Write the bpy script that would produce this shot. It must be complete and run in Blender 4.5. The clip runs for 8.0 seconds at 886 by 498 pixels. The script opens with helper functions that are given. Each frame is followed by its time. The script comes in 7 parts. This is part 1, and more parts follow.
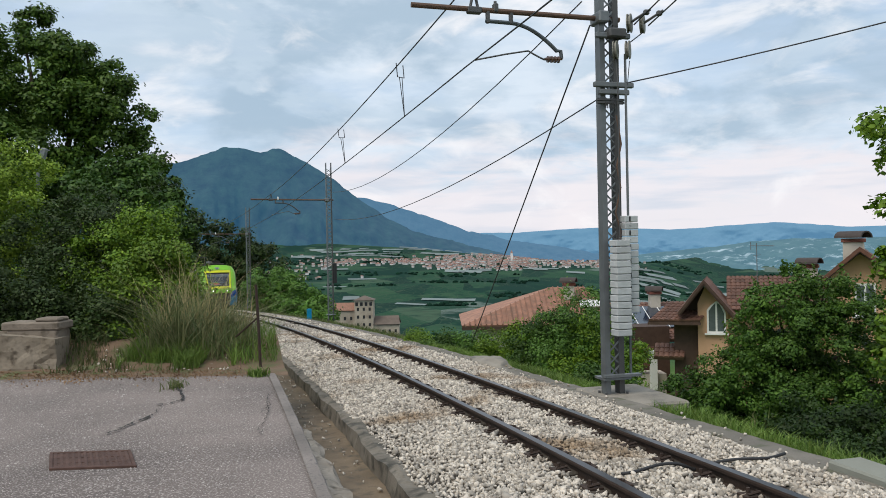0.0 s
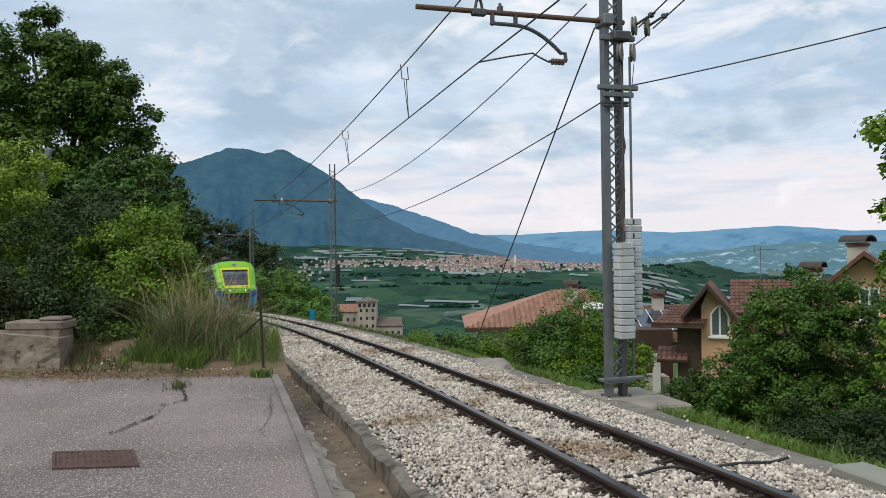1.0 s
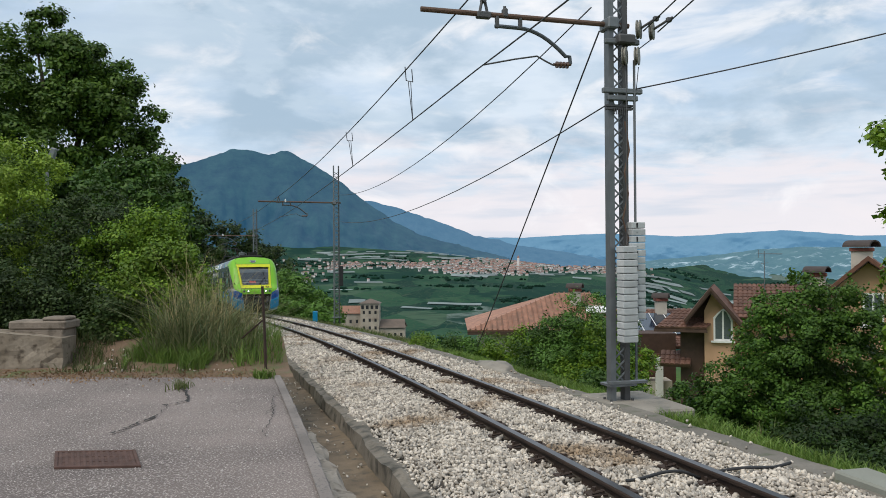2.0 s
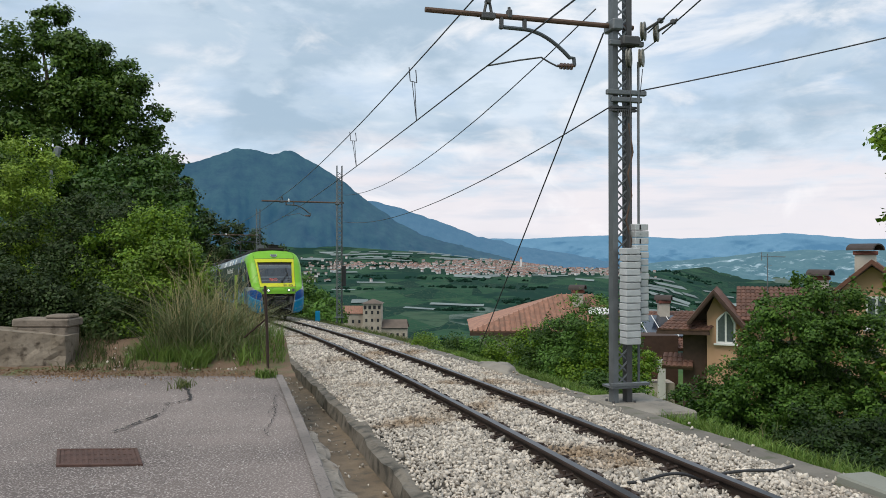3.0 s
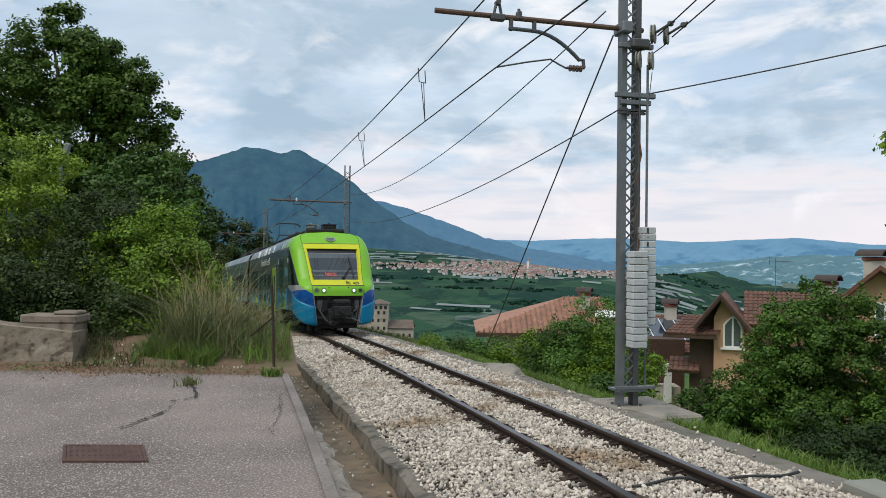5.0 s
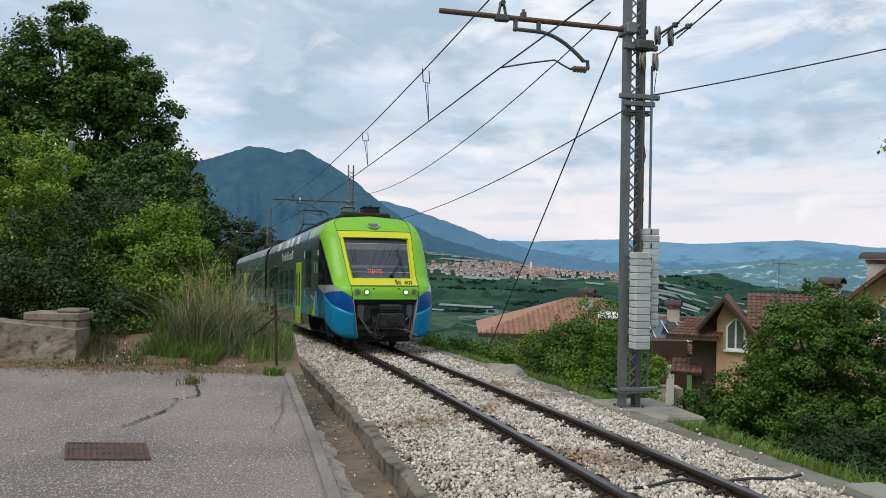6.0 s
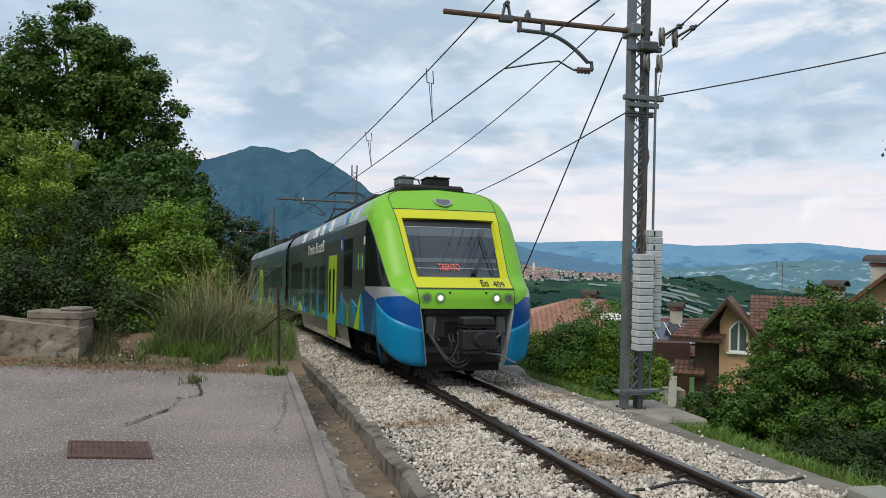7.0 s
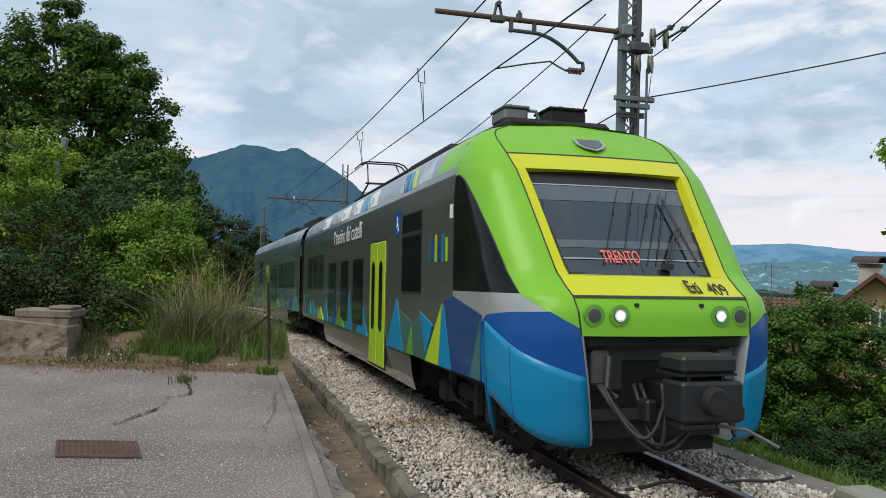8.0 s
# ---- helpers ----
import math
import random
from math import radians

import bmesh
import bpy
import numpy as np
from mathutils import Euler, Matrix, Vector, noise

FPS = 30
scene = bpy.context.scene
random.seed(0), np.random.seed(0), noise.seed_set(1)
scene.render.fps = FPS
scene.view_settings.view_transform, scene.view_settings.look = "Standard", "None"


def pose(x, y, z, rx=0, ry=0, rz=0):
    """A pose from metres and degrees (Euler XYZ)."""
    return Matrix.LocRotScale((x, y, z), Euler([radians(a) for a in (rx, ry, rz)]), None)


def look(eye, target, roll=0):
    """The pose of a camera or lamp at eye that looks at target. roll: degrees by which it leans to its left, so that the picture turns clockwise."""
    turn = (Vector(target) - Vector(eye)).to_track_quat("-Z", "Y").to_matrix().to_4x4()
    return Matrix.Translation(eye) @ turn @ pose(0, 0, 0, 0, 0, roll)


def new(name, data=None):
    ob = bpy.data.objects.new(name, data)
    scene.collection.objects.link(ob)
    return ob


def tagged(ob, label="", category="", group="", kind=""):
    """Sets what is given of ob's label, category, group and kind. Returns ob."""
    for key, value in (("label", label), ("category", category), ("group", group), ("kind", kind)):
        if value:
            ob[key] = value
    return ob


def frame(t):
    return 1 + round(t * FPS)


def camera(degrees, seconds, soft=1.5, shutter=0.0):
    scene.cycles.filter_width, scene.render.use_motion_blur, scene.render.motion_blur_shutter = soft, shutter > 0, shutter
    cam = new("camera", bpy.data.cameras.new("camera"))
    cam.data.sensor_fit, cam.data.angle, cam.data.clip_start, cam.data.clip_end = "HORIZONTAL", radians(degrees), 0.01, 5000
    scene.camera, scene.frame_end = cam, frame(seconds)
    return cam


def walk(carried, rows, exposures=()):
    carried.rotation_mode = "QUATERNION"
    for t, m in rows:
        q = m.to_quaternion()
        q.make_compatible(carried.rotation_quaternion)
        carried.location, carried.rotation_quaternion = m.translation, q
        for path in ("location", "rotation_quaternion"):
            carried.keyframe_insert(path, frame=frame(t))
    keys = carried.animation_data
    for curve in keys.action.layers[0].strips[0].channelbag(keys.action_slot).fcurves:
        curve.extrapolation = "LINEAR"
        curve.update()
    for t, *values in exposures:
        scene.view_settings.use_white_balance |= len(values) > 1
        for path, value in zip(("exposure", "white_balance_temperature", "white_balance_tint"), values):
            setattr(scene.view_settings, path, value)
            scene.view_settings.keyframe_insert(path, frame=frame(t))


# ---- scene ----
# Metres, z up, y along the first view; the paved yard lies at z = 0.
LENS = 58.0
EYE = Vector((0.0, 0.0, 1.60))


def aim(turn, tilt, roll):
    """Pose of the hand-held camera: degrees to the right, upwards, and leaning left."""
    a, b = radians(turn), radians(tilt)
    way = Vector((math.sin(a) * math.cos(b), math.cos(a) * math.cos(b), math.sin(b)))
    return look(EYE, EYE + way * 100, roll)


cam = camera(LENS, 8.0, soft=0.9)
walk(cam, [
    (0.0, aim(0.0, 0.0, -1.1)),
    (0.5, aim(-0.104, 0.039, -0.938)),
    (1.0, aim(-0.238, 0.129, -0.778)),
    (1.5, aim(-0.365, 0.235, -0.603)),
    (3.0, aim(-0.674, 0.347, -0.025)),
    (3.5, aim(-0.803, 0.366, 0.122)),
    (4.0, aim(-0.913, 0.379, 0.299)),
    (4.5, aim(-1.05, 0.396, 0.458)),
    (6.0, aim(-1.393, 0.417, 0.994)),
    (6.5, aim(-1.514, 0.437, 1.12)),
    (7.0, aim(-1.606, 0.451, 1.293)),
    (7.5, aim(-1.2, 0.441, 1.509)),
    (8.0, aim(-0.947, 0.44, 1.494)),
])

# ---- light ----
SUN_EL, SUN_AZ = 56.0, -135.0     # elevation; bearing to the right of +y


def make_world():
    w = bpy.data.worlds.new("overcast_sky")
    scene.world = w
    w.use_nodes = True
    nt = w.node_tree
    nt.nodes.clear()
    N, Lk = nt.nodes.new, nt.links.new
    out, bg = N("ShaderNodeOutputWorld"), N("ShaderNodeBackground")
    sky = N("ShaderNodeTexSky")
    sky.sky_type, sky.sun_disc = "NISHITA", False
    sky.sun_elevation, sky.sun_rotation = radians(SUN_EL), radians(SUN_AZ)
    sky.altitude = 650
    tc, sep = N("ShaderNodeTexCoord"), N("ShaderNodeSeparateXYZ")
    Lk(tc.outputs["Generated"], sep.inputs[0])
    up = N("ShaderNodeMath")
    up.operation = "MAXIMUM"
    up.inputs[1].default_value = 0.0
    Lk(sep.outputs["Z"], up.inputs[0])
    lift = N("ShaderNodeMath")
    lift.operation = "ADD"
    lift.inputs[1].default_value = 0.16
    Lk(up.outputs[0], lift.inputs[0])
    # cloud layer: the direction laid on a flat sheet overhead
    comb = N("ShaderNodeCombineXYZ")
    for i, ax in enumerate("XY"):
        d = N("ShaderNodeMath")
        d.operation = "DIVIDE"
        Lk(sep.outputs[ax], d.inputs[0])
        Lk(lift.outputs[0], d.inputs[1])
        Lk(d.outputs[0], comb.inputs[i])

    def cloud(scale, detail, rough, shift, stretch, lo, hi, distort=0.0):
        mp = N("ShaderNodeMapping")
        mp.inputs["Location"].default_value = shift
        mp.inputs["Scale"].default_value = stretch
        mp.inputs["Rotation"].default_value = (0, 0, radians(24))
        Lk(comb.outputs[0], mp.inputs[0])
        n = N("ShaderNodeTexNoise")
        n.inputs["Scale"].default_value, n.inputs["Detail"].default_value = scale, detail
        n.inputs["Roughness"].default_value = rough
        n.inputs["Distortion"].default_value = distort
        Lk(mp.outputs[0], n.inputs["Vector"])
        r = N("ShaderNodeMapRange")
        r.interpolation_type = "SMOOTHSTEP"
        r.inputs["From Min"].default_value, r.inputs["From Max"].default_value = lo, hi
        Lk(n.outputs["Fac"], r.inputs["Value"])
        return r.outputs[0]

    def mix(a, b, fac):
        m = N("ShaderNodeMix")
        m.data_type = "RGBA"
        for sock, v in ((m.inputs["A"], a), (m.inputs["B"], b), (m.inputs["Factor"], fac)):
            if isinstance(v, (tuple, float)):
                sock.default_value = v
            else:
                Lk(v, sock)
        return m.outputs["Result"]

    gain = N("ShaderNodeMix")
    gain.data_type, gain.blend_type = "RGBA", "MULTIPLY"
    gain.inputs["Factor"].default_value = 1.0
    gain.inputs["B"].default_value = (0.085, 0.085, 0.085, 1)
    Lk(sky.outputs[0], gain.inputs["A"])
    base = mix(gain.outputs["Result"], (0.60, 0.75, 0.92, 1), 0.65)

    def bank(scale, detail, shift, stretch, lo, hi, most=1.0, lean=0.0, distort=0.2):
        """Cloud banks seen from the side: noise on the direction, flattened."""
        mp = N("ShaderNodeMapping")
        mp.inputs["Location"].default_value = shift
        mp.inputs["Scale"].default_value = stretch
        Lk(tc.outputs["Generated"], mp.inputs[0])
        n = N("ShaderNodeTexNoise")
        n.inputs["Scale"].default_value, n.inputs["Detail"].default_value = scale, detail
        n.inputs["Roughness"].default_value, n.inputs["Distortion"].default_value = 0.55, distort
        Lk(mp.outputs[0], n.inputs["Vector"])
        ad = N("ShaderNodeMath")
        ad.operation = "MULTIPLY_ADD"
        ad.inputs[1].default_value = lean
        Lk(sep.outputs["X"], ad.inputs[0])
        Lk(n.outputs["Fac"], ad.inputs[2])
        r = N("ShaderNodeMapRange")
        r.interpolation_type = "SMOOTHSTEP"
        r.inputs["From Min"].default_value, r.inputs["From Max"].default_value = lo, hi
        r.inputs["To Max"].default_value = most
        Lk(ad.outputs[0], r.inputs["Value"])
        return r.outputs[0]

    pale = (0.66, 0.75, 0.85, 1)
    c = mix(base, pale, cloud(0.8, 7, 0.58, (3.1, 1.7, 0), (1, 1.25, 1), 0.36, 0.58, 0.3))
    c = mix(c, (0.37, 0.49, 0.61, 1), bank(3.0, 9, (0.3, 0.0, 0.75), (1, 1, 2.4), 0.45, 0.575, 0.9, -0.24))
    c = mix(c, (0.52, 0.63, 0.74, 1), bank(6.5, 9, (2.3, 1.0, 0.2), (1, 1, 2.8), 0.51, 0.62, 0.75, -0.10))
    c = mix(c, (0.86, 0.87, 0.90, 1), bank(5.0, 11, (4.1, 0.6, 1.3), (1, 1, 2.6), 0.53, 0.68, 0.8, 0.04, 0.5))
    # lighter, slightly rosy band low over the ridges
    low = N("ShaderNodeMapRange")
    low.interpolation_type = "SMOOTHSTEP"
    low.inputs["From Min"].default_value, low.inputs["From Max"].default_value = 0.185, 0.10
    low.inputs["To Min"].default_value, low.inputs["To Max"].default_value = 0.0, 0.82
    ragged = N("ShaderNodeMath")
    ragged.operation = "MULTIPLY_ADD"
    ragged.inputs[1].default_value = 0.07
    Lk(cloud(1.9, 9, 0.6, (4.2, 0.7, 0), (1, 1.3, 1), 0.3, 0.7, 0.4), ragged.inputs[0])
    Lk(sep.outputs["Z"], ragged.inputs[2])
    Lk(ragged.outputs[0], low.inputs["Value"])
    c = mix(c, (0.82, 0.77, 0.80, 1), low.outputs[0])
    # thin blue-grey bars in the low band
    bars = N("ShaderNodeMapping")
    bars.inputs["Scale"].default_value = (3.0, 3.0, 26.0)
    Lk(tc.outputs["Generated"], bars.inputs[0])
    n = N("ShaderNodeTexNoise")
    n.inputs["Scale"].default_value, n.inputs["Detail"].default_value = 1.6, 6
    Lk(bars.outputs[0], n.inputs["Vector"])
    r = N("ShaderNodeMapRange")
    r.interpolation_type = "SMOOTHSTEP"
    r.inputs["From Min"].default_value, r.inputs["From Max"].default_value = 0.50, 0.70
    r.inputs["To Max"].default_value = 0.45
    Lk(n.outputs["Fac"], r.inputs["Value"])
    c = mix(c, (0.46, 0.57, 0.70, 1), r.outputs[0])
    c = mix(c, (0.94, 0.92, 0.93, 1), bank(9.0, 11, (1.7, 2.2, 0.4), (1, 1, 2.0), 0.54, 0.74, 0.55, 0.0, 0.6))
    Lk(c, bg.inputs["Color"])
    bg.inputs["Strength"].default_value = 1.11
    Lk(bg.outputs[0], out.inputs[0])


make_world()
sun_data = bpy.data.lights.new("sun", "SUN")
sun_data.energy, sun_data.angle, sun_data.color = 2.2, radians(35), (1.0, 0.92, 0.80)
sun = new("sun", sun_data)
_e, _a = radians(SUN_EL), radians(SUN_AZ)
sun.matrix_basis = look((0, 0, 60), Vector((0, 0, 60)) - Vector((math.sin(_a) * math.cos(_e), math.cos(_a) * math.cos(_e), math.sin(_e))))
scene.view_settings.exposure = 0.0


# ---- materials ----
def mat(name, color, rough=0.6, metal=0.0, vary=0.25, scale=6.0, fine=60.0, bump=0.0, color2=None, coords="Object",
        spots=None, island=0.0, piece=0.0, coat=0.0, trans=0.0):
    """Principled surface with a coarse and a fine variation of its colour, and fine relief."""
    m = bpy.data.materials.new(name)
    m.use_nodes = True
    nt = m.node_tree
    N, Lk = nt.nodes.new, nt.links.new
    bs = nt.nodes["Principled BSDF"]
    bs.inputs["Roughness"].default_value, bs.inputs["Metallic"].default_value = rough, metal
    bs.inputs["Coat Weight"].default_value = coat
    bs.inputs["Coat Roughness"].default_value = 0.08
    tc = N("ShaderNodeTexCoord")
    c1 = (*color, 1)
    c2 = (*(color2 if color2 else [v * (1 - vary) for v in color]), 1)

    def noise_fac(sc, detail, lo, hi):
        n = N("ShaderNodeTexNoise")
        n.inputs["Scale"].default_value, n.inputs["Detail"].default_value = sc, detail
        Lk(tc.outputs[coords], n.inputs["Vector"])
        r = N("ShaderNodeMapRange")
        r.inputs["From Min"].default_value, r.inputs["From Max"].default_value = lo, hi
        Lk(n.outputs["Fac"], r.inputs["Value"])
        return r.outputs[0], n.outputs["Fac"]

    def mix(a, b, fac, kind="MIX"):
        x = N("ShaderNodeMix")
        x.data_type, x.blend_type = "RGBA", kind
        for sock, v in ((x.inputs["A"], a), (x.inputs["B"], b), (x.inputs["Factor"], fac)):
            if isinstance(v, (tuple, float)):
                sock.default_value = v
            else:
                Lk(v, sock)
        return x.outputs["Result"]

    f1, _ = noise_fac(scale, 5, 0.35, 0.65)
    f2, raw = noise_fac(fine, 3, 0.3, 0.7)
    c = mix(c1, c2, f1)
    dark = tuple(v * (1 - vary * 0.7) for v in color)
    fm = N("ShaderNodeMath")
    fm.operation = "MULTIPLY"
    fm.inputs[1].default_value = 0.55
    Lk(f2, fm.inputs[0])
    c = mix(c, (*dark, 1), fm.outputs[0])
    if spots:
        sc, col, lo, hi = spots
        s, _ = noise_fac(sc, 6, lo, hi)
        c = mix(c, (*col, 1), s)
    for amount, kind in ((island, "isl"), (piece, "obj")):
        if amount:
            if kind == "isl":
                rnd = N("ShaderNodeNewGeometry").outputs["Random Per Island"]
            else:
                rnd = N("ShaderNodeObjectInfo").outputs["Random"]
            mr = N("ShaderNodeMapRange")
            mr.inputs["To Min"].default_value, mr.inputs["To Max"].default_value = 1 - amount, 1 + amount
            Lk(rnd, mr.inputs["Value"])
            hsv = N("ShaderNodeHueSaturation")
            Lk(mr.outputs[0], hsv.inputs["Value"])
            Lk(c, hsv.inputs["Color"])
            c = hsv.outputs[0]
    Lk(c, bs.inputs["Base Color"])
    if bump:
        b = N("ShaderNodeBump")
        b.inputs["Strength"].default_value, b.inputs["Distance"].default_value = bump, 0.01
        Lk(raw, b.inputs["Height"])
        Lk(b.outputs[0], bs.inputs["Normal"])
    if trans:
        bs.inputs["Transmission Weight"].default_value = trans
    return m


def leaf_mat(name, color, color2, spread=0.35):
    """Leaves: every leaf its own tone, some light passing through."""
    m = bpy.data.materials.new(name)
    m.use_nodes = True
    nt = m.node_tree
    N, Lk = nt.nodes.new, nt.links.new
    bs, out = nt.nodes["Principled BSDF"], nt.nodes["Material Output"]
    bs.inputs["Roughness"].default_value = 0.55
    bs.inputs["Specular IOR Level"].default_value = 0.25
    rnd = N("ShaderNodeNewGeometry").outputs["Random Per Island"]
    x = N("ShaderNodeMix")
    x.data_type = "RGBA"
    x.inputs["A"].default_value, x.inputs["B"].default_value = (*color, 1), (*color2, 1)
    Lk(rnd, x.inputs["Factor"])
    n = N("ShaderNodeTexNoise")
    n.inputs["Scale"].default_value = 0.9
    tc = N("ShaderNodeTexCoord")
    Lk(tc.outputs["Object"], n.inputs["Vector"])
    mr = N("ShaderNodeMapRange")
    mr.inputs["From Min"].default_value, mr.inputs["From Max"].default_value = 0.3, 0.7
    mr.inputs["To Min"].default_value, mr.inputs["To Max"].default_value = 1 - spread, 1 + spread
    Lk(n.outputs["Fac"], mr.inputs["Value"])
    hsv = N("ShaderNodeHueSaturation")
    Lk(mr.outputs[0], hsv.inputs["Value"])
    Lk(x.outputs["Result"], hsv.inputs["Color"])
    Lk(hsv.outputs[0], bs.inputs["Base Color"])
    tr = N("ShaderNodeBsdfTranslucent")
    Lk(hsv.outputs[0], tr.inputs["Color"])
    ms = N("ShaderNodeMixShader")
    ms.inputs[0].default_value = 0.12
    Lk(bs.outputs[0], ms.inputs[1])
    Lk(tr.outputs[0], ms.inputs[2])
    Lk(ms.outputs[0], out.inputs[0])
    return m


def glow_mat(name, color, strength, rough=0.3):
    m = bpy.data.materials.new(name)
    m.use_nodes = True
    bs = m.node_tree.nodes["Principled BSDF"]
    bs.inputs["Base Color"].default_value = (*color, 1)
    bs.inputs["Roughness"].default_value = rough
    bs.inputs["Emission Color"].default_value = (*color, 1)
    bs.inputs["Emission Strength"].default_value = strength
    return m


M = {
    "asphalt": mat("asphalt", (0.25, 0.206, 0.187), 0.95, vary=0.66, scale=0.6, fine=70, bump=1.0, spots=(60, (0.38, 0.335, 0.31), 0.52, 0.64), color2=(0.092, 0.075, 0.070)),
    "concrete": mat("concrete", (0.31, 0.28, 0.235), 0.9, vary=0.35, scale=2.0, fine=45, bump=0.6, spots=(5, (0.13, 0.125, 0.11), 0.55, 0.75)),
    "concrete_dark": mat("concrete_dark", (0.21, 0.185, 0.15), 0.95, vary=0.45, scale=3.0, fine=40, bump=0.9, spots=(6, (0.05, 0.047, 0.038), 0.5, 0.7)),
    "mud": mat("mud", (0.22, 0.165, 0.11), 0.95, vary=0.4, scale=2.5, fine=50, bump=0.8, spots=(7, (0.09, 0.075, 0.055), 0.5, 0.7)),
    "soil": mat("soil", (0.19, 0.125, 0.08), 0.95, vary=0.4, scale=3, fine=40, bump=0.9, spots=(3, (0.10, 0.12, 0.045), 0.5, 0.65)),
    # bed coloured near black: painted shade in the gaps between ballast stones
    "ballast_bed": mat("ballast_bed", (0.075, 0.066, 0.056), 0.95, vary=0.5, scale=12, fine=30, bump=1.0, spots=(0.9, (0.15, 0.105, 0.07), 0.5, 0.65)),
    "stone": mat("ballast_stone", (0.59, 0.53, 0.455), 0.92, vary=0.3, scale=3, fine=35, bump=0.4, island=0.45, spots=(0.7, (0.27, 0.20, 0.135), 0.54, 0.68)),
    "rail_top": mat("rail_top", (0.05, 0.048, 0.052), 0.32, 0.75, vary=0.2, scale=4, fine=60),
    "rail": mat("rail_rust", (0.058, 0.036, 0.026), 0.8, 0.2, vary=0.4, scale=5, fine=60, bump=0.4),
    "sleeper": mat("sleeper_wood", (0.085, 0.07, 0.055), 0.9, vary=0.45, scale=6, fine=50, bump=0.7),
    "iron": mat("rusty_iron", (0.125, 0.07, 0.055), 0.8, 0.3, vary=0.4, scale=8, fine=60, bump=0.5),
    "steel": mat("galvanised_steel", (0.205, 0.22, 0.228), 0.55, 0.55, vary=0.25, scale=5, fine=50),
    "steel_dark": mat("weathered_steel", (0.12, 0.12, 0.12), 0.6, 0.5, vary=0.3, scale=6, fine=50),
    "steel_tube": mat("grey_tube", (0.11, 0.125, 0.135), 0.5, 0.4, vary=0.25, scale=6, fine=40),
    "pulley": mat("cast_pulley", (0.30, 0.29, 0.25), 0.7, 0.2, vary=0.4, scale=9, fine=40, bump=0.3),
    "kerbstone": mat("kerbstone", (0.21, 0.19, 0.16), 0.95, vary=0.4, scale=1.6, fine=40, bump=0.8, spots=(4, (0.09, 0.10, 0.06), 0.55, 0.72)),
    "steel_brown": mat("rusty_tube", (0.17, 0.105, 0.075), 0.7, 0.4, vary=0.35, scale=6, fine=40),
    "wire": mat("wire", (0.06, 0.06, 0.065), 0.5, 0.5, vary=0.1),
    "weight": mat("cast_weight", (0.50, 0.52, 0.52), 0.75, 0.0, vary=0.2, scale=6, fine=40, bump=0.3, piece=0.1, island=0.1),
    "black": mat("black_plastic", (0.018, 0.018, 0.02), 0.5, vary=0.2),
    "rubber": mat("rubber_hose", (0.025, 0.025, 0.027), 0.6, vary=0.2),
    "ceramic": mat("insulator", (0.12, 0.07, 0.05), 0.25, vary=0.2),
    "under": mat("underframe", (0.022, 0.020, 0.019), 0.8, 0.2, vary=0.4, scale=4, fine=30, bump=0.3),
    "green": mat("green_paint", (0.185, 0.47, 0.016), 0.40, vary=0.10, scale=1.2, fine=8, coat=0.06),
    "yellow": mat("yellow_paint", (0.56, 0.58, 0.012), 0.36, vary=0.06, scale=1.2, fine=8, coat=0.1),
    "blue": mat("dark_blue_paint", (0.003, 0.075, 0.30), 0.32, vary=0.08, scale=1.2, fine=8, coat=0.08),
    "cyan": mat("light_blue_paint", (0.006, 0.225, 0.43), 0.32, vary=0.08, scale=1.2, fine=8, coat=0.08),
    "screen_grey": mat("grey_screen_strip", (0.065, 0.085, 0.095), 0.25, vary=0.1, coat=1.0),
    "grey": mat("grey_paint", (0.092, 0.097, 0.09), 0.22, vary=0.2, scale=1.0, fine=8, coat=0.5),
    "silver": mat("silver_paint", (0.36, 0.38, 0.38), 0.35, 0.2, vary=0.12, scale=1.5, fine=8, coat=0.4),
    "roof": mat("roof_paint", (0.24, 0.30, 0.35), 0.4, 0.1, vary=0.25, scale=1.2, fine=14, coat=0.3, spots=(1.4, (0.42, 0.46, 0.49), 0.56, 0.60)),
    "teal": mat("teal_paint", (0.05, 0.16, 0.17), 0.3, vary=0.1, coat=0.5),
    "glass": mat("dark_glass", (0.010, 0.012, 0.012), 0.09, vary=0.1),
    "windscreen": mat("windscreen_glass", (0.016, 0.024, 0.031), 0.04, vary=0.3, scale=1.1, fine=3, coat=1.0),
    "white": mat("white_paint", (0.75, 0.75, 0.73), 0.5, vary=0.08),
    "lamp_off": mat("tail_lamp", (0.05, 0.05, 0.045), 0.12, vary=0.1, coat=1.0),
    "headlight": glow_mat("headlight", (1.0, 0.98, 0.92), 4.0),
    "display": glow_mat("led_orange", (0.62, 0.12, 0.09), 0.34),
    "bark": mat("bark", (0.11, 0.085, 0.06), 0.95, vary=0.4, scale=5, fine=30, bump=0.9),
    "grass": leaf_mat("grass_blade", (0.10, 0.19, 0.03), (0.17, 0.24, 0.05)),
    "grass_dry": leaf_mat("dry_grass", (0.44, 0.35, 0.19), (0.25, 0.23, 0.10)),
    "leaf_dark": leaf_mat("leaf_dark", (0.0176, 0.0384, 0.0073), (0.0405, 0.0674, 0.0125)),
    "leaf_mid": leaf_mat("leaf_mid", (0.0255, 0.0681, 0.0102), (0.0681, 0.1319, 0.0170)),
    "leaf_light": leaf_mat("leaf_light", (0.0666, 0.1451, 0.0096), (0.1613, 0.2580, 0.0173)),
    "leaf_far": leaf_mat("leaf_far", (0.0575, 0.1323, 0.0207), (0.1035, 0.2070, 0.0287)),
}

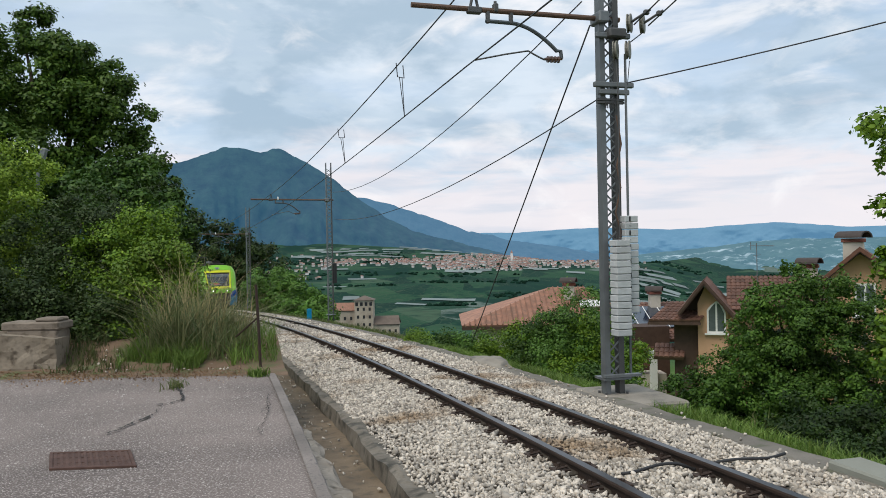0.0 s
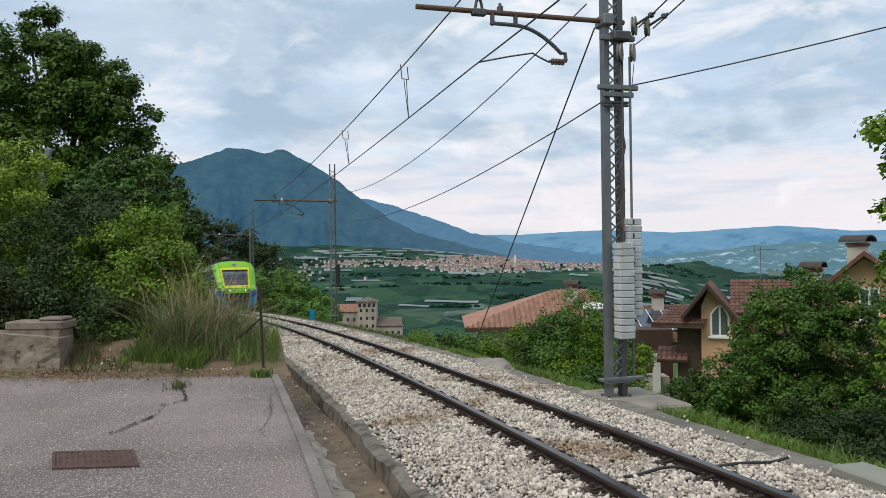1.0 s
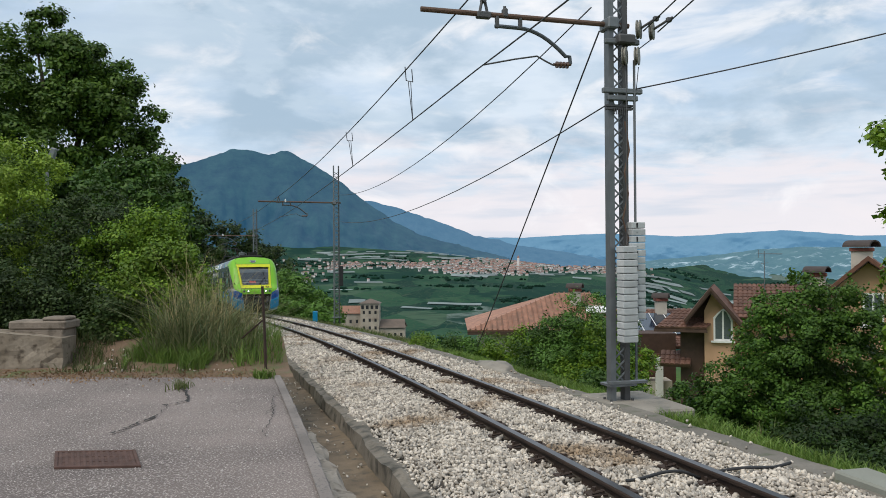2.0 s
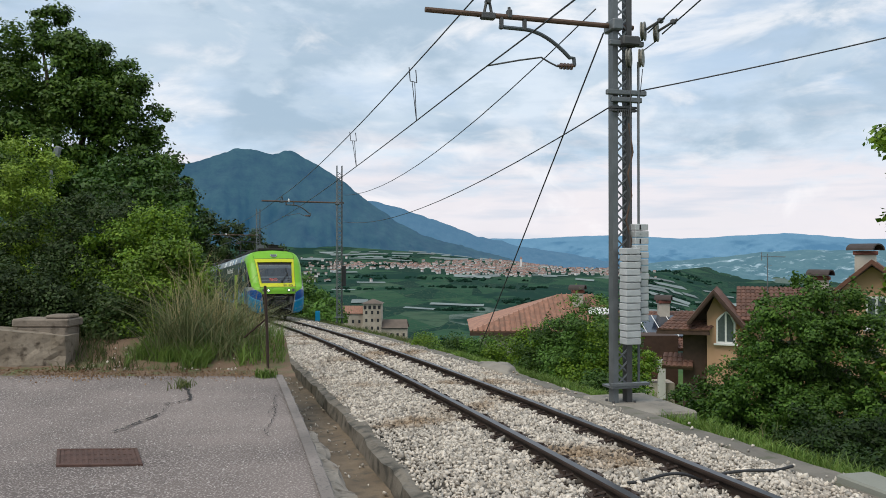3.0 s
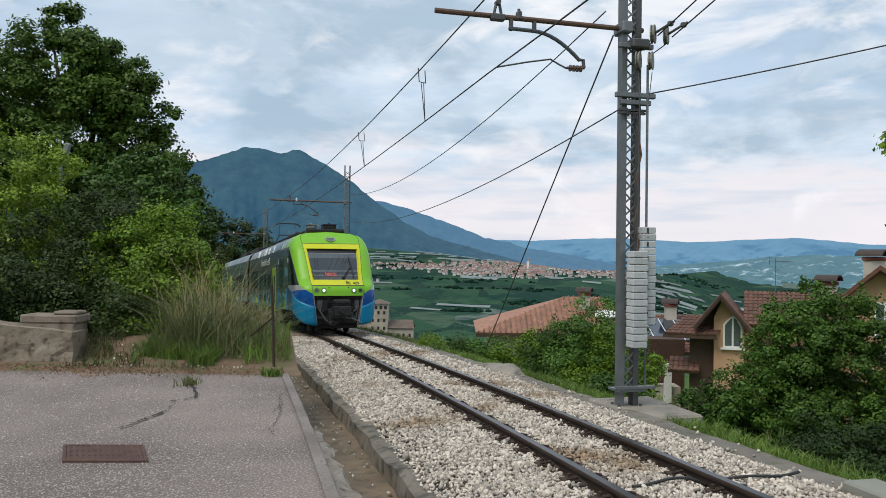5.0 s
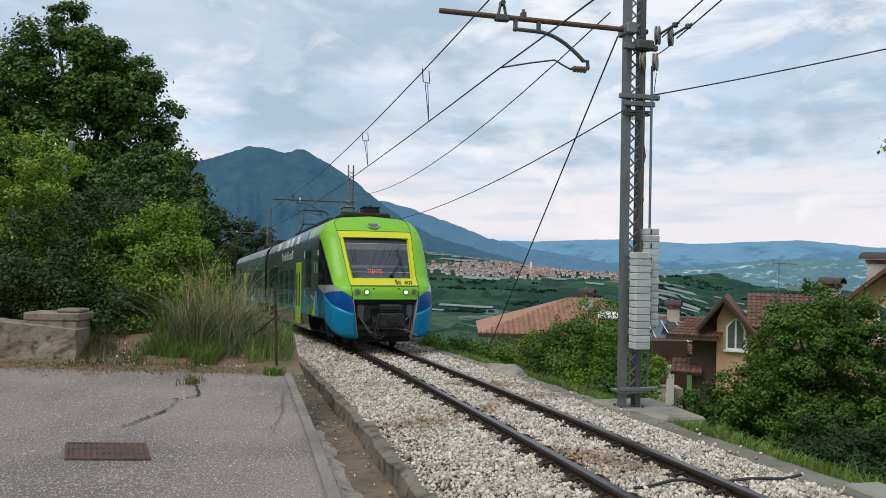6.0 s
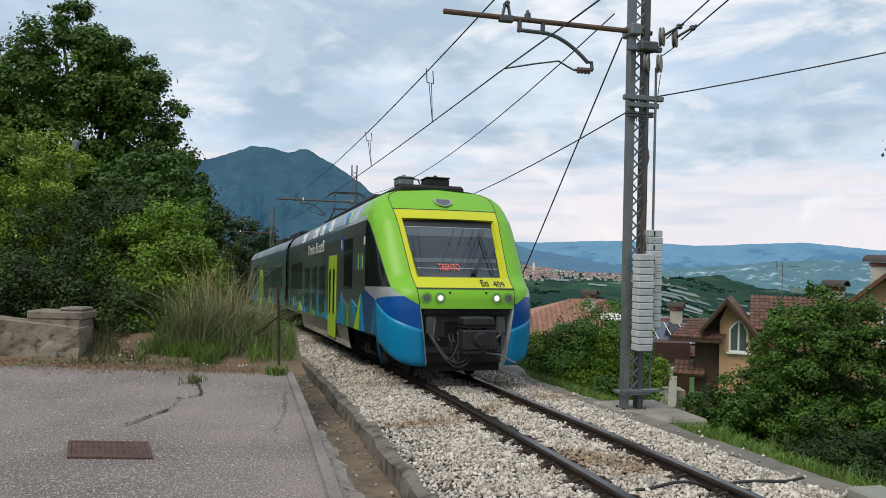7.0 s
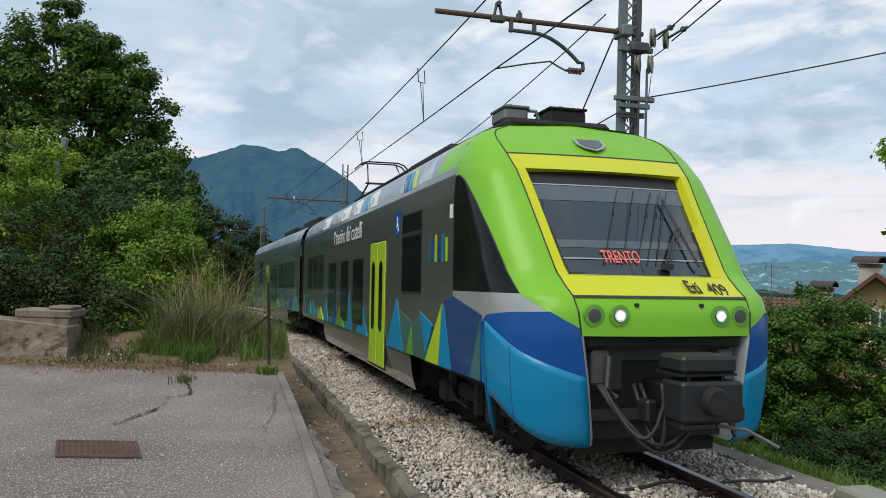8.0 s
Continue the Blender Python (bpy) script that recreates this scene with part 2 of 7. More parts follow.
for _n, _v in (("glass", 0.12), ("grass", 0.3), ("blue", 0.3), ("cyan", 0.3), ("green", 0.35), ("yellow", 0.3)):
    M[_n].node_tree.nodes["Principled BSDF"].inputs["Specular IOR Level"].default_value = _v


# ---- mesh helpers ----
def mesh_ob(name, verts, faces, material, parent=None, label="", smooth=False):
    me = bpy.data.meshes.new(name)
    me.from_pydata([tuple(v) for v in verts], [], [tuple(int(i) for i in q) for q in faces])
    me.update()
    if smooth:
        me.polygons.foreach_set("use_smooth", [True] * len(me.polygons))
    me.materials.append(M[material] if isinstance(material, str) else material)
    ob = new(name, me)
    if parent:
        ob.parent = parent
    if label:
        ob["label"] = label
    return ob


def part(name, bm, material, parent, label="", smooth=False):
    """Link a bmesh as one mesh object under a thing or a part."""
    me = bpy.data.meshes.new(name)
    bm.normal_update()
    bm.to_mesh(me)
    bm.free()
    if smooth:
        me.polygons.foreach_set("use_smooth", [True] * len(me.polygons))
    me.materials.append(M[material] if isinstance(material, str) else material)
    ob = new(name, me)
    if parent:
        ob.parent = parent
    if label:
        ob["label"] = label
    return ob


def thing(name, m, label, category, group="", kind=""):
    ob = new(name)
    ob.matrix_basis = m
    ob.empty_display_size = 0.2
    return tagged(ob, label, category, group, kind)


def add_box(bm, c, size, m=None, bevel=0.0):
    """A box of that centre and size, edges bevelled."""
    r = bmesh.ops.create_cube(bm, size=1.0)
    vs = r["verts"]
    t = Matrix.Translation(c) @ (m if m is not None else Matrix()) @ Matrix.Diagonal((*size, 1))
    bmesh.ops.transform(bm, matrix=t, verts=vs)
    if bevel:
        es = {e for v in vs for e in v.link_edges}
        bmesh.ops.bevel(bm, geom=list(es), offset=bevel, segments=1, affect="EDGES")


def box(c, size, m=None, bevel=0.0):
    bm = bmesh.new()
    add_box(bm, c, size, m, bevel)
    return bm


def add_tube(bm, pts, radius, sides=6, taper=None):
    """A round bar along points."""
    pts = [Vector(p) for p in pts]
    rings = []
    for i, p in enumerate(pts):
        d = (pts[min(i + 1, len(pts) - 1)] - pts[max(i - 1, 0)]).normalized()
        a = d.cross(Vector((0, 0, 1)) if abs(d.z) < 0.9 else Vector((1, 0, 0))).normalized()
        b = d.cross(a)
        r = radius if taper is None else radius + (taper - radius) * i / max(1, len(pts) - 1)
        rings.append([bm.verts.new(p + (a * math.cos(k * math.tau / sides) + b * math.sin(k * math.tau / sides)) * r) for k in range(sides)])
    for q, s in zip(rings, rings[1:]):
        for k in range(sides):
            bm.faces.new((q[k], q[(k + 1) % sides], s[(k + 1) % sides], s[k]))
    bm.faces.new(rings[0][::-1])
    bm.faces.new(rings[-1])


def tube(pts, radius, sides=6, taper=None):
    bm = bmesh.new()
    add_tube(bm, pts, radius, sides, taper)
    return bm


def add_prism(bm, outline, depth, m):
    """An outline in the xz plane, given thickness along y, set by m."""
    a = [bm.verts.new(m @ Vector((x, 0, z))) for x, z in outline]
    b = [bm.verts.new(m @ Vector((x, depth, z))) for x, z in outline]
    n = len(outline)
    bm.faces.new(a)
    bm.faces.new(b[::-1])
    for i in range(n):
        bm.faces.new((a[i], b[i], b[(i + 1) % n], a[(i + 1) % n]))


def prism(outline, depth, m=Matrix()):
    bm = bmesh.new()
    add_prism(bm, outline, depth, m)
    bmesh.ops.recalc_face_normals(bm, faces=bm.faces)
    return bm


def word(name, text, size, m, material, parent, label="", thick=0.003):
    cu = bpy.data.curves.new(name, "FONT")
    cu.body, cu.size, cu.extrude, cu.align_x, cu.align_y = text, size, thick, "CENTER", "CENTER"
    tmp = new(name, cu)
    me = bpy.data.meshes.new_from_object(tmp.evaluated_get(bpy.context.evaluated_depsgraph_get()))
    bpy.data.objects.remove(tmp)
    bpy.data.curves.remove(cu)
    me.materials.clear()
    me.materials.append(M[material])
    ob = new(name, me)
    ob.parent = parent
    ob.matrix_basis = m
    if label:
        ob["label"] = label
    return ob


# ---- the line: a gentle left-hand curve that falls away at about 3.5 % ----
def _line():
    s = np.linspace(-14, 130, 1441)
    ds = s[1] - s[0]
    sc = np.clip(s, -8, 75)
    ang = 0.27335 + 0.0033487 * sc - 2.026e-5 * sc * sc
    x, y = np.cumsum(-np.sin(ang)) * ds, np.cumsum(np.cos(ang)) * ds
    x += 1.0488 - np.interp(0, s, x)
    y += 9.0 - np.interp(0, s, y)
    z = EYE.z - 1.9173 - 0.03453 * s - 1.487e-4 * s * s
    z = np.where(s > 80, np.interp(80, s, z) - 0.055 * (s - 80), z)
    return s, x, y, z, ang


LINE = _line()


def rail_at(s):
    """x, y, z of the rail heads' middle, and the heading to the left of +y."""
    return [float(np.interp(s, LINE[0], v)) for v in LINE[1:]]


def beside(s, lat, up=0.0):
    x, y, z, a = rail_at(s)
    return Vector((x + lat * math.cos(a), y + lat * math.sin(a), z + up))


def line_coords(x, y):
    """Chainage and offset to the right of the line, for arrays of points."""
    x, y = np.asarray(x, float), np.asarray(y, float)
    s = (y - 9.0) / 0.95
    for _ in range(8):
        lx, ly, a = (np.interp(s, LINE[0], LINE[i]) for i in (1, 2, 4))
        s = s + (-(x - lx) * np.sin(a) + (y - ly) * np.cos(a))
    lx, ly, a = (np.interp(s, LINE[0], LINE[i]) for i in (1, 2, 4))
    return s, (x - lx) * np.cos(a) + (y - ly) * np.sin(a)


def sweep(name, profile, s0, s1, step, material, label="", closed=True, wob=0.0, kind="structure", seed=1, parent=None, smooth=False):
    """A profile (offset, height over rail head) drawn along the line."""
    rng = np.random.default_rng(seed)
    n = max(2, int((s1 - s0) / step) + 1)
    vs, fs, k = [], [], len(profile)
    for s in np.linspace(s0, s1, n):
        for la, up in profile:
            j = len(vs) % k
            w = (wob * 2.6 * float(fbm(s * 1.9, j * 3.1 + seed, 4)), wob * 2.6 * float(fbm(s * 2.3, j * 5.7 + seed + 40, 4))) if wob else (0, 0)
            vs.append(beside(s, la + w[0], up + w[1]))
    for i in range(n - 1):
        for j in range(k if closed else k - 1):
            a, b = i * k + j, i * k + (j + 1) % k
            fs.append((a, a + k, b + k, b))
    if closed:
        fs += [tuple(range(k)), tuple(range((n - 1) * k, n * k))[::-1]]
    ob = mesh_ob(name, vs, fs, material, parent, smooth=smooth)
    bm = bmesh.new()
    bm.from_mesh(ob.data)
    bmesh.ops.recalc_face_normals(bm, faces=bm.faces)
    bm.to_mesh(ob.data)
    bm.free()
    if kind:
        tagged(ob, label, "", "", kind)
    return ob


# ---- the ground: one sheet from the yard to the far side of the valley ----
def fbm(x, y, octaves=4, seed=0.0):
    """Smooth value noise, about -1 to 1."""
    x, y = np.asarray(x, float), np.asarray(y, float)
    tot, amp = np.zeros(np.broadcast(x, y).shape), 1.0

    def h(i, j):
        v = np.sin(i * 127.1 + j * 311.7 + seed * 17.3) * 43758.5453
        return v - np.floor(v)

    for o in range(octaves):
        fx, fy = x * 2 ** o + 13.7 * o, y * 2 ** o + 7.1 * o
        i, j = np.floor(fx), np.floor(fy)
        u, v = fx - i, fy - j
        u, v = u * u * (3 - 2 * u), v * v * (3 - 2 * v)
        tot = tot + amp * ((h(i, j) * (1 - u) + h(i + 1, j) * u) * (1 - v) + (h(i, j + 1) * (1 - u) + h(i + 1, j + 1) * u) * v - 0.5)
        amp *= 0.5
    return tot


def step01(x, a, b):
    t = np.clip((x - a) / (b - a), 0, 1)
    return t * t * (3 - 2 * t)


def ground_z(x, y):
    x, y = np.asarray(x, float), np.asarray(y, float)
    r = np.hypot(x, y)
    s, d = line_coords(np.clip(x, -90, 90), np.clip(y, -10, 115))
    zr = np.interp(s, LINE[0], LINE[3])
    # right of the kerb the bank falls towards the gardens and houses
    right = zr - 0.16 - 0.10 * step01(d, 1.7, 2.6) - 0.40 * np.clip(d - 2.5, 0, 12) - 0.10 * np.clip(d - 14, 0, 200)
    # left of the line: yard at its edge, then a wooded bank
    yard = -0.12 + 0.0 * x
    far_bank = zr - 0.35 + 0.25 * np.clip(-d - 3.0, 0, 14)
    left = np.where(y < 10.8, yard, yard + (far_bank - yard) * step01(y, 10.9, 22))
    left = left + 0.35 * step01(y, 10.9, 14.5) * step01(-d, 2.8, 5.0) * (1 - step01(y, 20, 30))
    z = np.where(d > 1.5, right, np.where(d < -3.0, left, zr - 0.85))
    near = z + 0.03 * fbm(x * 2, y * 2, 3)
    # the valley: down to the river, up to the plateau with the town, then the fields behind
    az = np.degrees(np.arctan2(x, np.maximum(y, 1e-3)))
    az = np.where(y <= 0, 90, az)
    hill = step01(az, 20, 12.5)
    rr = [60, 200, 420, 900, 1500, 2080, 2500, 2900, 3250, 3700, 4900]
    zl = np.interp(r, rr, [-9, -26, -55, -112, -98, -72, -46, -18, 6, 40, 60])
    zr2 = np.interp(r, rr, [-9, -26, -55, -125, -140, -128, -112, -90, -70, -40, 40])
    far = hill * zl + (1 - hill) * zr2
    far = far + step01(r, 400, 1400) * (9 * fbm(x / 260, y / 260, 4, 2.0) + 0.6 * np.interp(az, [-30, -10, 5, 13], [14, 8, 0, -12]))
    cap = np.interp(az, [-30, -13, -9, -1.8, 3, 7, 14.5, 20, 30], [0.7, 0.7, 0.6, 0.07, -0.5, -0.98, -1.25, -0.6, -0.5])
    far = np.where(r > 1000, np.minimum(far, 1.6 + r * np.tan(np.radians(cap))), far)
    w = step01(r, 45, 190)
    return near * (1 - w) + far * w


def make_ground():
    az = np.radians(np.concatenate([np.arange(-180, -34, 3.0), np.arange(-34, 34, 0.22), np.arange(34, 180, 3.0)]))
    rad = np.concatenate([[0.6], np.exp(np.linspace(math.log(1.5), math.log(4800), 300))])
    A_, R_ = np.meshgrid(az, rad)
    x, y = np.sin(A_) * R_, np.cos(A_) * R_
    z = ground_z(x, y)
    z = np.where((R_ > 60) & (y < 0), -0.3 - 0 * z, z)
    v = np.stack([x, y, z], -1).reshape(-1, 3)
    n, k = len(rad), len(az)
    i, j = np.meshgrid(np.arange(n - 1), np.arange(k), indexing="ij")
    a, b = (i * k + j).ravel(), (i * k + (j + 1) % k).ravel()
    f = np.stack([a, a + k, b + k, b], 1)[:, ::-1]
    me = bpy.data.meshes.new("ground")
    me.from_pydata(v.tolist(), [], f.tolist())
    me.polygons.foreach_set("use_smooth", [True] * len(me.polygons))
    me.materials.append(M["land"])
    return tagged(new("ground", me), "green valley land with orchards, terraces and grass banks", "ground", kind="structure")


def land_material():
    """Grass near by; orchard blocks, woods and pale nets far off, their greens tinted bluish as distance haze."""
    m = bpy.data.materials.new("land")
    m.use_nodes = True
    nt = m.node_tree
    N, Lk = nt.nodes.new, nt.links.new
    bs = nt.nodes["Principled BSDF"]
    bs.inputs["Roughness"].default_value = 0.95
    bs.inputs["Specular IOR Level"].default_value = 0.05
    tc = N("ShaderNodeTexCoord")

    def noise_f(sc, lo, hi, det=5, rough=0.55):
        n = N("ShaderNodeTexNoise")
        n.inputs["Scale"].default_value, n.inputs["Detail"].default_value = sc, det
        n.inputs["Roughness"].default_value = rough
        Lk(tc.outputs["Object"], n.inputs["Vector"])
        r = N("ShaderNodeMapRange")
        r.interpolation_type = "SMOOTHSTEP"
        r.inputs["From Min"].default_value, r.inputs["From Max"].default_value = lo, hi
        Lk(n.outputs["Fac"], r.inputs["Value"])
        return r.outputs[0]

    def mix(a, b, fac):
        x = N("ShaderNodeMix")
        x.data_type = "RGBA"
        for sock, v in ((x.inputs["A"], a), (x.inputs["B"], b), (x.inputs["Factor"], fac)):
            if isinstance(v, (tuple, float)):
                sock.default_value = v
            else:
                Lk(v, sock)
        return x.outputs["Result"]

    # field patchwork
    mp = N("ShaderNodeMapping")
    mp.inputs["Scale"].default_value = (0.0125, 0.0068, 0.0)
    mp.inputs["Rotation"].default_value = (0, 0, radians(17))
    Lk(tc.outputs["Object"], mp.inputs[0])
    vo = N("ShaderNodeTexVoronoi")
    vo.inputs["Scale"].default_value = 1.0
    Lk(mp.outputs[0], vo.inputs["Vector"])
    ramp = N("ShaderNodeValToRGB")
    cr = ramp.color_ramp
    cr.interpolation = "CONSTANT"
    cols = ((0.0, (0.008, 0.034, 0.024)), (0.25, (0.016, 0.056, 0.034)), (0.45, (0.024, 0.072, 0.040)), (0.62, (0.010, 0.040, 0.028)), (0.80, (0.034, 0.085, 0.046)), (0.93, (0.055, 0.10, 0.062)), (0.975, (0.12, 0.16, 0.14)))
    for i, (pos, c) in enumerate(cols):
        e = cr.elements[i] if i < 2 else cr.elements.new(pos)
        e.position, e.color = pos, (*c, 1)
    bw = N("ShaderNodeSeparateColor")
    Lk(vo.outputs["Color"], bw.inputs[0])
    Lk(bw.outputs[0], ramp.inputs[0])
    # rows of trees across each field
    mp2 = N("ShaderNodeMapping")
    mp2.inputs["Scale"].default_value = (0.02, 0.11, 0.0)
    mp2.inputs["Rotation"].default_value = (0, 0, radians(-9))
    Lk(tc.outputs["Object"], mp2.inputs[0])
    rows = N("ShaderNodeTexNoise")
    rows.inputs["Scale"].default_value, rows.inputs["Detail"].default_value = 1.0, 6
    Lk(mp2.outputs[0], rows.inputs["Vector"])
    rr = N("ShaderNodeMapRange")
    rr.inputs["From Min"].default_value, rr.inputs["From Max"].default_value, rr.inputs["To Max"].default_value = 0.48, 0.66, 0.5
    Lk(rows.outputs["Fac"], rr.inputs["Value"])
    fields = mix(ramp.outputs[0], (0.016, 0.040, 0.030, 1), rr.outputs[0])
    ve = N("ShaderNodeTexVoronoi")
    ve.feature = "DISTANCE_TO_EDGE"
    Lk(mp.outputs[0], ve.inputs["Vector"])
    re = N("ShaderNodeMapRange")
    re.inputs["From Min"].default_value, re.inputs["From Max"].default_value = 0.035, 0.012
    re.inputs["To Max"].default_value = 0.75
    Lk(ve.outputs["Distance"], re.inputs["Value"])
    fields = mix(fields, (0.060, 0.085, 0.056, 1), re.outputs[0])
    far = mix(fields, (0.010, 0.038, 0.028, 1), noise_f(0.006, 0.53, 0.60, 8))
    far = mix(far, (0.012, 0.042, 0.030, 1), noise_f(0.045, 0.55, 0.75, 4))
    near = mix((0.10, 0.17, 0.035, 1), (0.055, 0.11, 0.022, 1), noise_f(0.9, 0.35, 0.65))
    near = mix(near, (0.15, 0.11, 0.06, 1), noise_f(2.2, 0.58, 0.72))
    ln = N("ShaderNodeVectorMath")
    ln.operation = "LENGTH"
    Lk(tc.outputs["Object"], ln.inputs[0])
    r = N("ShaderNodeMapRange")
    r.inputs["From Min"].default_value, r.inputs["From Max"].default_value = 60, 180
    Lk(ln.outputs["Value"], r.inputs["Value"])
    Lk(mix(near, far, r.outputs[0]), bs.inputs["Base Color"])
    return m


M["land"] = land_material()
ground = make_ground()


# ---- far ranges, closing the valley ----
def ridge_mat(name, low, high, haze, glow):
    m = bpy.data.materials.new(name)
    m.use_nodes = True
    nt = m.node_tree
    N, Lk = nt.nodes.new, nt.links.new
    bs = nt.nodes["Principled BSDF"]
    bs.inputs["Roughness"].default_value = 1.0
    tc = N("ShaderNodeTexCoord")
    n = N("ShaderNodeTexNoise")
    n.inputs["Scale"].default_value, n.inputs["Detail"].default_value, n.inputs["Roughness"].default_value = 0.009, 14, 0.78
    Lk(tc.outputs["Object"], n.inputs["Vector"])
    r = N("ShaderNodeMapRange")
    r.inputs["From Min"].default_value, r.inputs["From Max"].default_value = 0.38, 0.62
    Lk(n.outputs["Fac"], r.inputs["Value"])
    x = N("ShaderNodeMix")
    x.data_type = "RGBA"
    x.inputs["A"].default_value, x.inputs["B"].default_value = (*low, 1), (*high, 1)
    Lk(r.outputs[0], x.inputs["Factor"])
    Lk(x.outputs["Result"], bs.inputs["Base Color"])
    # the slope glows faintly blue: emission painted in for haze of distance
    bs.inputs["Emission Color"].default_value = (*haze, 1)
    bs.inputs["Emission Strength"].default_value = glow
    return m


def speckle(m, color, scale, lo, hi):
    """Pale villages, nets and clearings on a far slope."""
    nt = m.node_tree
    N, Lk = nt.nodes.new, nt.links.new
    bs = nt.nodes["Principled BSDF"]
    old = bs.inputs["Base Color"].links[0].from_socket
    tc, mp, n, r, x = N("ShaderNodeTexCoord"), N("ShaderNodeMapping"), N("ShaderNodeTexNoise"), N("ShaderNodeMapRange"), N("ShaderNodeMix")
    mp.inputs["Scale"].default_value = (1, 1, 2.2)
    Lk(tc.outputs["Object"], mp.inputs[0])
    Lk(mp.outputs[0], n.inputs["Vector"])
    n.inputs["Scale"].default_value, n.inputs["Detail"].default_value, n.inputs["Roughness"].default_value = scale, 6, 0.7
    r.inputs["From Min"].default_value, r.inputs["From Max"].default_value = lo, hi
    Lk(n.outputs["Fac"], r.inputs["Value"])
    x.data_type = "RGBA"
    Lk(old, x.inputs["A"])
    x.inputs["B"].default_value = (*color, 1)
    Lk(r.outputs[0], x.inputs["Factor"])
    Lk(x.outputs["Result"], bs.inputs["Base Color"])
    return m


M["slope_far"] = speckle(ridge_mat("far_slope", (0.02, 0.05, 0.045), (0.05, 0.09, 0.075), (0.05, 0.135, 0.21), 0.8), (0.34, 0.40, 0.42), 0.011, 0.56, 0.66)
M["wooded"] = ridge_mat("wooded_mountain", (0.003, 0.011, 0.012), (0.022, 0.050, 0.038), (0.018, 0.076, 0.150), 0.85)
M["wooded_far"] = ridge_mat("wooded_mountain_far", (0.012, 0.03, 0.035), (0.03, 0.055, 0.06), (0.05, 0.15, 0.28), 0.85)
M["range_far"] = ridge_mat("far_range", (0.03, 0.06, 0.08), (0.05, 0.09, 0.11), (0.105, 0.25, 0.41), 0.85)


def ridge(name, azs, els, dist, foot, material, label, rough=0.10, seed=1.0, depth=0.22):
    """A mountain side: a crest line by bearing and height angle, a slope towards the valley with spurs."""
    az = np.linspace(azs[0], azs[-1], 420)
    el = np.interp(az, azs, els)
    k = np.hanning(7)
    el = np.convolve(np.pad(el, 3, mode="edge"), k / k.sum(), "valid")
    el = el + rough * fbm(az * 1.7, az * 0 + seed, 5, seed)
    rows = 46
    vs = []
    for i in range(rows):
        t = i / (rows - 1)
        spur = 1 + (0.05 * fbm(az * 0.55 + 9 * seed, az * 0 + t * 2.2, 4, seed)) * math.sin(math.pi * min(1, t * 1.15))
        rr = dist * (1 - depth * (1 - t)) * spur
        top = np.tan(np.radians(el)) * dist
        zz = foot + (top - foot) * (t ** 1.25) + 16 * fbm(az * 2.1, az * 0 + t * 9, 3, seed + 3) * math.sin(math.pi * t)
        a = np.radians(az)
        vs.append(np.stack([np.sin(a) * rr, np.cos(a) * rr, zz + EYE.z], -1))
    n = len(az)
    v = np.concatenate(vs)
    i, j = np.meshgrid(np.arange(rows - 1), np.arange(n - 1), indexing="ij")
    a = (i * n + j).ravel()
    f = np.stack([a, a + 1, a + n + 1, a + n], 1)
    ob = mesh_ob(name, v.tolist(), f.tolist(), material, smooth=True)
    return tagged(ob, label, "mountain", kind="structure")


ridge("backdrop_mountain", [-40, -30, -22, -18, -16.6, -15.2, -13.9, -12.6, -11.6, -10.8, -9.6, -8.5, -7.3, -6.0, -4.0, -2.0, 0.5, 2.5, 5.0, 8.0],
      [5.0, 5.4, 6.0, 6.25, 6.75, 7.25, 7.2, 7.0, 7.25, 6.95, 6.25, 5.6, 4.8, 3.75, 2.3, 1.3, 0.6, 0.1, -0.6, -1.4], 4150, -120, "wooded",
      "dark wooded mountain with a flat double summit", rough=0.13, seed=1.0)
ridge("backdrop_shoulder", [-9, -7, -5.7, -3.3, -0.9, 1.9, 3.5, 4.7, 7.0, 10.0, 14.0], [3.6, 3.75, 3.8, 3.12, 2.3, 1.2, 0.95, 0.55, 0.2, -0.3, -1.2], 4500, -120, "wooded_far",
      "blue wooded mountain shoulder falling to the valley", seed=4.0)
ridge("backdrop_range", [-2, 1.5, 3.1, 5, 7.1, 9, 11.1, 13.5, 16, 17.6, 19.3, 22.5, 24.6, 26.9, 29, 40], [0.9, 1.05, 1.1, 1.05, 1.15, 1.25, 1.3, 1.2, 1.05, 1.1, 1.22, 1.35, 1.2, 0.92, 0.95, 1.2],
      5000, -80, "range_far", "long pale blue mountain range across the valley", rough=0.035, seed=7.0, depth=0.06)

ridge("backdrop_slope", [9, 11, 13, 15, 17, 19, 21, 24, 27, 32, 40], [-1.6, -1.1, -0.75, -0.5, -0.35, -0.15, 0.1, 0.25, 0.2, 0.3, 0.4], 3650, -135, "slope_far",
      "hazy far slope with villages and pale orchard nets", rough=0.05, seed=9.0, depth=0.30)


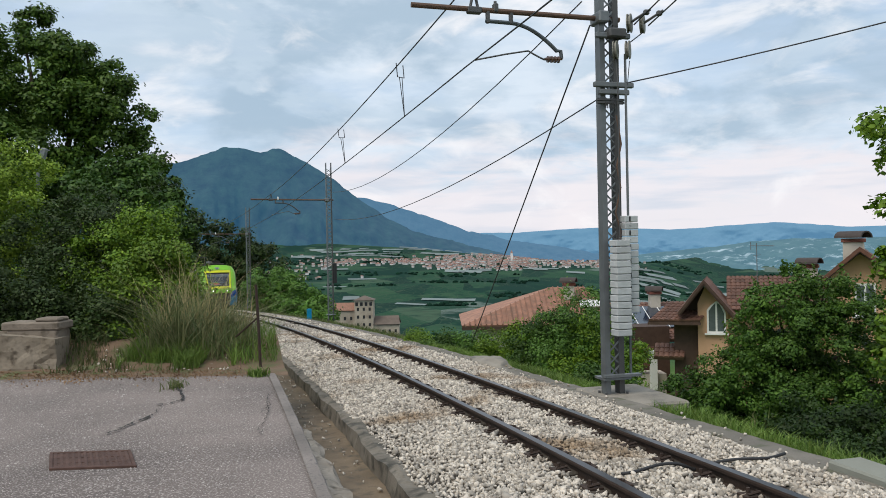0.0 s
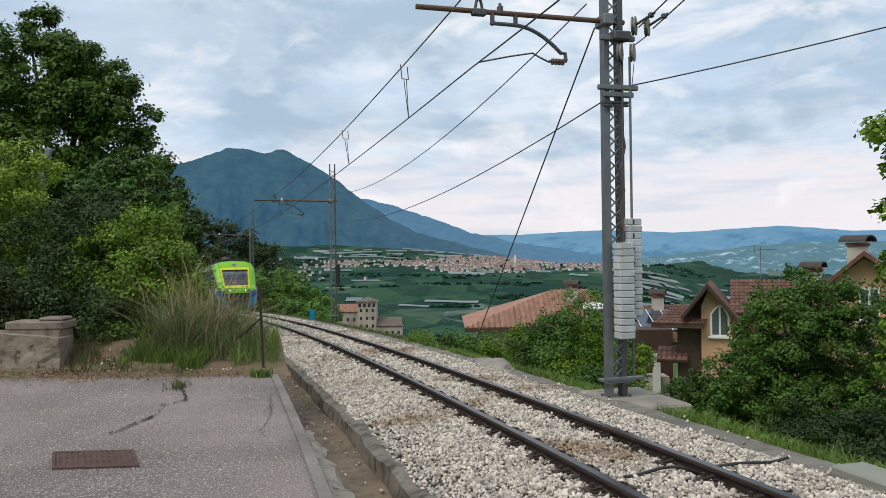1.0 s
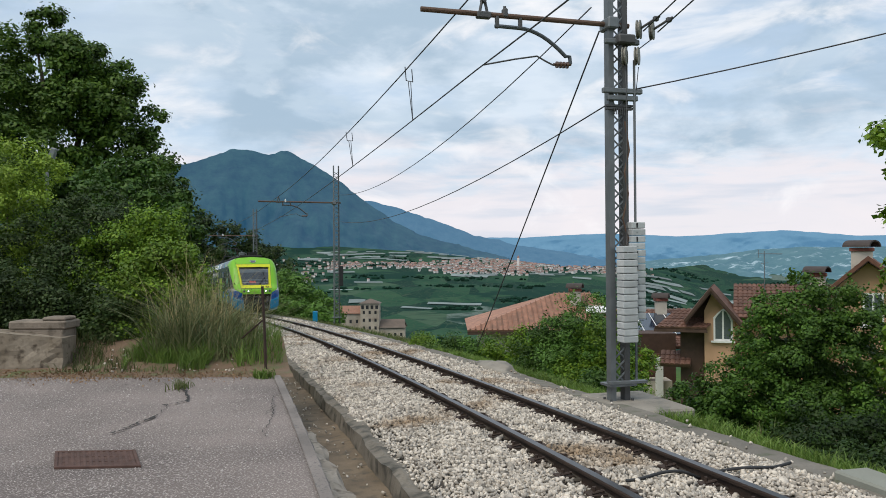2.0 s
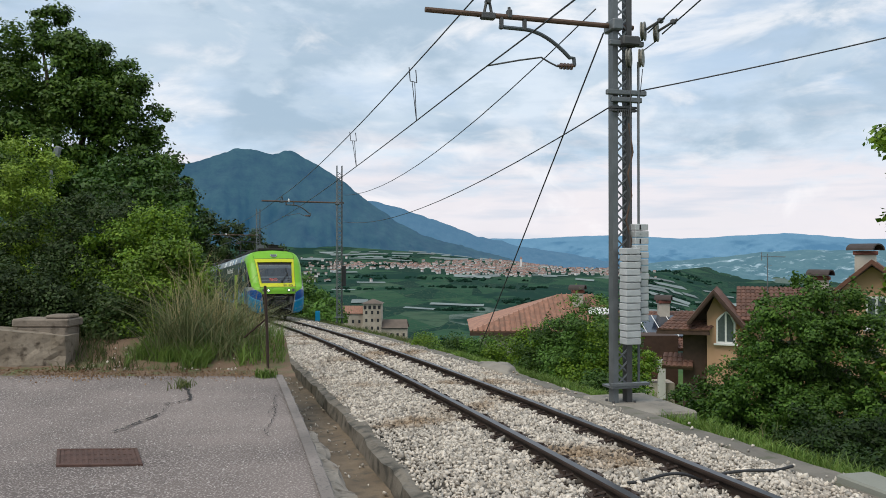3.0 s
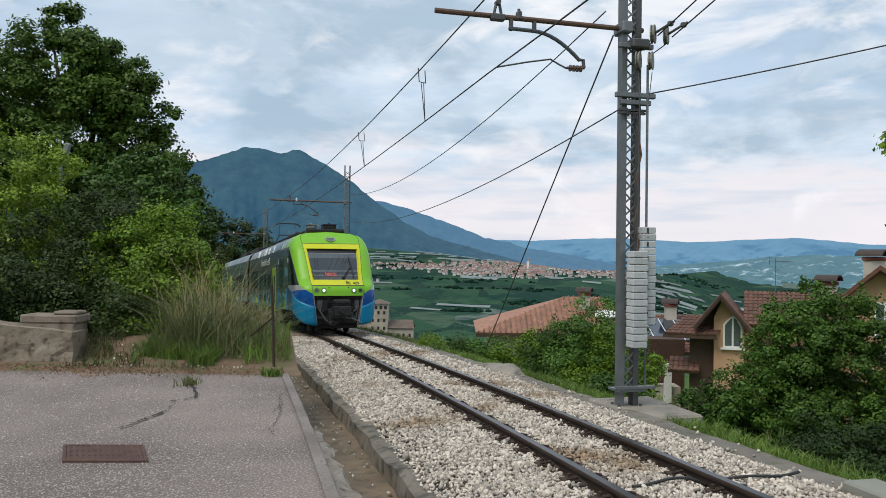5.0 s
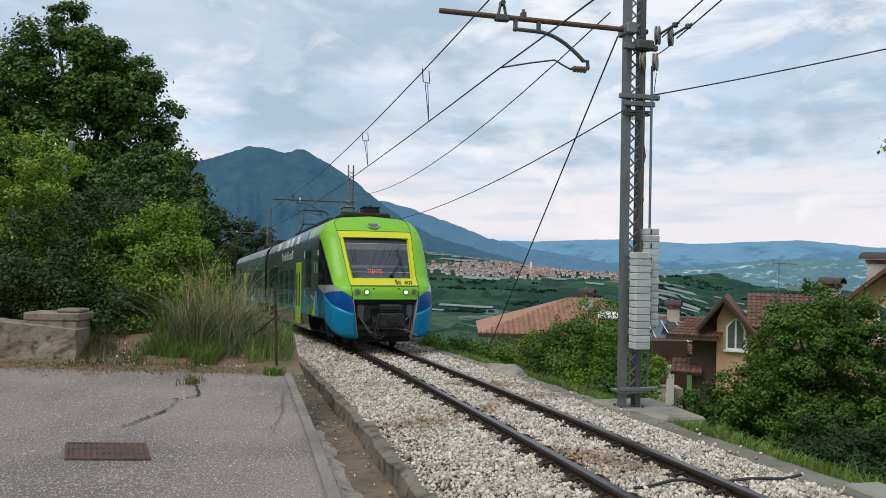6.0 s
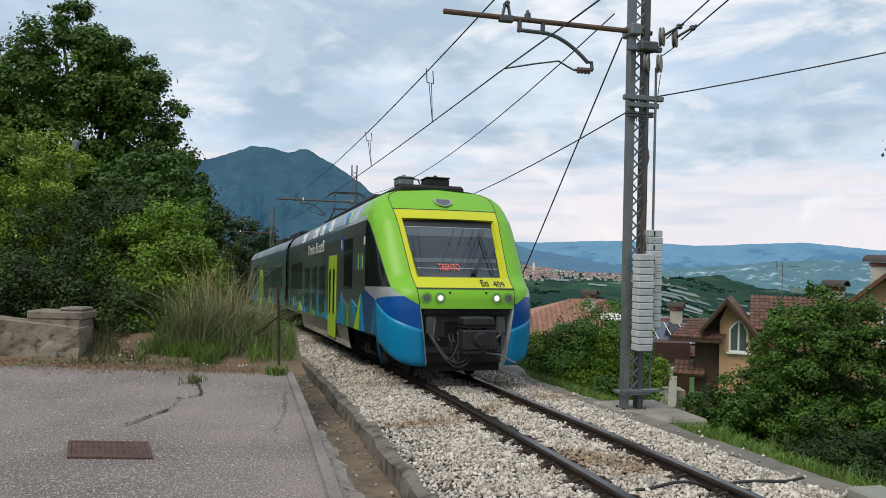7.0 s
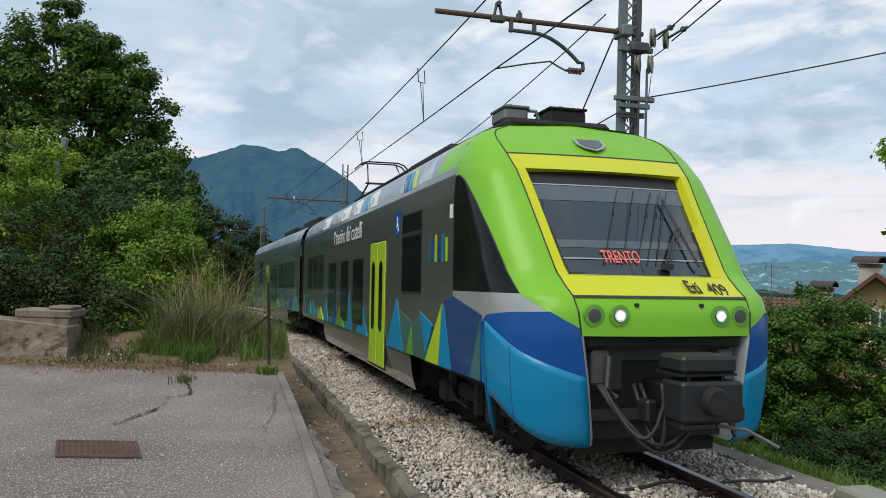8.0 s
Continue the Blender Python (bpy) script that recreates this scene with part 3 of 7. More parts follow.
# ---- yard, ditch, line ----
def make_yard():
    """Worn asphalt sheet with a ragged far edge, 12 cm thick."""
    rng = np.random.default_rng(5)
    ss = np.concatenate([np.linspace(-15.6, 2.32, 60), [2.66]])
    vs, fs, nx = [], [], 42
    for iy, s in enumerate(ss):
        ex, y, _ = beside(s, -2.766)
        for ix in range(nx):
            t = ix / (nx - 1)
            x = ex - (1 - t) ** 1.3 * 16
            yy = y + (0.0 if iy < 60 else 0.22 * float(fbm(x * 1.1, 3.0, 4)) - 0.03 * abs(x + 3))
            vs.append((x, yy, 0.012 * float(fbm(x * 0.4, yy * 0.4, 2))))
    for iy in range(len(ss) - 1):
        for ix in range(nx - 1):
            a = iy * nx + ix
            fs.append((a, a + 1, a + nx + 1, a + nx))
    ob = mesh_ob("pavement", vs, fs, "asphalt", smooth=True)
    md = ob.modifiers.new("thick", "SOLIDIFY")
    md.thickness, md.offset = 0.1, -1
    return tagged(ob, "worn grey asphalt yard with cracks and weeds", "pavement", kind="structure")


make_yard()


M["ledge"] = mat("broken_concrete", (0.40, 0.35, 0.29), 0.95, vary=0.45, scale=3, fine=28, bump=1.0, spots=(7, (0.10, 0.085, 0.065), 0.54, 0.68))
M["edge"] = mat("yard_edge", (0.275, 0.24, 0.22), 0.95, vary=0.45, scale=1.2, fine=110, bump=0.9, spots=(40, (0.11, 0.105, 0.10), 0.56, 0.68))


def make_line():
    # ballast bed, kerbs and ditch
    sweep("ballast_bed", [(-1.9, -0.17), (-1.3, -0.12), (-0.6, -0.15), (0.6, -0.15), (1.2, -0.12), (1.5, -0.17), (1.5, -0.7), (-1.9, -0.7)], -14, 112, 0.5, "ballast_bed", "crushed stone track bed, darkened for the shade between stones")
    sweep("kerb_ditch", [(-1.82, -0.125), (-1.90, -0.115), (-1.99, -0.135), (-2.0, -0.30), (-2.01, -0.8), (-1.82, -0.8)], -14, 40, 0.10, "concrete_dark", "weathered concrete ditch wall beside the track", wob=0.018)
    sweep("ditch_floor", [(-1.9, -0.305), (-2.2, -0.33), (-2.5, -0.315), (-2.8, -0.29), (-2.8, -0.8), (-1.9, -0.8)], -14, 40, 0.3, "mud", "muddy ditch floor with stones", wob=0.012)
    sweep("ditch_ledge", [(-2.46, -0.16), (-2.50, -0.075), (-2.57, -0.04), (-2.66, -0.03), (-2.733, -0.06), (-2.733, -0.8), (-2.46, -0.8)], -14, 0.6, 0.05, "ledge", "broken concrete ledge of the ditch", wob=0.030)
    sweep("kerb_right", [(1.42, -0.12), (1.46, -0.09), (1.74, -0.09), (1.76, -0.12), (1.76, -0.8), (1.42, -0.8)], -14, 60, 0.2, "kerbstone", "grey concrete kerb beside the track", wob=0.010)
    # the yard's concrete edge
    n = 160
    vs, fs = [], []
    for s in np.linspace(-15.6, 2.68, n):
        for la, z in ((-2.84, 0.0125), (-2.752, 0.0125), (-2.735 + 0.006 * math.sin(s * 11), -0.02), (-2.735, -0.95), (-2.84, -0.95)):
            p = beside(s, la)
            vs.append((p.x, p.y, z))
    for i in range(n - 1):
        for j in range(5):
            a, b = i * 5 + j, i * 5 + (j + 1) % 5
            fs.append((a, b, b + 5, a + 5))
    fs += [(4, 3, 2, 1, 0), tuple(range((n - 1) * 5, n * 5))]
    tagged(mesh_ob("kerb_yard", vs, fs, "edge"), "worn pale concrete edge of the yard", "kerb", kind="structure")
    # rails
    prof = [(-0.035, 0.0), (0.035, 0.0), (0.038, -0.012), (0.034, -0.035), (0.009, -0.045), (0.009, -0.115), (0.06, -0.13), (0.06, -0.14), (-0.06, -0.14), (-0.06, -0.13), (-0.009, -0.115), (-0.009, -0.045), (-0.034, -0.035), (-0.038, -0.012)]
    for sg in (-0.5, 0.5):
        r = sweep("rail", [(sg + x * 1.15 + 0.0, z) for x, z in prof], -14, 112, 0.5, "rail", kind="")
        tagged(r, "rust-brown steel rail with a worn shiny head", "rail", "rails of the track")
        sweep("running_face", [(sg - 0.036, 0.0015), (sg + 0.036, 0.0015), (sg + 0.036, -0.004), (sg - 0.036, -0.004)], -14, 112, 0.5, "rail_top", kind="", parent=r)


make_line()


# ---- overhead line ----
def lattice_mast(s, lat, height, label, foot=-0.12, wide=0.29, deep=0.22, leg=0.27):
    """Two channel legs joined by crossed lacing; x across the line, y along it."""
    x, y, z, a = rail_at(s)
    p = beside(s, lat, foot)
    m = thing("catenary_mast", Matrix.Translation(p) @ Matrix.Rotation(a, 4, "Z"), label, "mast", "masts of the overhead line")
    lw = wide * leg
    for sx in (-1, 1):
        x0, h2, t = sx * (wide / 2 - lw / 2), deep * 0.31, 0.012
        ring = [(-lw / 2, h2), (-lw / 2, -h2), (lw / 2, -h2), (lw / 2, h2), (lw / 2 - t, h2), (lw / 2 - t, -h2 + t), (-lw / 2 + t, -h2 + t), (-lw / 2 + t, h2)]
        bm = bmesh.new()
        lo = [bm.verts.new((x0 + x, y, 0)) for x, y in ring]
        hi = [bm.verts.new((x0 + x, y, height)) for x, y in ring]
        bm.faces.new(lo), bm.faces.new(hi)
        for i in range(8):
            bm.faces.new((lo[i], lo[(i + 1) % 8], hi[(i + 1) % 8], hi[i]))
        bmesh.ops.recalc_face_normals(bm, faces=bm.faces)
        part("leg", bm, "steel" if sx < 0 else "steel_dark", m, "steel channel leg")
    # crossed lacing between the legs
    gap, pitch = wide - 2 * lw + 0.05, 0.17
    ang = math.atan2(pitch, gap)
    shared = []
    for k in (1, -1):
        bm = box((0, 0, 0), (gap / math.cos(ang), 0.008, 0.022), Matrix.Rotation(k * ang, 4, "Y"))
        me = bpy.data.meshes.new("lacing_bar")
        bm.to_mesh(me)
        bm.free()
        me.materials.append(M["steel"])
        shared.append(me)
    for i in range(int((height - 0.4) / pitch)):
        for k in (0, 1):
            o = new("lacing_bar", shared[k])
            o.parent = m
            o.location = (0, (-0.04, -0.055)[k], 0.36 + i * pitch)
    part("base_plate", box((0, 0, 0.26), (wide + 0.12, deep + 0.08, 0.03)), "steel", m)
    for sx in (-1, 1):
        for sy in (-1, 1):
            part("bolt", tube([(sx * wide * 0.56, sy * 0.1, -0.02), (sx * wide * 0.56, sy * 0.1, 0.07)], 0.018, 6), "steel_dark", m)
    return m


def place(pt):
    """World place: offset over the line at a chainage."""
    return beside(*pt)


def wire(name, pts, r, label, sag=0.0, n=14, group="overhead wires"):
    pts = [Vector(p) for p in pts]
    out = []
    for a, b in zip(pts, pts[1:]):
        for i in range(n):
            t = i / n
            p = a.lerp(b, t)
            p.z -= sag * 4 * t * (1 - t)
            out.append(p)
    out.append(pts[-1])
    o = out[0].copy()
    ob = part(name, tube([p - o for p in out], r, 5), "wire", None, smooth=True)
    ob.location = o
    return tagged(ob, label, "wire", group)


def bracket(m, z, reach, far=False):
    """Tubular cantilever towards the track with insulators, curved steady tube and registration arm."""
    part("boom", tube([(0.2, 0, z), (-reach, 0, z + 0.02)], 0.035, 10), "steel_brown", m, "rusty brown cantilever tube")
    part("boom_clamp", box((-0.1, 0, z), (0.16, 0.30, 0.16), bevel=0.02), "steel", m)
    x = -reach + 0.86
    bm = bmesh.new()
    for sx in (-0.06, 0.06):
        add_tube(bm, [(x + sx, 0, z), (x + sx * 0.6, 0, z + 0.12), (x + sx * 0.3, 0, z + 0.20)], 0.02, 6)
    add_box(bm, (x, 0, z), (0.20, 0.10, 0.09), bevel=0.015)
    add_tube(bm, [(x, -0.05, z + 0.2), (x, 0.05, z + 0.2)], 0.035, 8)
    part("wire_clamp", bm, "steel_dark", m, "dark saddle clamp holding the carrier wire")
    x = -reach + 1.16
    bm = tube([(x, 0, z), (x, 0, z + 0.14)], 0.022, 8)
    add_box(bm, (x, 0, z + 0.05), (0.07, 0.09, 0.12), bevel=0.015)
    part("insulator", bm, "white" if far else "steel_dark", m)
    pts = []
    for i in range(13):
        t = i / 12
        pts.append((-reach + 1.02 + 1.02 * t, 0, z - 0.13 - 0.02 * t - 0.50 * max(0, t - 0.35) ** 1.9 * 1.5))
    pts += [(-reach + 2.10, 0, z - 0.48), (-reach + 2.11, 0, z - 0.58)]
    part("steady_tube", tube(pts, 0.028, 8), "steel_tube", m, "grey curved steady tube")
    for x in (-reach + 1.05, -reach + 1.38):
        part("hanger", box((x, 0, z - 0.07), (0.05, 0.06, 0.18), bevel=0.01), "steel_dark", m)
    bm = bmesh.new()
    for i in range(4):
        add_tube(bm, [(-reach + 1.90 + i * 0.05, 0, z - 0.60), (-reach + 1.925 + i * 0.05, 0, z - 0.60)], 0.045, 10)
    add_tube(bm, [(-reach + 1.86, 0, z - 0.60), (-reach + 2.12, 0, z - 0.585)], 0.02, 8)
    part("insulator", bm, "ceramic", m, "brown ribbed insulator")
    part("registration_arm", tube([(-reach + 1.86, 0, z - 0.61), (-reach + 1.74, 0, z - 0.56), (-reach + 1.62, 0, z - 0.50), (-reach + 1.3, 0, z - 0.56), (-reach + 0.86, 0, z - 0.66)], 0.012, 6), "steel_dark", m)


def make_overhead():
    a = lattice_mast(1.72, 1.83, 6.6, "tall grey lattice steel mast with balance weights, on a concrete slab")
    bracket(a, 5.26, 2.80)
    # balance weights: two stacks on rods, pulleys above
    for gi, (x, y, z0, z1, w) in enumerate(((0.03, -0.22, 0.86, 2.18, 0.22), (0.205, -0.14, 1.17, 2.51, 0.20))):
        n = 14
        h = (z1 - z0) / n
        for i in range(n):
            b = part("weight", box((x + 0.004 * math.sin(i * 2.3), y, z0 + h * (i + 0.5)), (w, 0.2, h - 0.008), bevel=0.008), "weight", a)
            if gi:
                part("slot", box((x - 0.03, y - 0.1015, z0 + h * (i + 0.5)), (0.022, 0.006, h * 0.7 if i % 2 else 0.005)), "black", b)
    part("weight_rod", tube([(0.205, -0.14, 2.45), (0.205, -0.14, 4.75)], 0.018, 8), "steel", a)
    part("weight_rod", tube([(0.03, -0.22, 2.15), (0.04, -0.22, 4.3), (0.05, -0.16, 4.70)], 0.008, 6), "steel_dark", a)
    part("guide_rod", tube([(0.27, -0.02, 0.25), (0.27, -0.02, 2.0)], 0.018, 8), "steel", a)
    part("foot_bracket", box((0.08, -0.12, 0.30), (0.56, 0.10, 0.035)), "steel", a)
    for z, w in ((4.32, 0.60), (4.22, 0.46), (5.00, 0.52)):
        part("collar", box((0.03, -0.12, z), (w, 0.07, 0.07), bevel=0.01), "steel", a)
    part("pulley_bracket", box((0.06, -0.16, 5.02), (0.26, 0.16, 0.13), bevel=0.02), "steel_dark", a)
    for x, z, r in ((0.04, 4.79, 0.125), (0.23, 4.80, 0.125), (0.26, 5.17, 0.13), (0.46, 5.17, 0.13)):
        bm = bmesh.new()
        add_tube(bm, [(x - 0.028, -0.18, z), (x - 0.012, -0.18, z)], r, 18)
        add_tube(bm, [(x - 0.012, -0.18, z), (x + 0.012, -0.18, z)], r * 0.8, 18)
        add_tube(bm, [(x + 0.012, -0.18, z), (x + 0.028, -0.18, z)], r, 18)
        bmesh.ops.rotate(bm, verts=bm.verts, cent=(x, -0.18, z), matrix=Matrix.Rotation(radians(-38), 3, "Z"))
        part("pulley", bm, "pulley", a, "grey cast pulley wheel")
    for x in (0.26, 0.46):
        bm = tube([(x, -0.18, 5.17), (x + 0.14, -0.34, 5.27), (x + 0.2, -0.40, 5.31)], 0.018, 6)
        add_box(bm, (x + 0.16, -0.36, 5.28), (0.08, 0.06, 0.07), bevel=0.015)
        part("clevis", bm, "steel_dark", a, "dark clevis joining the pulley to its wire")
    for z in (4.08, 4.12):
        part("tooth_band", box((0, -0.08, z), (0.40, 0.06, 0.03)), "steel_dark", a)
    for k in range(7):
        part("tooth", box((-0.09 + k * 0.03, -0.115, 4.04), (0.012, 0.012, 0.09)), "steel_dark", a)
    part("cable", tube([(0.25, -0.18, 4.65), (0.22, -0.14, 4.2)], 0.006, 5), "wire", a)
    part("cable", tube([(0.06, -0.18, 4.91), (0.28, -0.18, 5.08)], 0.008, 5), "wire", a)
    part("cable", tube([(0.27, -0.18, 4.91), (0.50, -0.18, 5.08)], 0.008, 5), "wire", a)
    part("cable", tube([(0.05, -0.13, 1.95), (0.09, -0.14, 2.3), (0.02, -0.13, 2.55), (0.10, -0.14, 2.9), (0.05, -0.13, 3.2), (0.12, -0.14, 3.5), (0.06, -0.13, 3.9)], 0.012, 6), "steel_brown", a, "loose bent cable")

    b = lattice_mast(27.0, 2.4, 7.0, "lattice steel mast with a cantilever, beyond the curve", wide=0.26, leg=0.13)
    bracket(b, 5.35, 3.4, True)
    part("signal_box", box((0.18, -0.12, 2.1), (0.17, 0.12, 0.9), bevel=0.02), "black", b, "black box on the mast")
    c = lattice_mast(50.5, 2.0, 7.4, "far lattice steel mast beside the track", wide=0.3, leg=0.16)
    bracket(c, 5.5, 3.4, True)

    # wires: carrier and contact wire, with droppers; feeders beside; stay
    def over(s, lat, up):
        return beside(s, lat, up)
    car_pts = [over(-13, 0.75, 5.75), over(1.72, -0.28, 5.38), over(27.0, -0.30, 5.36), over(50.5, -0.4, 5.9), over(90, -0.3, 5.9)]
    con_pts = [over(-13, 0.15, 4.45), over(1.72, -0.22, 4.40), over(27.0, -0.15, 4.52), over(50.5, -0.3, 4.8), over(90, -0.3, 4.8)]
    carrier = wire("carrier_wire", car_pts, 0.011, "dark carrier wire above the track", sag=0.24)
    contact = wire("contact_wire", con_pts, 0.010, "dark contact wire above the track", sag=0.10)
    wire("tension_wire", [over(-13, 1.6, 6.9), over(1.4, 2.08, 4.98)], 0.010, "tensioned wire ending at the pulleys")
    wire("tension_wire", [over(-13, 2.0, 6.9), over(1.4, 2.30, 4.98)], 0.010, "tensioned wire ending at the pulleys")
    wire("feeder_wire", [over(1.72, 1.68, 4.02), over(27.0, 2.6, 4.39)], 0.010, "dark feeder wire between the masts", sag=0.55)
    wire("feeder_wire", [over(1.9, 1.55, 5.43), over(27.0, 2.6, 5.58)], 0.010, "dark feeder wire between the masts", sag=0.68)
    wire("service_wire", [over(1.72, 1.95, 4.22), Vector((11.6, 8.4, 5.76))], 0.010, "dark wire to the side of the line", sag=0.15)
    wire("stay_wire", [over(1.6, 1.52, 5.0), over(1.6, 1.52, 5.0).lerp(Vector((0.66, 19.0, -0.6)), 1.18)], 0.012, "steel stay wire from the mast to the ground")
    for s in (4.9, 10.2):
        t = (s - 1.72) / 25.28
        zc = car_pts[1].lerp(car_pts[2], t)
        zc.z -= 0.24 * 4 * t * (1 - t)
        zk = con_pts[1].lerp(con_pts[2], t)
        zk.z -= 0.10 * 4 * t * (1 - t)
        d = thing("dropper", Matrix.Translation(zk), "thin dropper between carrier and contact wire", "dropper", "droppers")
        up = zc - zk
        part("loop", tube([up + Vector((-0.05, -0.12, -0.02)), up * 0.72 + Vector((-0.05, -0.12, 0)), up * 0.76 + Vector((0.05, 0.16, 0)), up + Vector((0.05, 0.16, 0.0))], 0.009, 5), "wire", d)
        part("rod", tube([up * 0.72 + Vector((-0.02, -0.06, 0)), (0, -0.02, 0)], 0.007, 5), "wire", d)
        part("rod", tube([up * 0.73 + Vector((0.02, 0.02, 0)), (0, 0.02, 0)], 0.007, 5), "wire", d)


make_overhead()


# ---- houses below the line ----
M.update({
    "stucco": mat("orange_stucco", (0.55, 0.33, 0.20), 0.9, vary=0.18, scale=0.8, fine=30, bump=0.3, spots=(1.2, (0.42, 0.25, 0.14), 0.55, 0.75)),
    "stucco_pale": mat("pale_stucco", (0.55, 0.50, 0.43), 0.9, vary=0.2, scale=1.0, fine=30, bump=0.3, spots=(1.5, (0.40, 0.36, 0.30), 0.55, 0.75)),
    "tile": mat("brown_roof_tile", (0.14, 0.068, 0.046), 0.75, vary=0.35, scale=1.5, fine=12, bump=0.4, piece=0.25, island=0.25),
    "tile_red": mat("terracotta_tile", (0.35, 0.175, 0.115), 0.8, vary=0.4, scale=1.6, fine=10, bump=0.6, spots=(2.2, (0.20, 0.11, 0.075), 0.48, 0.66), piece=0.2, island=0.2),
    "timber": mat("dark_timber", (0.075, 0.040, 0.026), 0.75, vary=0.35, scale=4, fine=30, bump=0.3),
    "timber_red": mat("red_brown_timber", (0.15, 0.062, 0.038), 0.75, vary=0.3, scale=4, fine=30, bump=0.3),
    "brick": mat("chimney_brick", (0.22, 0.075, 0.055), 0.85, vary=0.3, scale=8, fine=30, bump=0.4),
    "solar": mat("solar_panel", (0.02, 0.03, 0.05), 0.12, vary=0.2, coat=0.6),
    "old_wall": mat("castle_render", (0.50, 0.43, 0.34), 0.95, vary=0.3, scale=0.25, fine=2.0, bump=0.3, spots=(0.3, (0.28, 0.23, 0.18), 0.5, 0.7)),
    "cap": mat("cap_tile", (0.06, 0.045, 0.04), 0.8, vary=0.3, scale=3, fine=20),
    "slate": mat("castle_roof", (0.16, 0.125, 0.10), 0.85, vary=0.3, scale=0.4, fine=3),
    "town_wall": mat("town_wall", (0.66, 0.63, 0.61), 0.9, vary=0.1, scale=0.05, fine=1, island=0.3),
    "town_roof": mat("town_roof", (0.30, 0.175, 0.14), 0.9, vary=0.2, scale=0.05, fine=1, island=0.35),
    "net": mat("orchard_net", (0.19, 0.235, 0.23), 0.8, vary=0.3, scale=0.03, fine=0.3, island=0.3),
    "winglass": mat("window_pane", (0.10, 0.12, 0.13), 0.08, vary=0.2, coat=0.5),
})


def tile_sheet(name, o, ex, ey, w, l, material, parent, dw=0.26, dl=0.38):
    """The same tiles, joined, for a roof seen from farther off."""
    nrm = ex.cross(ey).normalized()
    if nrm.z < 0:
        nrm = -nrm
    cols, rows = max(1, int(w / dw)), max(1, int(l / dl))
    dw, dl = w / cols, l / rows
    prof = [(-0.5, 0.0), (-0.3, 0.36), (0.0, 0.42), (0.3, 0.30), (0.5, 0.0)]
    vs, fs = [], []
    for r in range(rows):
        for c in range(cols):
            b = o + ex * ((c + 0.5) * dw) + ey * (r * dl)
            k = len(vs)
            for t, lift in ((0.0, 0.055), (1.12, 0.02)):
                for x, h in prof:
                    vs.append(b + ex * (x * dw) + ey * (t * dl) + nrm * (lift + h * 0.13))
            fs += [(k + i, k + i + 1, k + i + 6, k + i + 5) for i in range(4)]
            vs += [b + ex * (-0.5 * dw), b + ex * (0.5 * dw)]
            fs.append((k + 10, k, k + 1, k + 2, k + 3, k + 4, k + 11))
    ob = mesh_ob(name, vs, fs, material, parent)
    return tagged(ob, kind="stuff")


def slab_between(name, a, b, c, d, thick, material, parent):
    """A sloping plate with corners a b c d, thickened downwards."""
    bm = bmesh.new()
    n = (Vector(b) - Vector(a)).cross(Vector(d) - Vector(a)).normalized()
    if n.z < 0:
        n = -n
    t = [bm.verts.new(Vector(p)) for p in (a, b, c, d)]
    u = [bm.verts.new(Vector(p) - n * thick) for p in (a, b, c, d)]
    bm.faces.new(t), bm.faces.new(u[::-1])
    for i in range(4):
        bm.faces.new((t[i], u[i], u[(i + 1) % 4], t[(i + 1) % 4]))
    bmesh.ops.recalc_face_normals(bm, faces=bm.faces)
    return part(name, bm, material, parent)


def roof_plane(house, a, b, c, d, material, sheet=True):
    """a, b along the eaves, d above a: plate plus tiles."""
    a, b, c, d = (Vector(p) for p in (a, b, c, d))
    r = slab_between("roof", a, b, c, d, 0.14, "timber", house)
    ex, ey = (b - a), (d - a)
    tile_sheet("roof_tiles", a, ex.normalized(), ey.normalized(), ex.length, ey.length, material, r)
    return r


def win(house, x, y, z0, z1, w, arched=False):
    """Framed white casement in a wall that faces -y."""
    outl = [(x - w / 2, z0), (x + w / 2, z0), (x + w / 2, z1 - (0.35 if arched else 0))]
    if arched:
        outl = [(x - w / 2, z0), (x + w / 2, z0), (x + w / 2, z1 - 0.65), (x + w * 0.22, z1 - 0.1), (x, z1), (x - w * 0.3, z1 - 0.25), (x - w / 2, z1 - 0.5)]
    else:
        outl.append((x - w / 2, z1))
    wn = part("window", prism(outl, 0.10, Matrix.Translation((0, y - 0.05, 0))), "white", house, "white framed window")
    cx, cz = x, (z0 + z1) / 2
    for s in (-1, 1):
        o2 = [(cx + (px - cx) * 0.80, cz + (pz - cz) * 0.88) for px, pz in outl]
        o2 = [(min(px, cx - 0.05) if s < 0 else max(px, cx + 0.05), pz) for px, pz in o2]
        part("pane", prism(o2, 0.02, Matrix.Translation((0, y - 0.062, 0))), "winglass", wn)
    part("sill", box((x, y - 0.10, z0 - 0.05), (w + 0.25, 0.2, 0.09)), "white", wn)


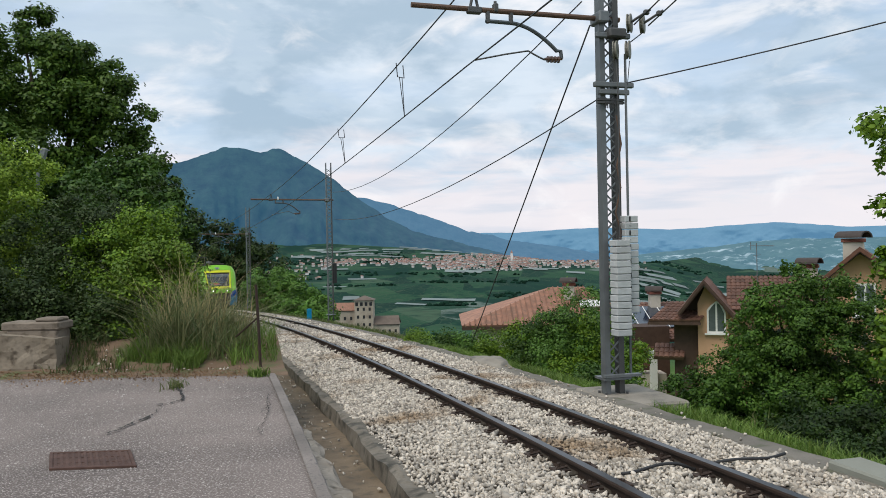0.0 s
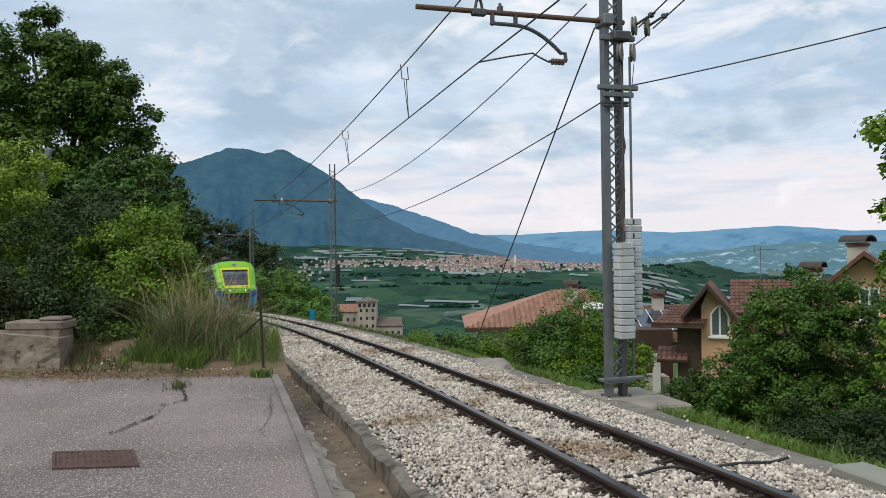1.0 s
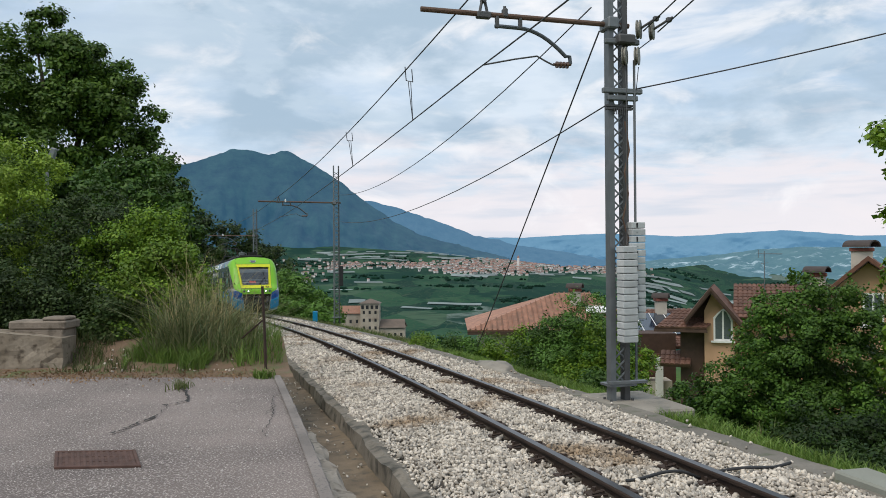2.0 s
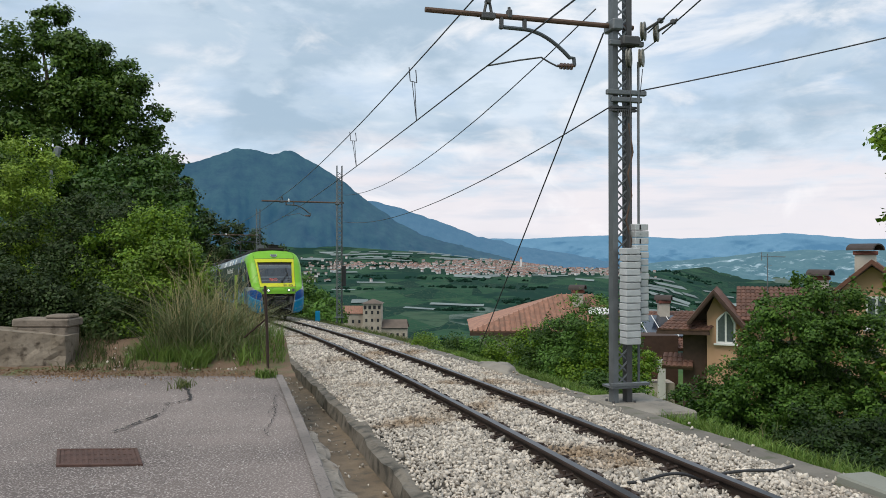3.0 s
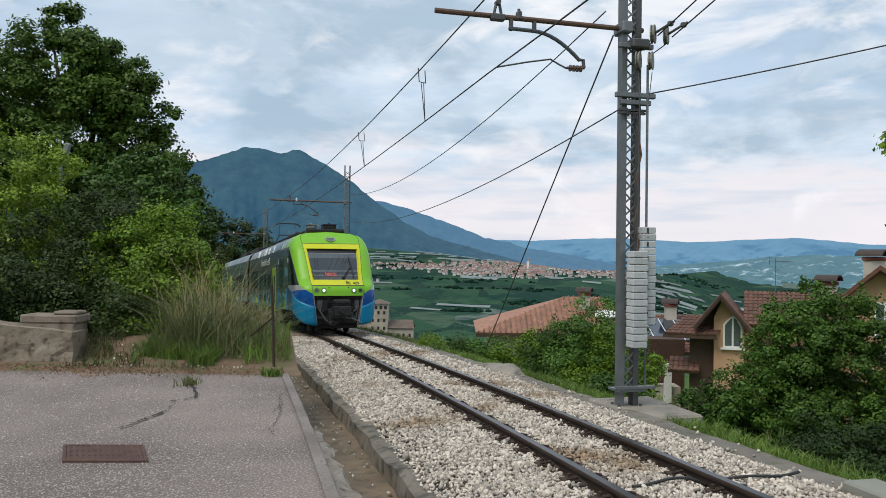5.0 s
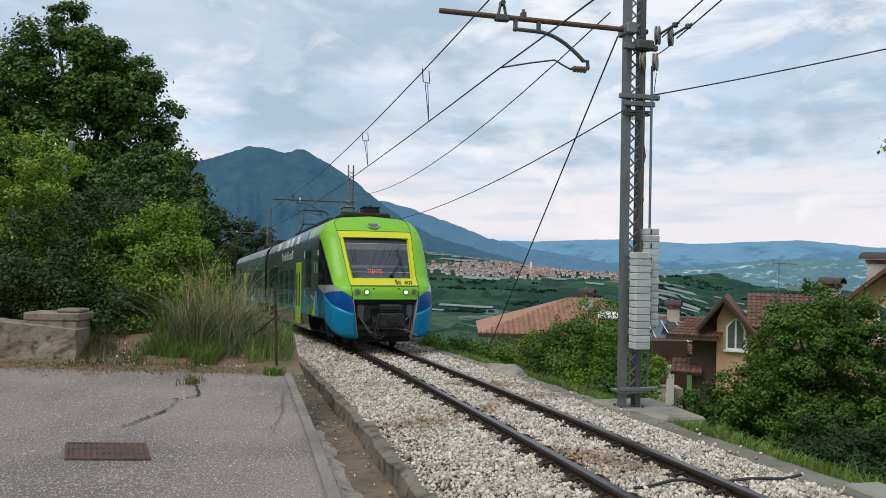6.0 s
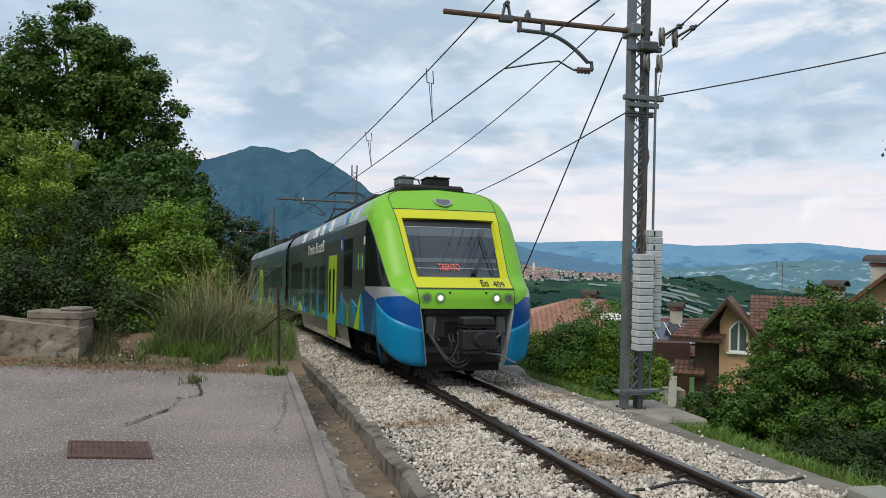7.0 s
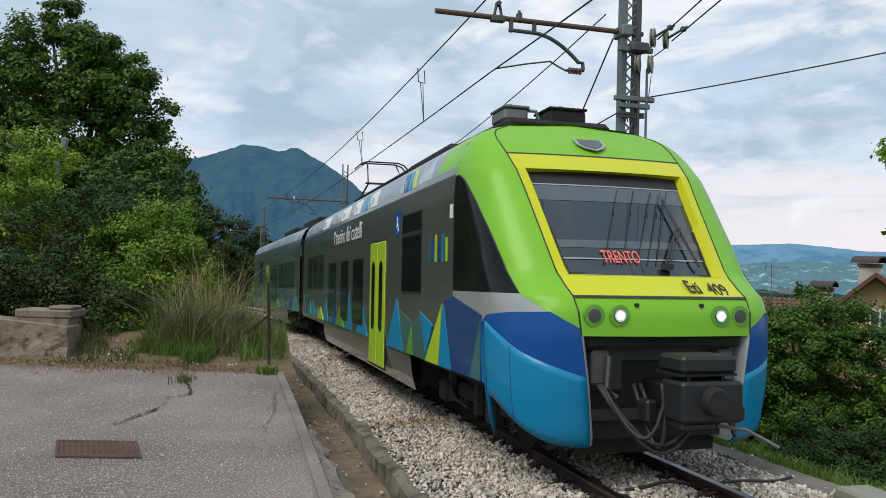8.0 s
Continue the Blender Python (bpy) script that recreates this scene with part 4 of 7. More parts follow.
def chimney(house, x, y, z0, z1, w, d):
    ch = part("chimney", box((x, y, (z0 + z1) / 2), (w, d, z1 - z0)), "stucco_pale", house, "pale rendered chimney")
    part("chimney_band", box((x, y, z1 + 0.09), (w + 0.16, d + 0.16, 0.20), bevel=0.02), "brick", ch)
    bm = bmesh.new()
    pts = [((w * 0.75) * math.cos(math.pi * k / 10), 0.36 * math.sin(math.pi * k / 10)) for k in range(11)]
    outer = [(px, pz) for px, pz in pts] + [(px * 0.8, pz * 0.8 - 0.0) for px, pz in pts[::-1]]
    add_prism(bm, outer, d + 0.45, Matrix.Translation((x, y - d / 2 - 0.22, z1 + 0.22)))
    bmesh.ops.recalc_face_normals(bm, faces=bm.faces)
    bmesh.ops.rotate(bm, verts=bm.verts, cent=(x, y, z1), matrix=Matrix.Rotation(radians(68), 3, "Z"))
    part("chimney_cap", bm, "cap", ch, "dark half-round tile cap")


def local_house(name, o, label, turn=0.0, about=(0, 0)):
    """A house built in world axes about o, then turned about an upright through a point."""
    c = Matrix.Translation((*about, 0))
    return thing(name, c @ Matrix.Rotation(radians(turn), 4, "Z") @ c.inverted() @ Matrix.Translation(o), label, "house", "houses below the track")


def make_houses():
    # orange house with a gabled bay, brown tiles
    o = Vector((15, 48, -9.0))
    h = local_house("house", o, "orange stucco house with a brown tiled roof and gabled bay", -20, (14.44, 44.4))
    V = lambda x, y, z: Vector((x, y, z)) - o
    part("wall", box(V(19.0, 50.0, -5.9), (9.4, 6.0, 7.0)), "stucco", h, "orange stucco wall")
    part("bay_wall", prism([(14.06, -9.0), (15.66, -9.0), (15.66, -2.05), (14.5, -0.75), (14.06, -1.75)], 3.5, Matrix.Translation(V(0, 45.2, 0))), "stucco", h, "gabled orange bay wall")
    win(h, 15.06 - o.x, 45.2 - o.y, -3.42 - o.z, -1.62 - o.z, 1.02, True)
    # gable roof of the bay: ridge runs away from the line
    for ex, ez in ((13.05, -2.30), (16.05, -2.45)):
        a, b = V(ex, 44.4, ez), V(ex, 50.2, ez)
        c, d = V(14.44, 50.2, -0.50), V(14.44, 44.4, -0.50)
        roof_plane(h, a, b, c, d, "tile") if ex < 14 else roof_plane(h, b, a, d, c, "tile")
    part("barge_board", prism([(13.05, -2.42), (14.44, -0.60), (16.05, -2.57), (16.05, -2.34), (14.44, -0.38), (13.05, -2.19)], 0.07, Matrix.Translation(V(0, 44.36, 0))), "timber", h, "dark timber barge board")
    # main roof, eaves towards the line
    roof_plane(h, V(15.6, 46.0, -2.2), V(24.2, 46.0, -2.2), V(24.2, 49.6, -0.45), V(15.6, 49.6, -0.45), "tile")
    roof_plane(h, V(24.2, 53.4, -2.2), V(15.6, 53.4, -2.2), V(15.6, 49.6, -0.45), V(24.2, 49.6, -0.45), "tile")
    chimney(h, 20.2 - o.x, 49.25 - o.y, -1.5 - o.z, 0.10 - o.z, 0.85, 0.8)
    # lower wing with brown roof
    roof_plane(h, V(11.4, 44.6, -2.72), V(14.2, 44.6, -2.72), V(14.2, 47.2, -1.85), V(12.4, 47.2, -1.85), "tile")
    # this wall lies in shadow; the dark timber colour paints that shade
    part("wing_wall", box(V(13.38, 46.5, -6.1), (1.3, 1.8, 6.5)), "timber", h, "wing wall in dark timber colour, standing in for shadow")
    part("soffit", prism([(13.2, -2.42), (14.3, -2.42), (14.42, -0.66)], 0.1, Matrix.Translation(V(0, 45.9, 0))), "timber", h, "dark timber soffit")
    roof_plane(h, V(11.6, 45.0, -4.85), V(13.3, 45.0, -4.85), V(13.3, 46.3, -4.25), V(11.6, 46.3, -4.25), "tile")
    part("wing_fascia", box(V(12.8, 44.62, -2.86), (2.9, 0.08, 0.16)), "timber", h)
    an = thing("aerial", Matrix.Translation((18.6, 47.4, -1.4)), "thin television aerial on the tiled roof", "aerial")
    part("mast", tube([(0, 0, 0), (0, 0, 3.0)], 0.025, 6), "steel", an)
    part("boom", tube([(-0.35, 0, 2.85), (1.1, 0.2, 2.80)], 0.016, 5), "steel", an)
    for k in range(8):
        part("element", tube([(-0.3 + k * 0.18, -0.25, 2.84), (-0.3 + k * 0.18, 0.25, 2.84)], 0.008, 4), "steel", an)
    part("reflector", tube([(-0.35, 0, 2.6), (-0.35, 0, 3.08)], 0.02, 5), "steel", an)
    part("element", tube([(-0.2, 0, 2.25), (0.25, 0, 2.30)], 0.014, 5), "steel", an)

    # second house, right
    o = Vector((21, 41, -9.0))
    h = local_house("house", o, "orange house with steep brown gable and chimney", -28, (20.75, 39.8))
    V = lambda x, y, z: Vector((x, y, z)) - o
    part("wall", prism([(19.4, -9.0), (24.4, -9.0), (24.4, -1.7), (20.75, 0.95), (19.4, -0.2)], 6.0, Matrix.Translation(V(0, 40.6, 0))), "stucco", h, "orange gable wall")
    for ex, ez in ((18.75, -0.60), (24.9, -2.1)):
        a, b = V(ex, 39.8, ez), V(ex, 47.0, ez)
        c, d = V(20.75, 47.0, 1.20), V(20.75, 39.8, 1.20)
        roof_plane(h, a, b, c, d, "tile") if ex < 20 else roof_plane(h, b, a, d, c, "tile")
    part("barge_board", prism([(18.75, -0.72), (20.75, 1.08), (24.9, -2.22), (24.9, -1.98), (20.75, 1.32), (18.75, -0.48)], 0.07, Matrix.Translation(V(0, 39.76, 0))), "timber_red", h)
    win(h, 20.95 - o.x, 40.6 - o.y, -2.2 - o.z, -0.55 - o.z, 0.95)
    win(h, 22.6 - o.x, 40.6 - o.y, -5.6 - o.z, -4.2 - o.z, 1.1)
    chimney(h, 20.45 - o.x, 42.0 - o.y, 0.1 - o.z, 1.55 - o.z, 1.0, 0.9)

    # timber house with balcony and solar roof
    o = Vector((13, 56, -10.0))
    h = local_house("house", o, "dark timber house with balcony and solar roof")
    V = lambda x, y, z: Vector((x, y, z)) - o
    part("wall", box(V(12.6, 54.2, -6.8), (4.0, 4.6, 6.2)), "timber", h, "dark timber wall")
    part("lower_wall", box(V(12.4, 51.0, -8.0), (3.0, 1.5, 3.0)), "stucco_pale", h, "white lower wall")
    part("balcony", box(V(11.9, 50.4, -5.9), (2.2, 0.9, 0.12)), "timber_red", h, "red-brown timber balcony")
    for k in range(12):
        part("baluster", box(V(10.9 + k * 0.18, 49.98, -5.35), (0.10, 0.05, 1.0)), "timber_red", h)
    part("rail", box(V(11.9, 49.98, -4.82), (2.3, 0.09, 0.12)), "timber_red", h)
    part("pillar", box(V(13.0, 49.9, -6.2), (0.4, 0.4, 2.4)), "white", h)
    roof_plane(h, V(11.4, 52.0, -4.6), V(16.6, 52.0, -4.6), V(16.6, 58.0, -2.6), V(11.4, 58.0, -2.6), "tile")
    for k in range(4):
        part("solar_panel", box(V(12.6 + k * 1.0, 55.2, -3.35), (0.94, 3.6, 0.05), Matrix.Rotation(math.atan2(2.0, 6.0), 4, "X"), 0.01), "solar", h, "dark blue solar panel in a white frame")
        part("panel_frame", box(V(13.1 + k * 1.0, 55.2, -3.34), (0.05, 3.6, 0.07), Matrix.Rotation(math.atan2(2.0, 6.0), 4, "X")), "white", h)
    chimney(h, 15.0 - o.x, 57.0 - o.y, -3.2 - o.z, -1.9 - o.z, 0.7, 0.7)

    # hipped terracotta roof behind the shrubs
    o = Vector((6, 60, -11.0))
    h = local_house("house", o, "house with a pale terracotta hipped roof behind shrubs")
    V = lambda x, y, z: Vector((x, y, z)) - o
    part("wall", box(V(6.8, 60.5, -7.4), (9.2, 8.6, 7.0)), "stucco_pale", h)
    a, b, c, d = V(1.2, 55.4, -3.75), V(12.6, 55.4, -3.75), V(12.6, 65.5, -3.75), V(1.2, 65.5, -3.75)
    r0, r1 = V(8.0, 60.4, -1.45), V(10.6, 60.4, -1.45)
    for q in ((a, b, r1, r0), (c, d, r0, r1)):
        r = slab_between("roof", *q, 0.16, "tile_red", h)
    for q in ((d, a, r0), (b, c, r1)):
        bm = bmesh.new()
        bm.faces.new([bm.verts.new(p) for p in q])
        part("roof", bm, "tile_red", h)
    n = 30
    for k in range(n):
        t = (k + 0.5) / n
        p0 = a.lerp(b, t)
        p1 = r0.lerp(r1, min(1, max(0, (p0.x - r0.x) / (r1.x - r0.x))))
        # course lines run up to the hips
        top = p0.lerp(p1, 1.0) if r0.x < p0.x < r1.x else (a + (r0 - a) * ((p0.x - a.x) / (r0.x - a.x)) if p0.x < r0.x else b + (r1 - b) * ((b.x - p0.x) / (b.x - r1.x)))
        top = Vector((p0.x, top.y, top.z))
        part("ridge_tile", tube([p0 + Vector((0, 0, 0.05)), top + Vector((0, 0, 0.05))], 0.045, 6), "tile_red", h)
    part("eaves_board", box(V(6.9, 55.36, -3.95), (11.4, 0.08, 0.22)), "timber", h)
    chimney(h, 9.2 - o.x, 58.8 - o.y, -2.3 - o.z, -1.25 - o.z, 0.7, 0.7)
    part("roof_light", box(V(10.6, 57.6, -2.52), (1.7, 0.9, 0.1), Matrix.Rotation(0.5, 4, "X"), 0.02), "white", h, "white framed roof light")


def make_castle():
    z0 = -36.3
    c = thing("castle", Matrix.Translation((-33, 332, z0)), "old stone castle with a square tower, down the slope", "castle")
    part("tower", box((0, 0, 8.2), (7.6, 7.6, 18.4)), "old_wall", c, "tall square stone tower")
    for k in range(4):
        for j in range(3):
            part("window", box((-2.4 + j * 2.4, -3.82, 4.2 + k * 3.2), (0.9, 0.1, 1.3)), "black", c)
    for j in range(4):
        part("opening", box((-2.9 + j * 1.93, -3.83, 15.9), (1.1, 0.12, 1.5)), "black", c)
    bm = bmesh.new()
    bmesh.ops.create_cone(bm, segments=4, radius1=6.2, radius2=0.4, depth=1.7, cap_ends=True, matrix=Matrix.Translation((0, 0, 18.3)) @ Matrix.Rotation(math.pi / 4, 4, "Z"))
    part("tower_roof", bm, "slate", c, "low pyramid roof")
    part("wing", box((-9.0, 2, 6.6), (11.5, 9, 14.0)), "old_wall", c, "long stone wing")
    slab_between("wing_roof", (-15.2, -3, 13.3), (-3.6, -3, 13.3), (-3.6, 2.5, 16.2), (-15.2, 2.5, 16.2), 0.3, "tile_red", c)
    for k in range(3):
        for j in range(4):
            part("window", box((-13.2 + j * 2.6, -2.53, 3.4 + k * 3.3), (0.9, 0.1, 1.4)), "black", c)
    part("annex", box((9.0, 1, 3.6), (10.5, 8, 8.0)), "old_wall", c, "lower stone annex")
    slab_between("annex_roof", (3.4, -3.6, 7.4), (14.8, -3.6, 7.4), (14.0, 1.5, 10.6), (4.2, 1.5, 10.6), 0.3, "slate", c)
    slab_between("annex_roof", (14.8, 6, 7.4), (3.4, 6, 7.4), (4.2, 1.5, 10.6), (14.0, 1.5, 10.6), 0.3, "slate", c)
    for j in range(4):
        part("window", box((5.4 + j * 2.5, -3.05, 4.6), (0.9, 0.1, 1.3)), "black", c)


def make_town():
    """Hundreds of small houses on the plateau, walls and roofs, and orchard nets round them."""
    rng = np.random.default_rng(17)

    def spread(n, centres, r0, r1):
        out = []
        for _ in range(n):
            a, w = centres[rng.integers(len(centres))]
            out.append((rng.normal(a, w), rng.uniform(r0, r1)))
        return out
    spots = spread(620, [(0.5, 1.5), (2.2, 1.3), (4.0, 1.1), (5.5, 0.9)], 2250, 2850) + spread(200, [(-4.5, 1.6), (-7.3, 0.9), (-2.5, 1.0)], 2420, 2700) + spread(170, [(8, 1.6), (10.5, 1.5), (12.3, 1.0)], 2350, 2600)
    spots += spread(60, [(-13, 1.5), (-10, 1.2)], 2000, 2900)
    wv, wf, rv, rf = [], [], [], []
    for az, r in spots:
        a = radians(az)
        x, y = math.sin(a) * r, math.cos(a) * r
        z = float(ground_z(x, y)) - 1.0
        w, d, h = rng.uniform(4, 9.5), rng.uniform(4.5, 7.5), rng.uniform(4.5, 8.0)
        t = rng.uniform(-0.6, 0.6)
        cx, sx = math.cos(t), math.sin(t)
        P = lambda u, v, q: (x + u * cx - v * sx, y + u * sx + v * cx, z + q)
        k = len(wv)
        for q in (0, h):
            for u, v in ((-w / 2, -d / 2), (w / 2, -d / 2), (w / 2, d / 2), (-w / 2, d / 2)):
                wv.append(P(u, v, q))
        wf += [(k + i, k + (i + 1) % 4, k + 4 + (i + 1) % 4, k + 4 + i) for i in range(4)]
        k = len(rv)
        e = 0.8
        rv += [P(-w / 2 - e, -d / 2 - e, h - 0.2), P(w / 2 + e, -d / 2 - e, h - 0.2), P(w / 2 + e, d / 2 + e, h - 0.2), P(-w / 2 - e, d / 2 + e, h - 0.2), P(-w / 2 - e, 0, h + d * 0.22), P(w / 2 + e, 0, h + d * 0.22)]
        rf += [(k, k + 1, k + 5, k + 4), (k + 2, k + 3, k + 4, k + 5), (k + 3, k, k + 4), (k + 1, k + 2, k + 5)]
    walls = tagged(mesh_ob("town_houses", wv, wf, "town_wall"), "far town of pale houses on the plateau", "town", kind="stuff")
    tagged(mesh_ob("town_roofs", rv, rf, "town_roof"), "red and brown roofs of the far town", "town", kind="stuff")
    # church tower
    a, r = radians(4.9), 2600
    x, y = math.sin(a) * r, math.cos(a) * r
    ch = thing("church_tower", Matrix.Translation((x, y, float(ground_z(x, y)))), "pale church tower in the far town", "church")
    part("shaft", box((0, 0, 13), (7, 7, 30)), "town_wall", ch)
    bm = bmesh.new()
    bmesh.ops.create_cone(bm, segments=4, radius1=6, radius2=0.1, depth=9, cap_ends=True, matrix=Matrix.Translation((0, 0, 32)) @ Matrix.Rotation(math.pi / 4, 4, "Z"))
    part("spire", bm, "town_roof", ch)
    # orchard nets: long pale sheets lying just over the land
    nv, nf = [], []
    for _ in range(75):
        if rng.random() < 0.25:
            az, r = rng.uniform(13, 24), rng.uniform(1500, 2500)
        elif rng.random() < 0.70:
            az, r = rng.uniform(-10, 4), rng.uniform(2800, 3300)
        else:
            az, r = rng.uniform(-9, 13), rng.uniform(1250, 2300)
        a = radians(az)
        x, y = math.sin(a) * r, math.cos(a) * r
        w, d, t = rng.uniform(30, 110), rng.uniform(7, 26), rng.uniform(-0.5, 0.5)
        n = 6
        k = len(nv)
        for j in range(2):
            for i in range(n + 1):
                u, v = w * (i / n - 0.5), d * (j - 0.5)
                px, py = x + u * math.cos(t) - v * math.sin(t), y + u * math.sin(t) + v * math.cos(t)
                nv.append((px, py, float(ground_z(px, py)) + 2.0 + 0.16 * (v + d / 2)))
        nf += [(k + i, k + i + 1, k + n + 2 + i, k + n + 1 + i) for i in range(n)]
    tagged(mesh_ob("orchard_nets", nv, nf, "net"), "pale hail nets over far orchards", "nets", kind="stuff")


def make_far_woods():
    """Hedges, copses and single trees over the far side of the valley, as small rounded crowns."""
    rng = np.random.default_rng(23)
    bm = bmesh.new()
    bmesh.ops.create_icosphere(bm, subdivisions=1, radius=1.0)
    bm.verts.index_update()
    uv = np.array([v.co[:] for v in bm.verts])
    uf = np.array([[v.index for v in f.verts] for f in bm.faces])
    bm.free()
    n = 30000
    az, r = np.radians(rng.uniform(-20, 24, n)), np.exp(rng.uniform(math.log(420), math.log(3000), n))
    x, y = np.sin(az) * r, np.cos(az) * r
    ok = (fbm(x / 170, y / 90, 5, 6.0) > 0.27) & ~((np.abs(x + 33) < 40) & (np.abs(y - 332) < 50))
    x, y, r = x[ok], y[ok], r[ok]
    z = ground_z(x, y)
    k = len(x)
    size = rng.uniform(2.2, 5.5, (k, 1, 1)) * rng.uniform(0.7, 1.3, (k, 1, 3)) * np.array([1.3, 1.0, 0.9])
    v = uv[None] * size * rng.uniform(0.75, 1.2, (k, len(uv), 1)) + np.stack([x, y, z + 1.2], 1)[:, None]
    f = uf[None] + (np.arange(k) * len(uv))[:, None, None]
    ob = mesh_ob("far_woods", v.reshape(-1, 3).tolist(), f.reshape(-1, 3).tolist(), "wood_far", smooth=True)
    tagged(ob, "dark green hedges and copses across the valley", "woods", kind="stuff")


M["wood_far"] = mat("far_crown", (0.011, 0.038, 0.024), 0.95, vary=0.4, scale=0.02, fine=0.5, island=0.5)
M["wood_far"].node_tree.nodes["Principled BSDF"].inputs["Specular IOR Level"].default_value = 0.05
make_houses()
make_castle()
make_town()
make_far_woods()


# ---- plants ----
def leaf_mesh(name, centres, size, rng, material, parent, droop=0.3, facing=None):
    """One mesh of many separate leaves, each a folded diamond."""
    n = len(centres)
    d = rng.normal(size=(n, 3))
    d[:, 2] = d[:, 2] * 0.5 - droop
    d /= np.linalg.norm(d, axis=1, keepdims=True)
    # blades lie open to the light: mostly outward and upward
    if facing is None:
        facing = centres - centres.mean(0)
        facing /= np.linalg.norm(facing, axis=1, keepdims=True) + 1e-9
    face = facing * 0.9 + np.array([0, 0, 0.30]) + rng.normal(0, 0.40, (n, 3))
    e = np.cross(d, face)
    e /= np.linalg.norm(e, axis=1, keepdims=True) + 1e-9
    d = np.cross(face, e)
    d /= np.linalg.norm(d, axis=1, keepdims=True) + 1e-9
    k = size * rng.uniform(0.6, 1.35, (n, 1))
    nn = np.cross(d, e)
    a = centres - d * k * 0.5
    b = centres + e * k * 0.30 + nn * k * 0.07
    c = centres + d * k * 0.5
    f = centres - e * k * 0.30 + nn * k * 0.07
    v = np.stack([a, b, c, f], 1).reshape(-1, 3)
    me = bpy.data.meshes.new(name)
    me.vertices.add(4 * n)
    me.vertices.foreach_set("co", v.ravel())
    idx = np.arange(4 * n)
    me.loops.add(4 * n)
    me.loops.foreach_set("vertex_index", idx)
    me.polygons.add(n)
    me.polygons.foreach_set("loop_start", idx[::4])
    me.polygons.foreach_set("loop_total", np.full(n, 4))
    me.update()
    me.validate()
    me.materials.append(M[material])
    ob = new(name, me)
    if parent:
        ob.parent = parent
    return ob


def crown_points(blobs, clumps, per, spread, rng, inner=0.25):
    """Leaves in rounded tufts over the skin of overlapping blobs, fewer inside; and the way each leaf faces."""
    w = np.array([b[3] ** 2 for b in blobs])
    w /= w.sum()
    pick = rng.choice(len(blobs), clumps, p=w)
    c = np.array([b[:3] for b in blobs])[pick]
    r = np.array([b[3] for b in blobs])[pick][:, None]
    flat = np.array([b[4] if len(b) > 4 else 0.85 for b in blobs])[pick]
    d = rng.normal(size=(clumps, 3))
    d /= np.linalg.norm(d, axis=1, keepdims=True)
    rad = np.where(rng.random((clumps, 1)) < inner, rng.uniform(0.3, 0.75, (clumps, 1)), rng.uniform(0.80, 1.10, (clumps, 1)))
    o = d * r * rad
    o[:, 2] *= flat
    tuft = np.repeat(c + o, per, 0)
    out = np.repeat(d, per, 0)
    g = rng.normal(size=tuft.shape) + 0.45 * out + np.array([0, 0, 0.35])
    g /= np.linalg.norm(g, axis=1, keepdims=True)
    size = np.repeat(spread * rng.uniform(0.55, 1.35, (clumps, 1)), per, 0) * rng.uniform(0.45, 1.12, (len(g), 1))
    loose = rng.random((len(g), 1)) < 0.25
    size = np.where(loose, size * rng.uniform(1.0, 1.45, size.shape), size)
    return tuft + g * size * np.array([1, 1, 0.72]), g


def plant(name, label, category, base, blobs, leaf, clumps, per, spread, material, seed, trunk=0.12, group="", limbs=6, shoots=0):
    """Tapered trunk with limbs into the crown, and the crown of single leaves."""
    rng = np.random.default_rng(seed)
    base = Vector(base)
    root = thing(name, Matrix.Translation(base), label, category, group)
    loc = [(b[0] - base.x, b[1] - base.y, b[2] - base.z, *b[3:]) for b in blobs]
    bm = bmesh.new()
    top = Vector((np.mean([b[0] for b in loc]), np.mean([b[1] for b in loc]), np.mean([b[2] for b in loc])))
    fork = top * 0.45
    mid = fork * 0.5 + Vector((rng.normal(0, trunk), rng.normal(0, trunk), 0))
    add_tube(bm, [(0, 0, -0.15), mid, fork], trunk, 9, trunk * 0.7)
    part("trunk", bm, "bark", root, smooth=True)
    for b in loc[:limbs]:
        tip = Vector(b[:3]) + Vector((0, 0, b[3] * 0.4))
        bend = fork.lerp(tip, 0.5) + Vector((rng.normal(0, 0.1), rng.normal(0, 0.1), 0.1)) * b[3]
        part("limb", tube([fork * 0.96, bend, tip], trunk * 0.5, 6, trunk * 0.12), "bark", root)
    pts, facing = crown_points(loc, clumps // 3, per * 3, spread * 2.0, rng)
    if shoots:
        # upright shoots that break the outline
        for _ in range(shoots):
            b = loc[rng.integers(len(loc))]
            a = rng.uniform(0, math.tau)
            st = np.array(b[:3]) + np.array([math.cos(a) * b[3] * 0.7, math.sin(a) * b[3] * 0.7, b[3] * 0.55])
            dirn = np.array([rng.normal(0, 0.35), rng.normal(0, 0.35), 1.0])
            L = rng.uniform(0.3, 0.7) * min(1.0, b[3])
            pts = np.concatenate([pts, st + dirn * np.linspace(0, L, 26)[:, None] + rng.normal(0, leaf * 0.55, (26, 3))])
            facing = np.concatenate([facing, rng.normal(0, 0.6, (26, 3)) + np.array([0, 0, 0.4])])
    leaf_mesh("crown", pts, leaf, rng, material, root, facing=facing)
    return root


def gz(x, y):
    return float(ground_z(x, y))


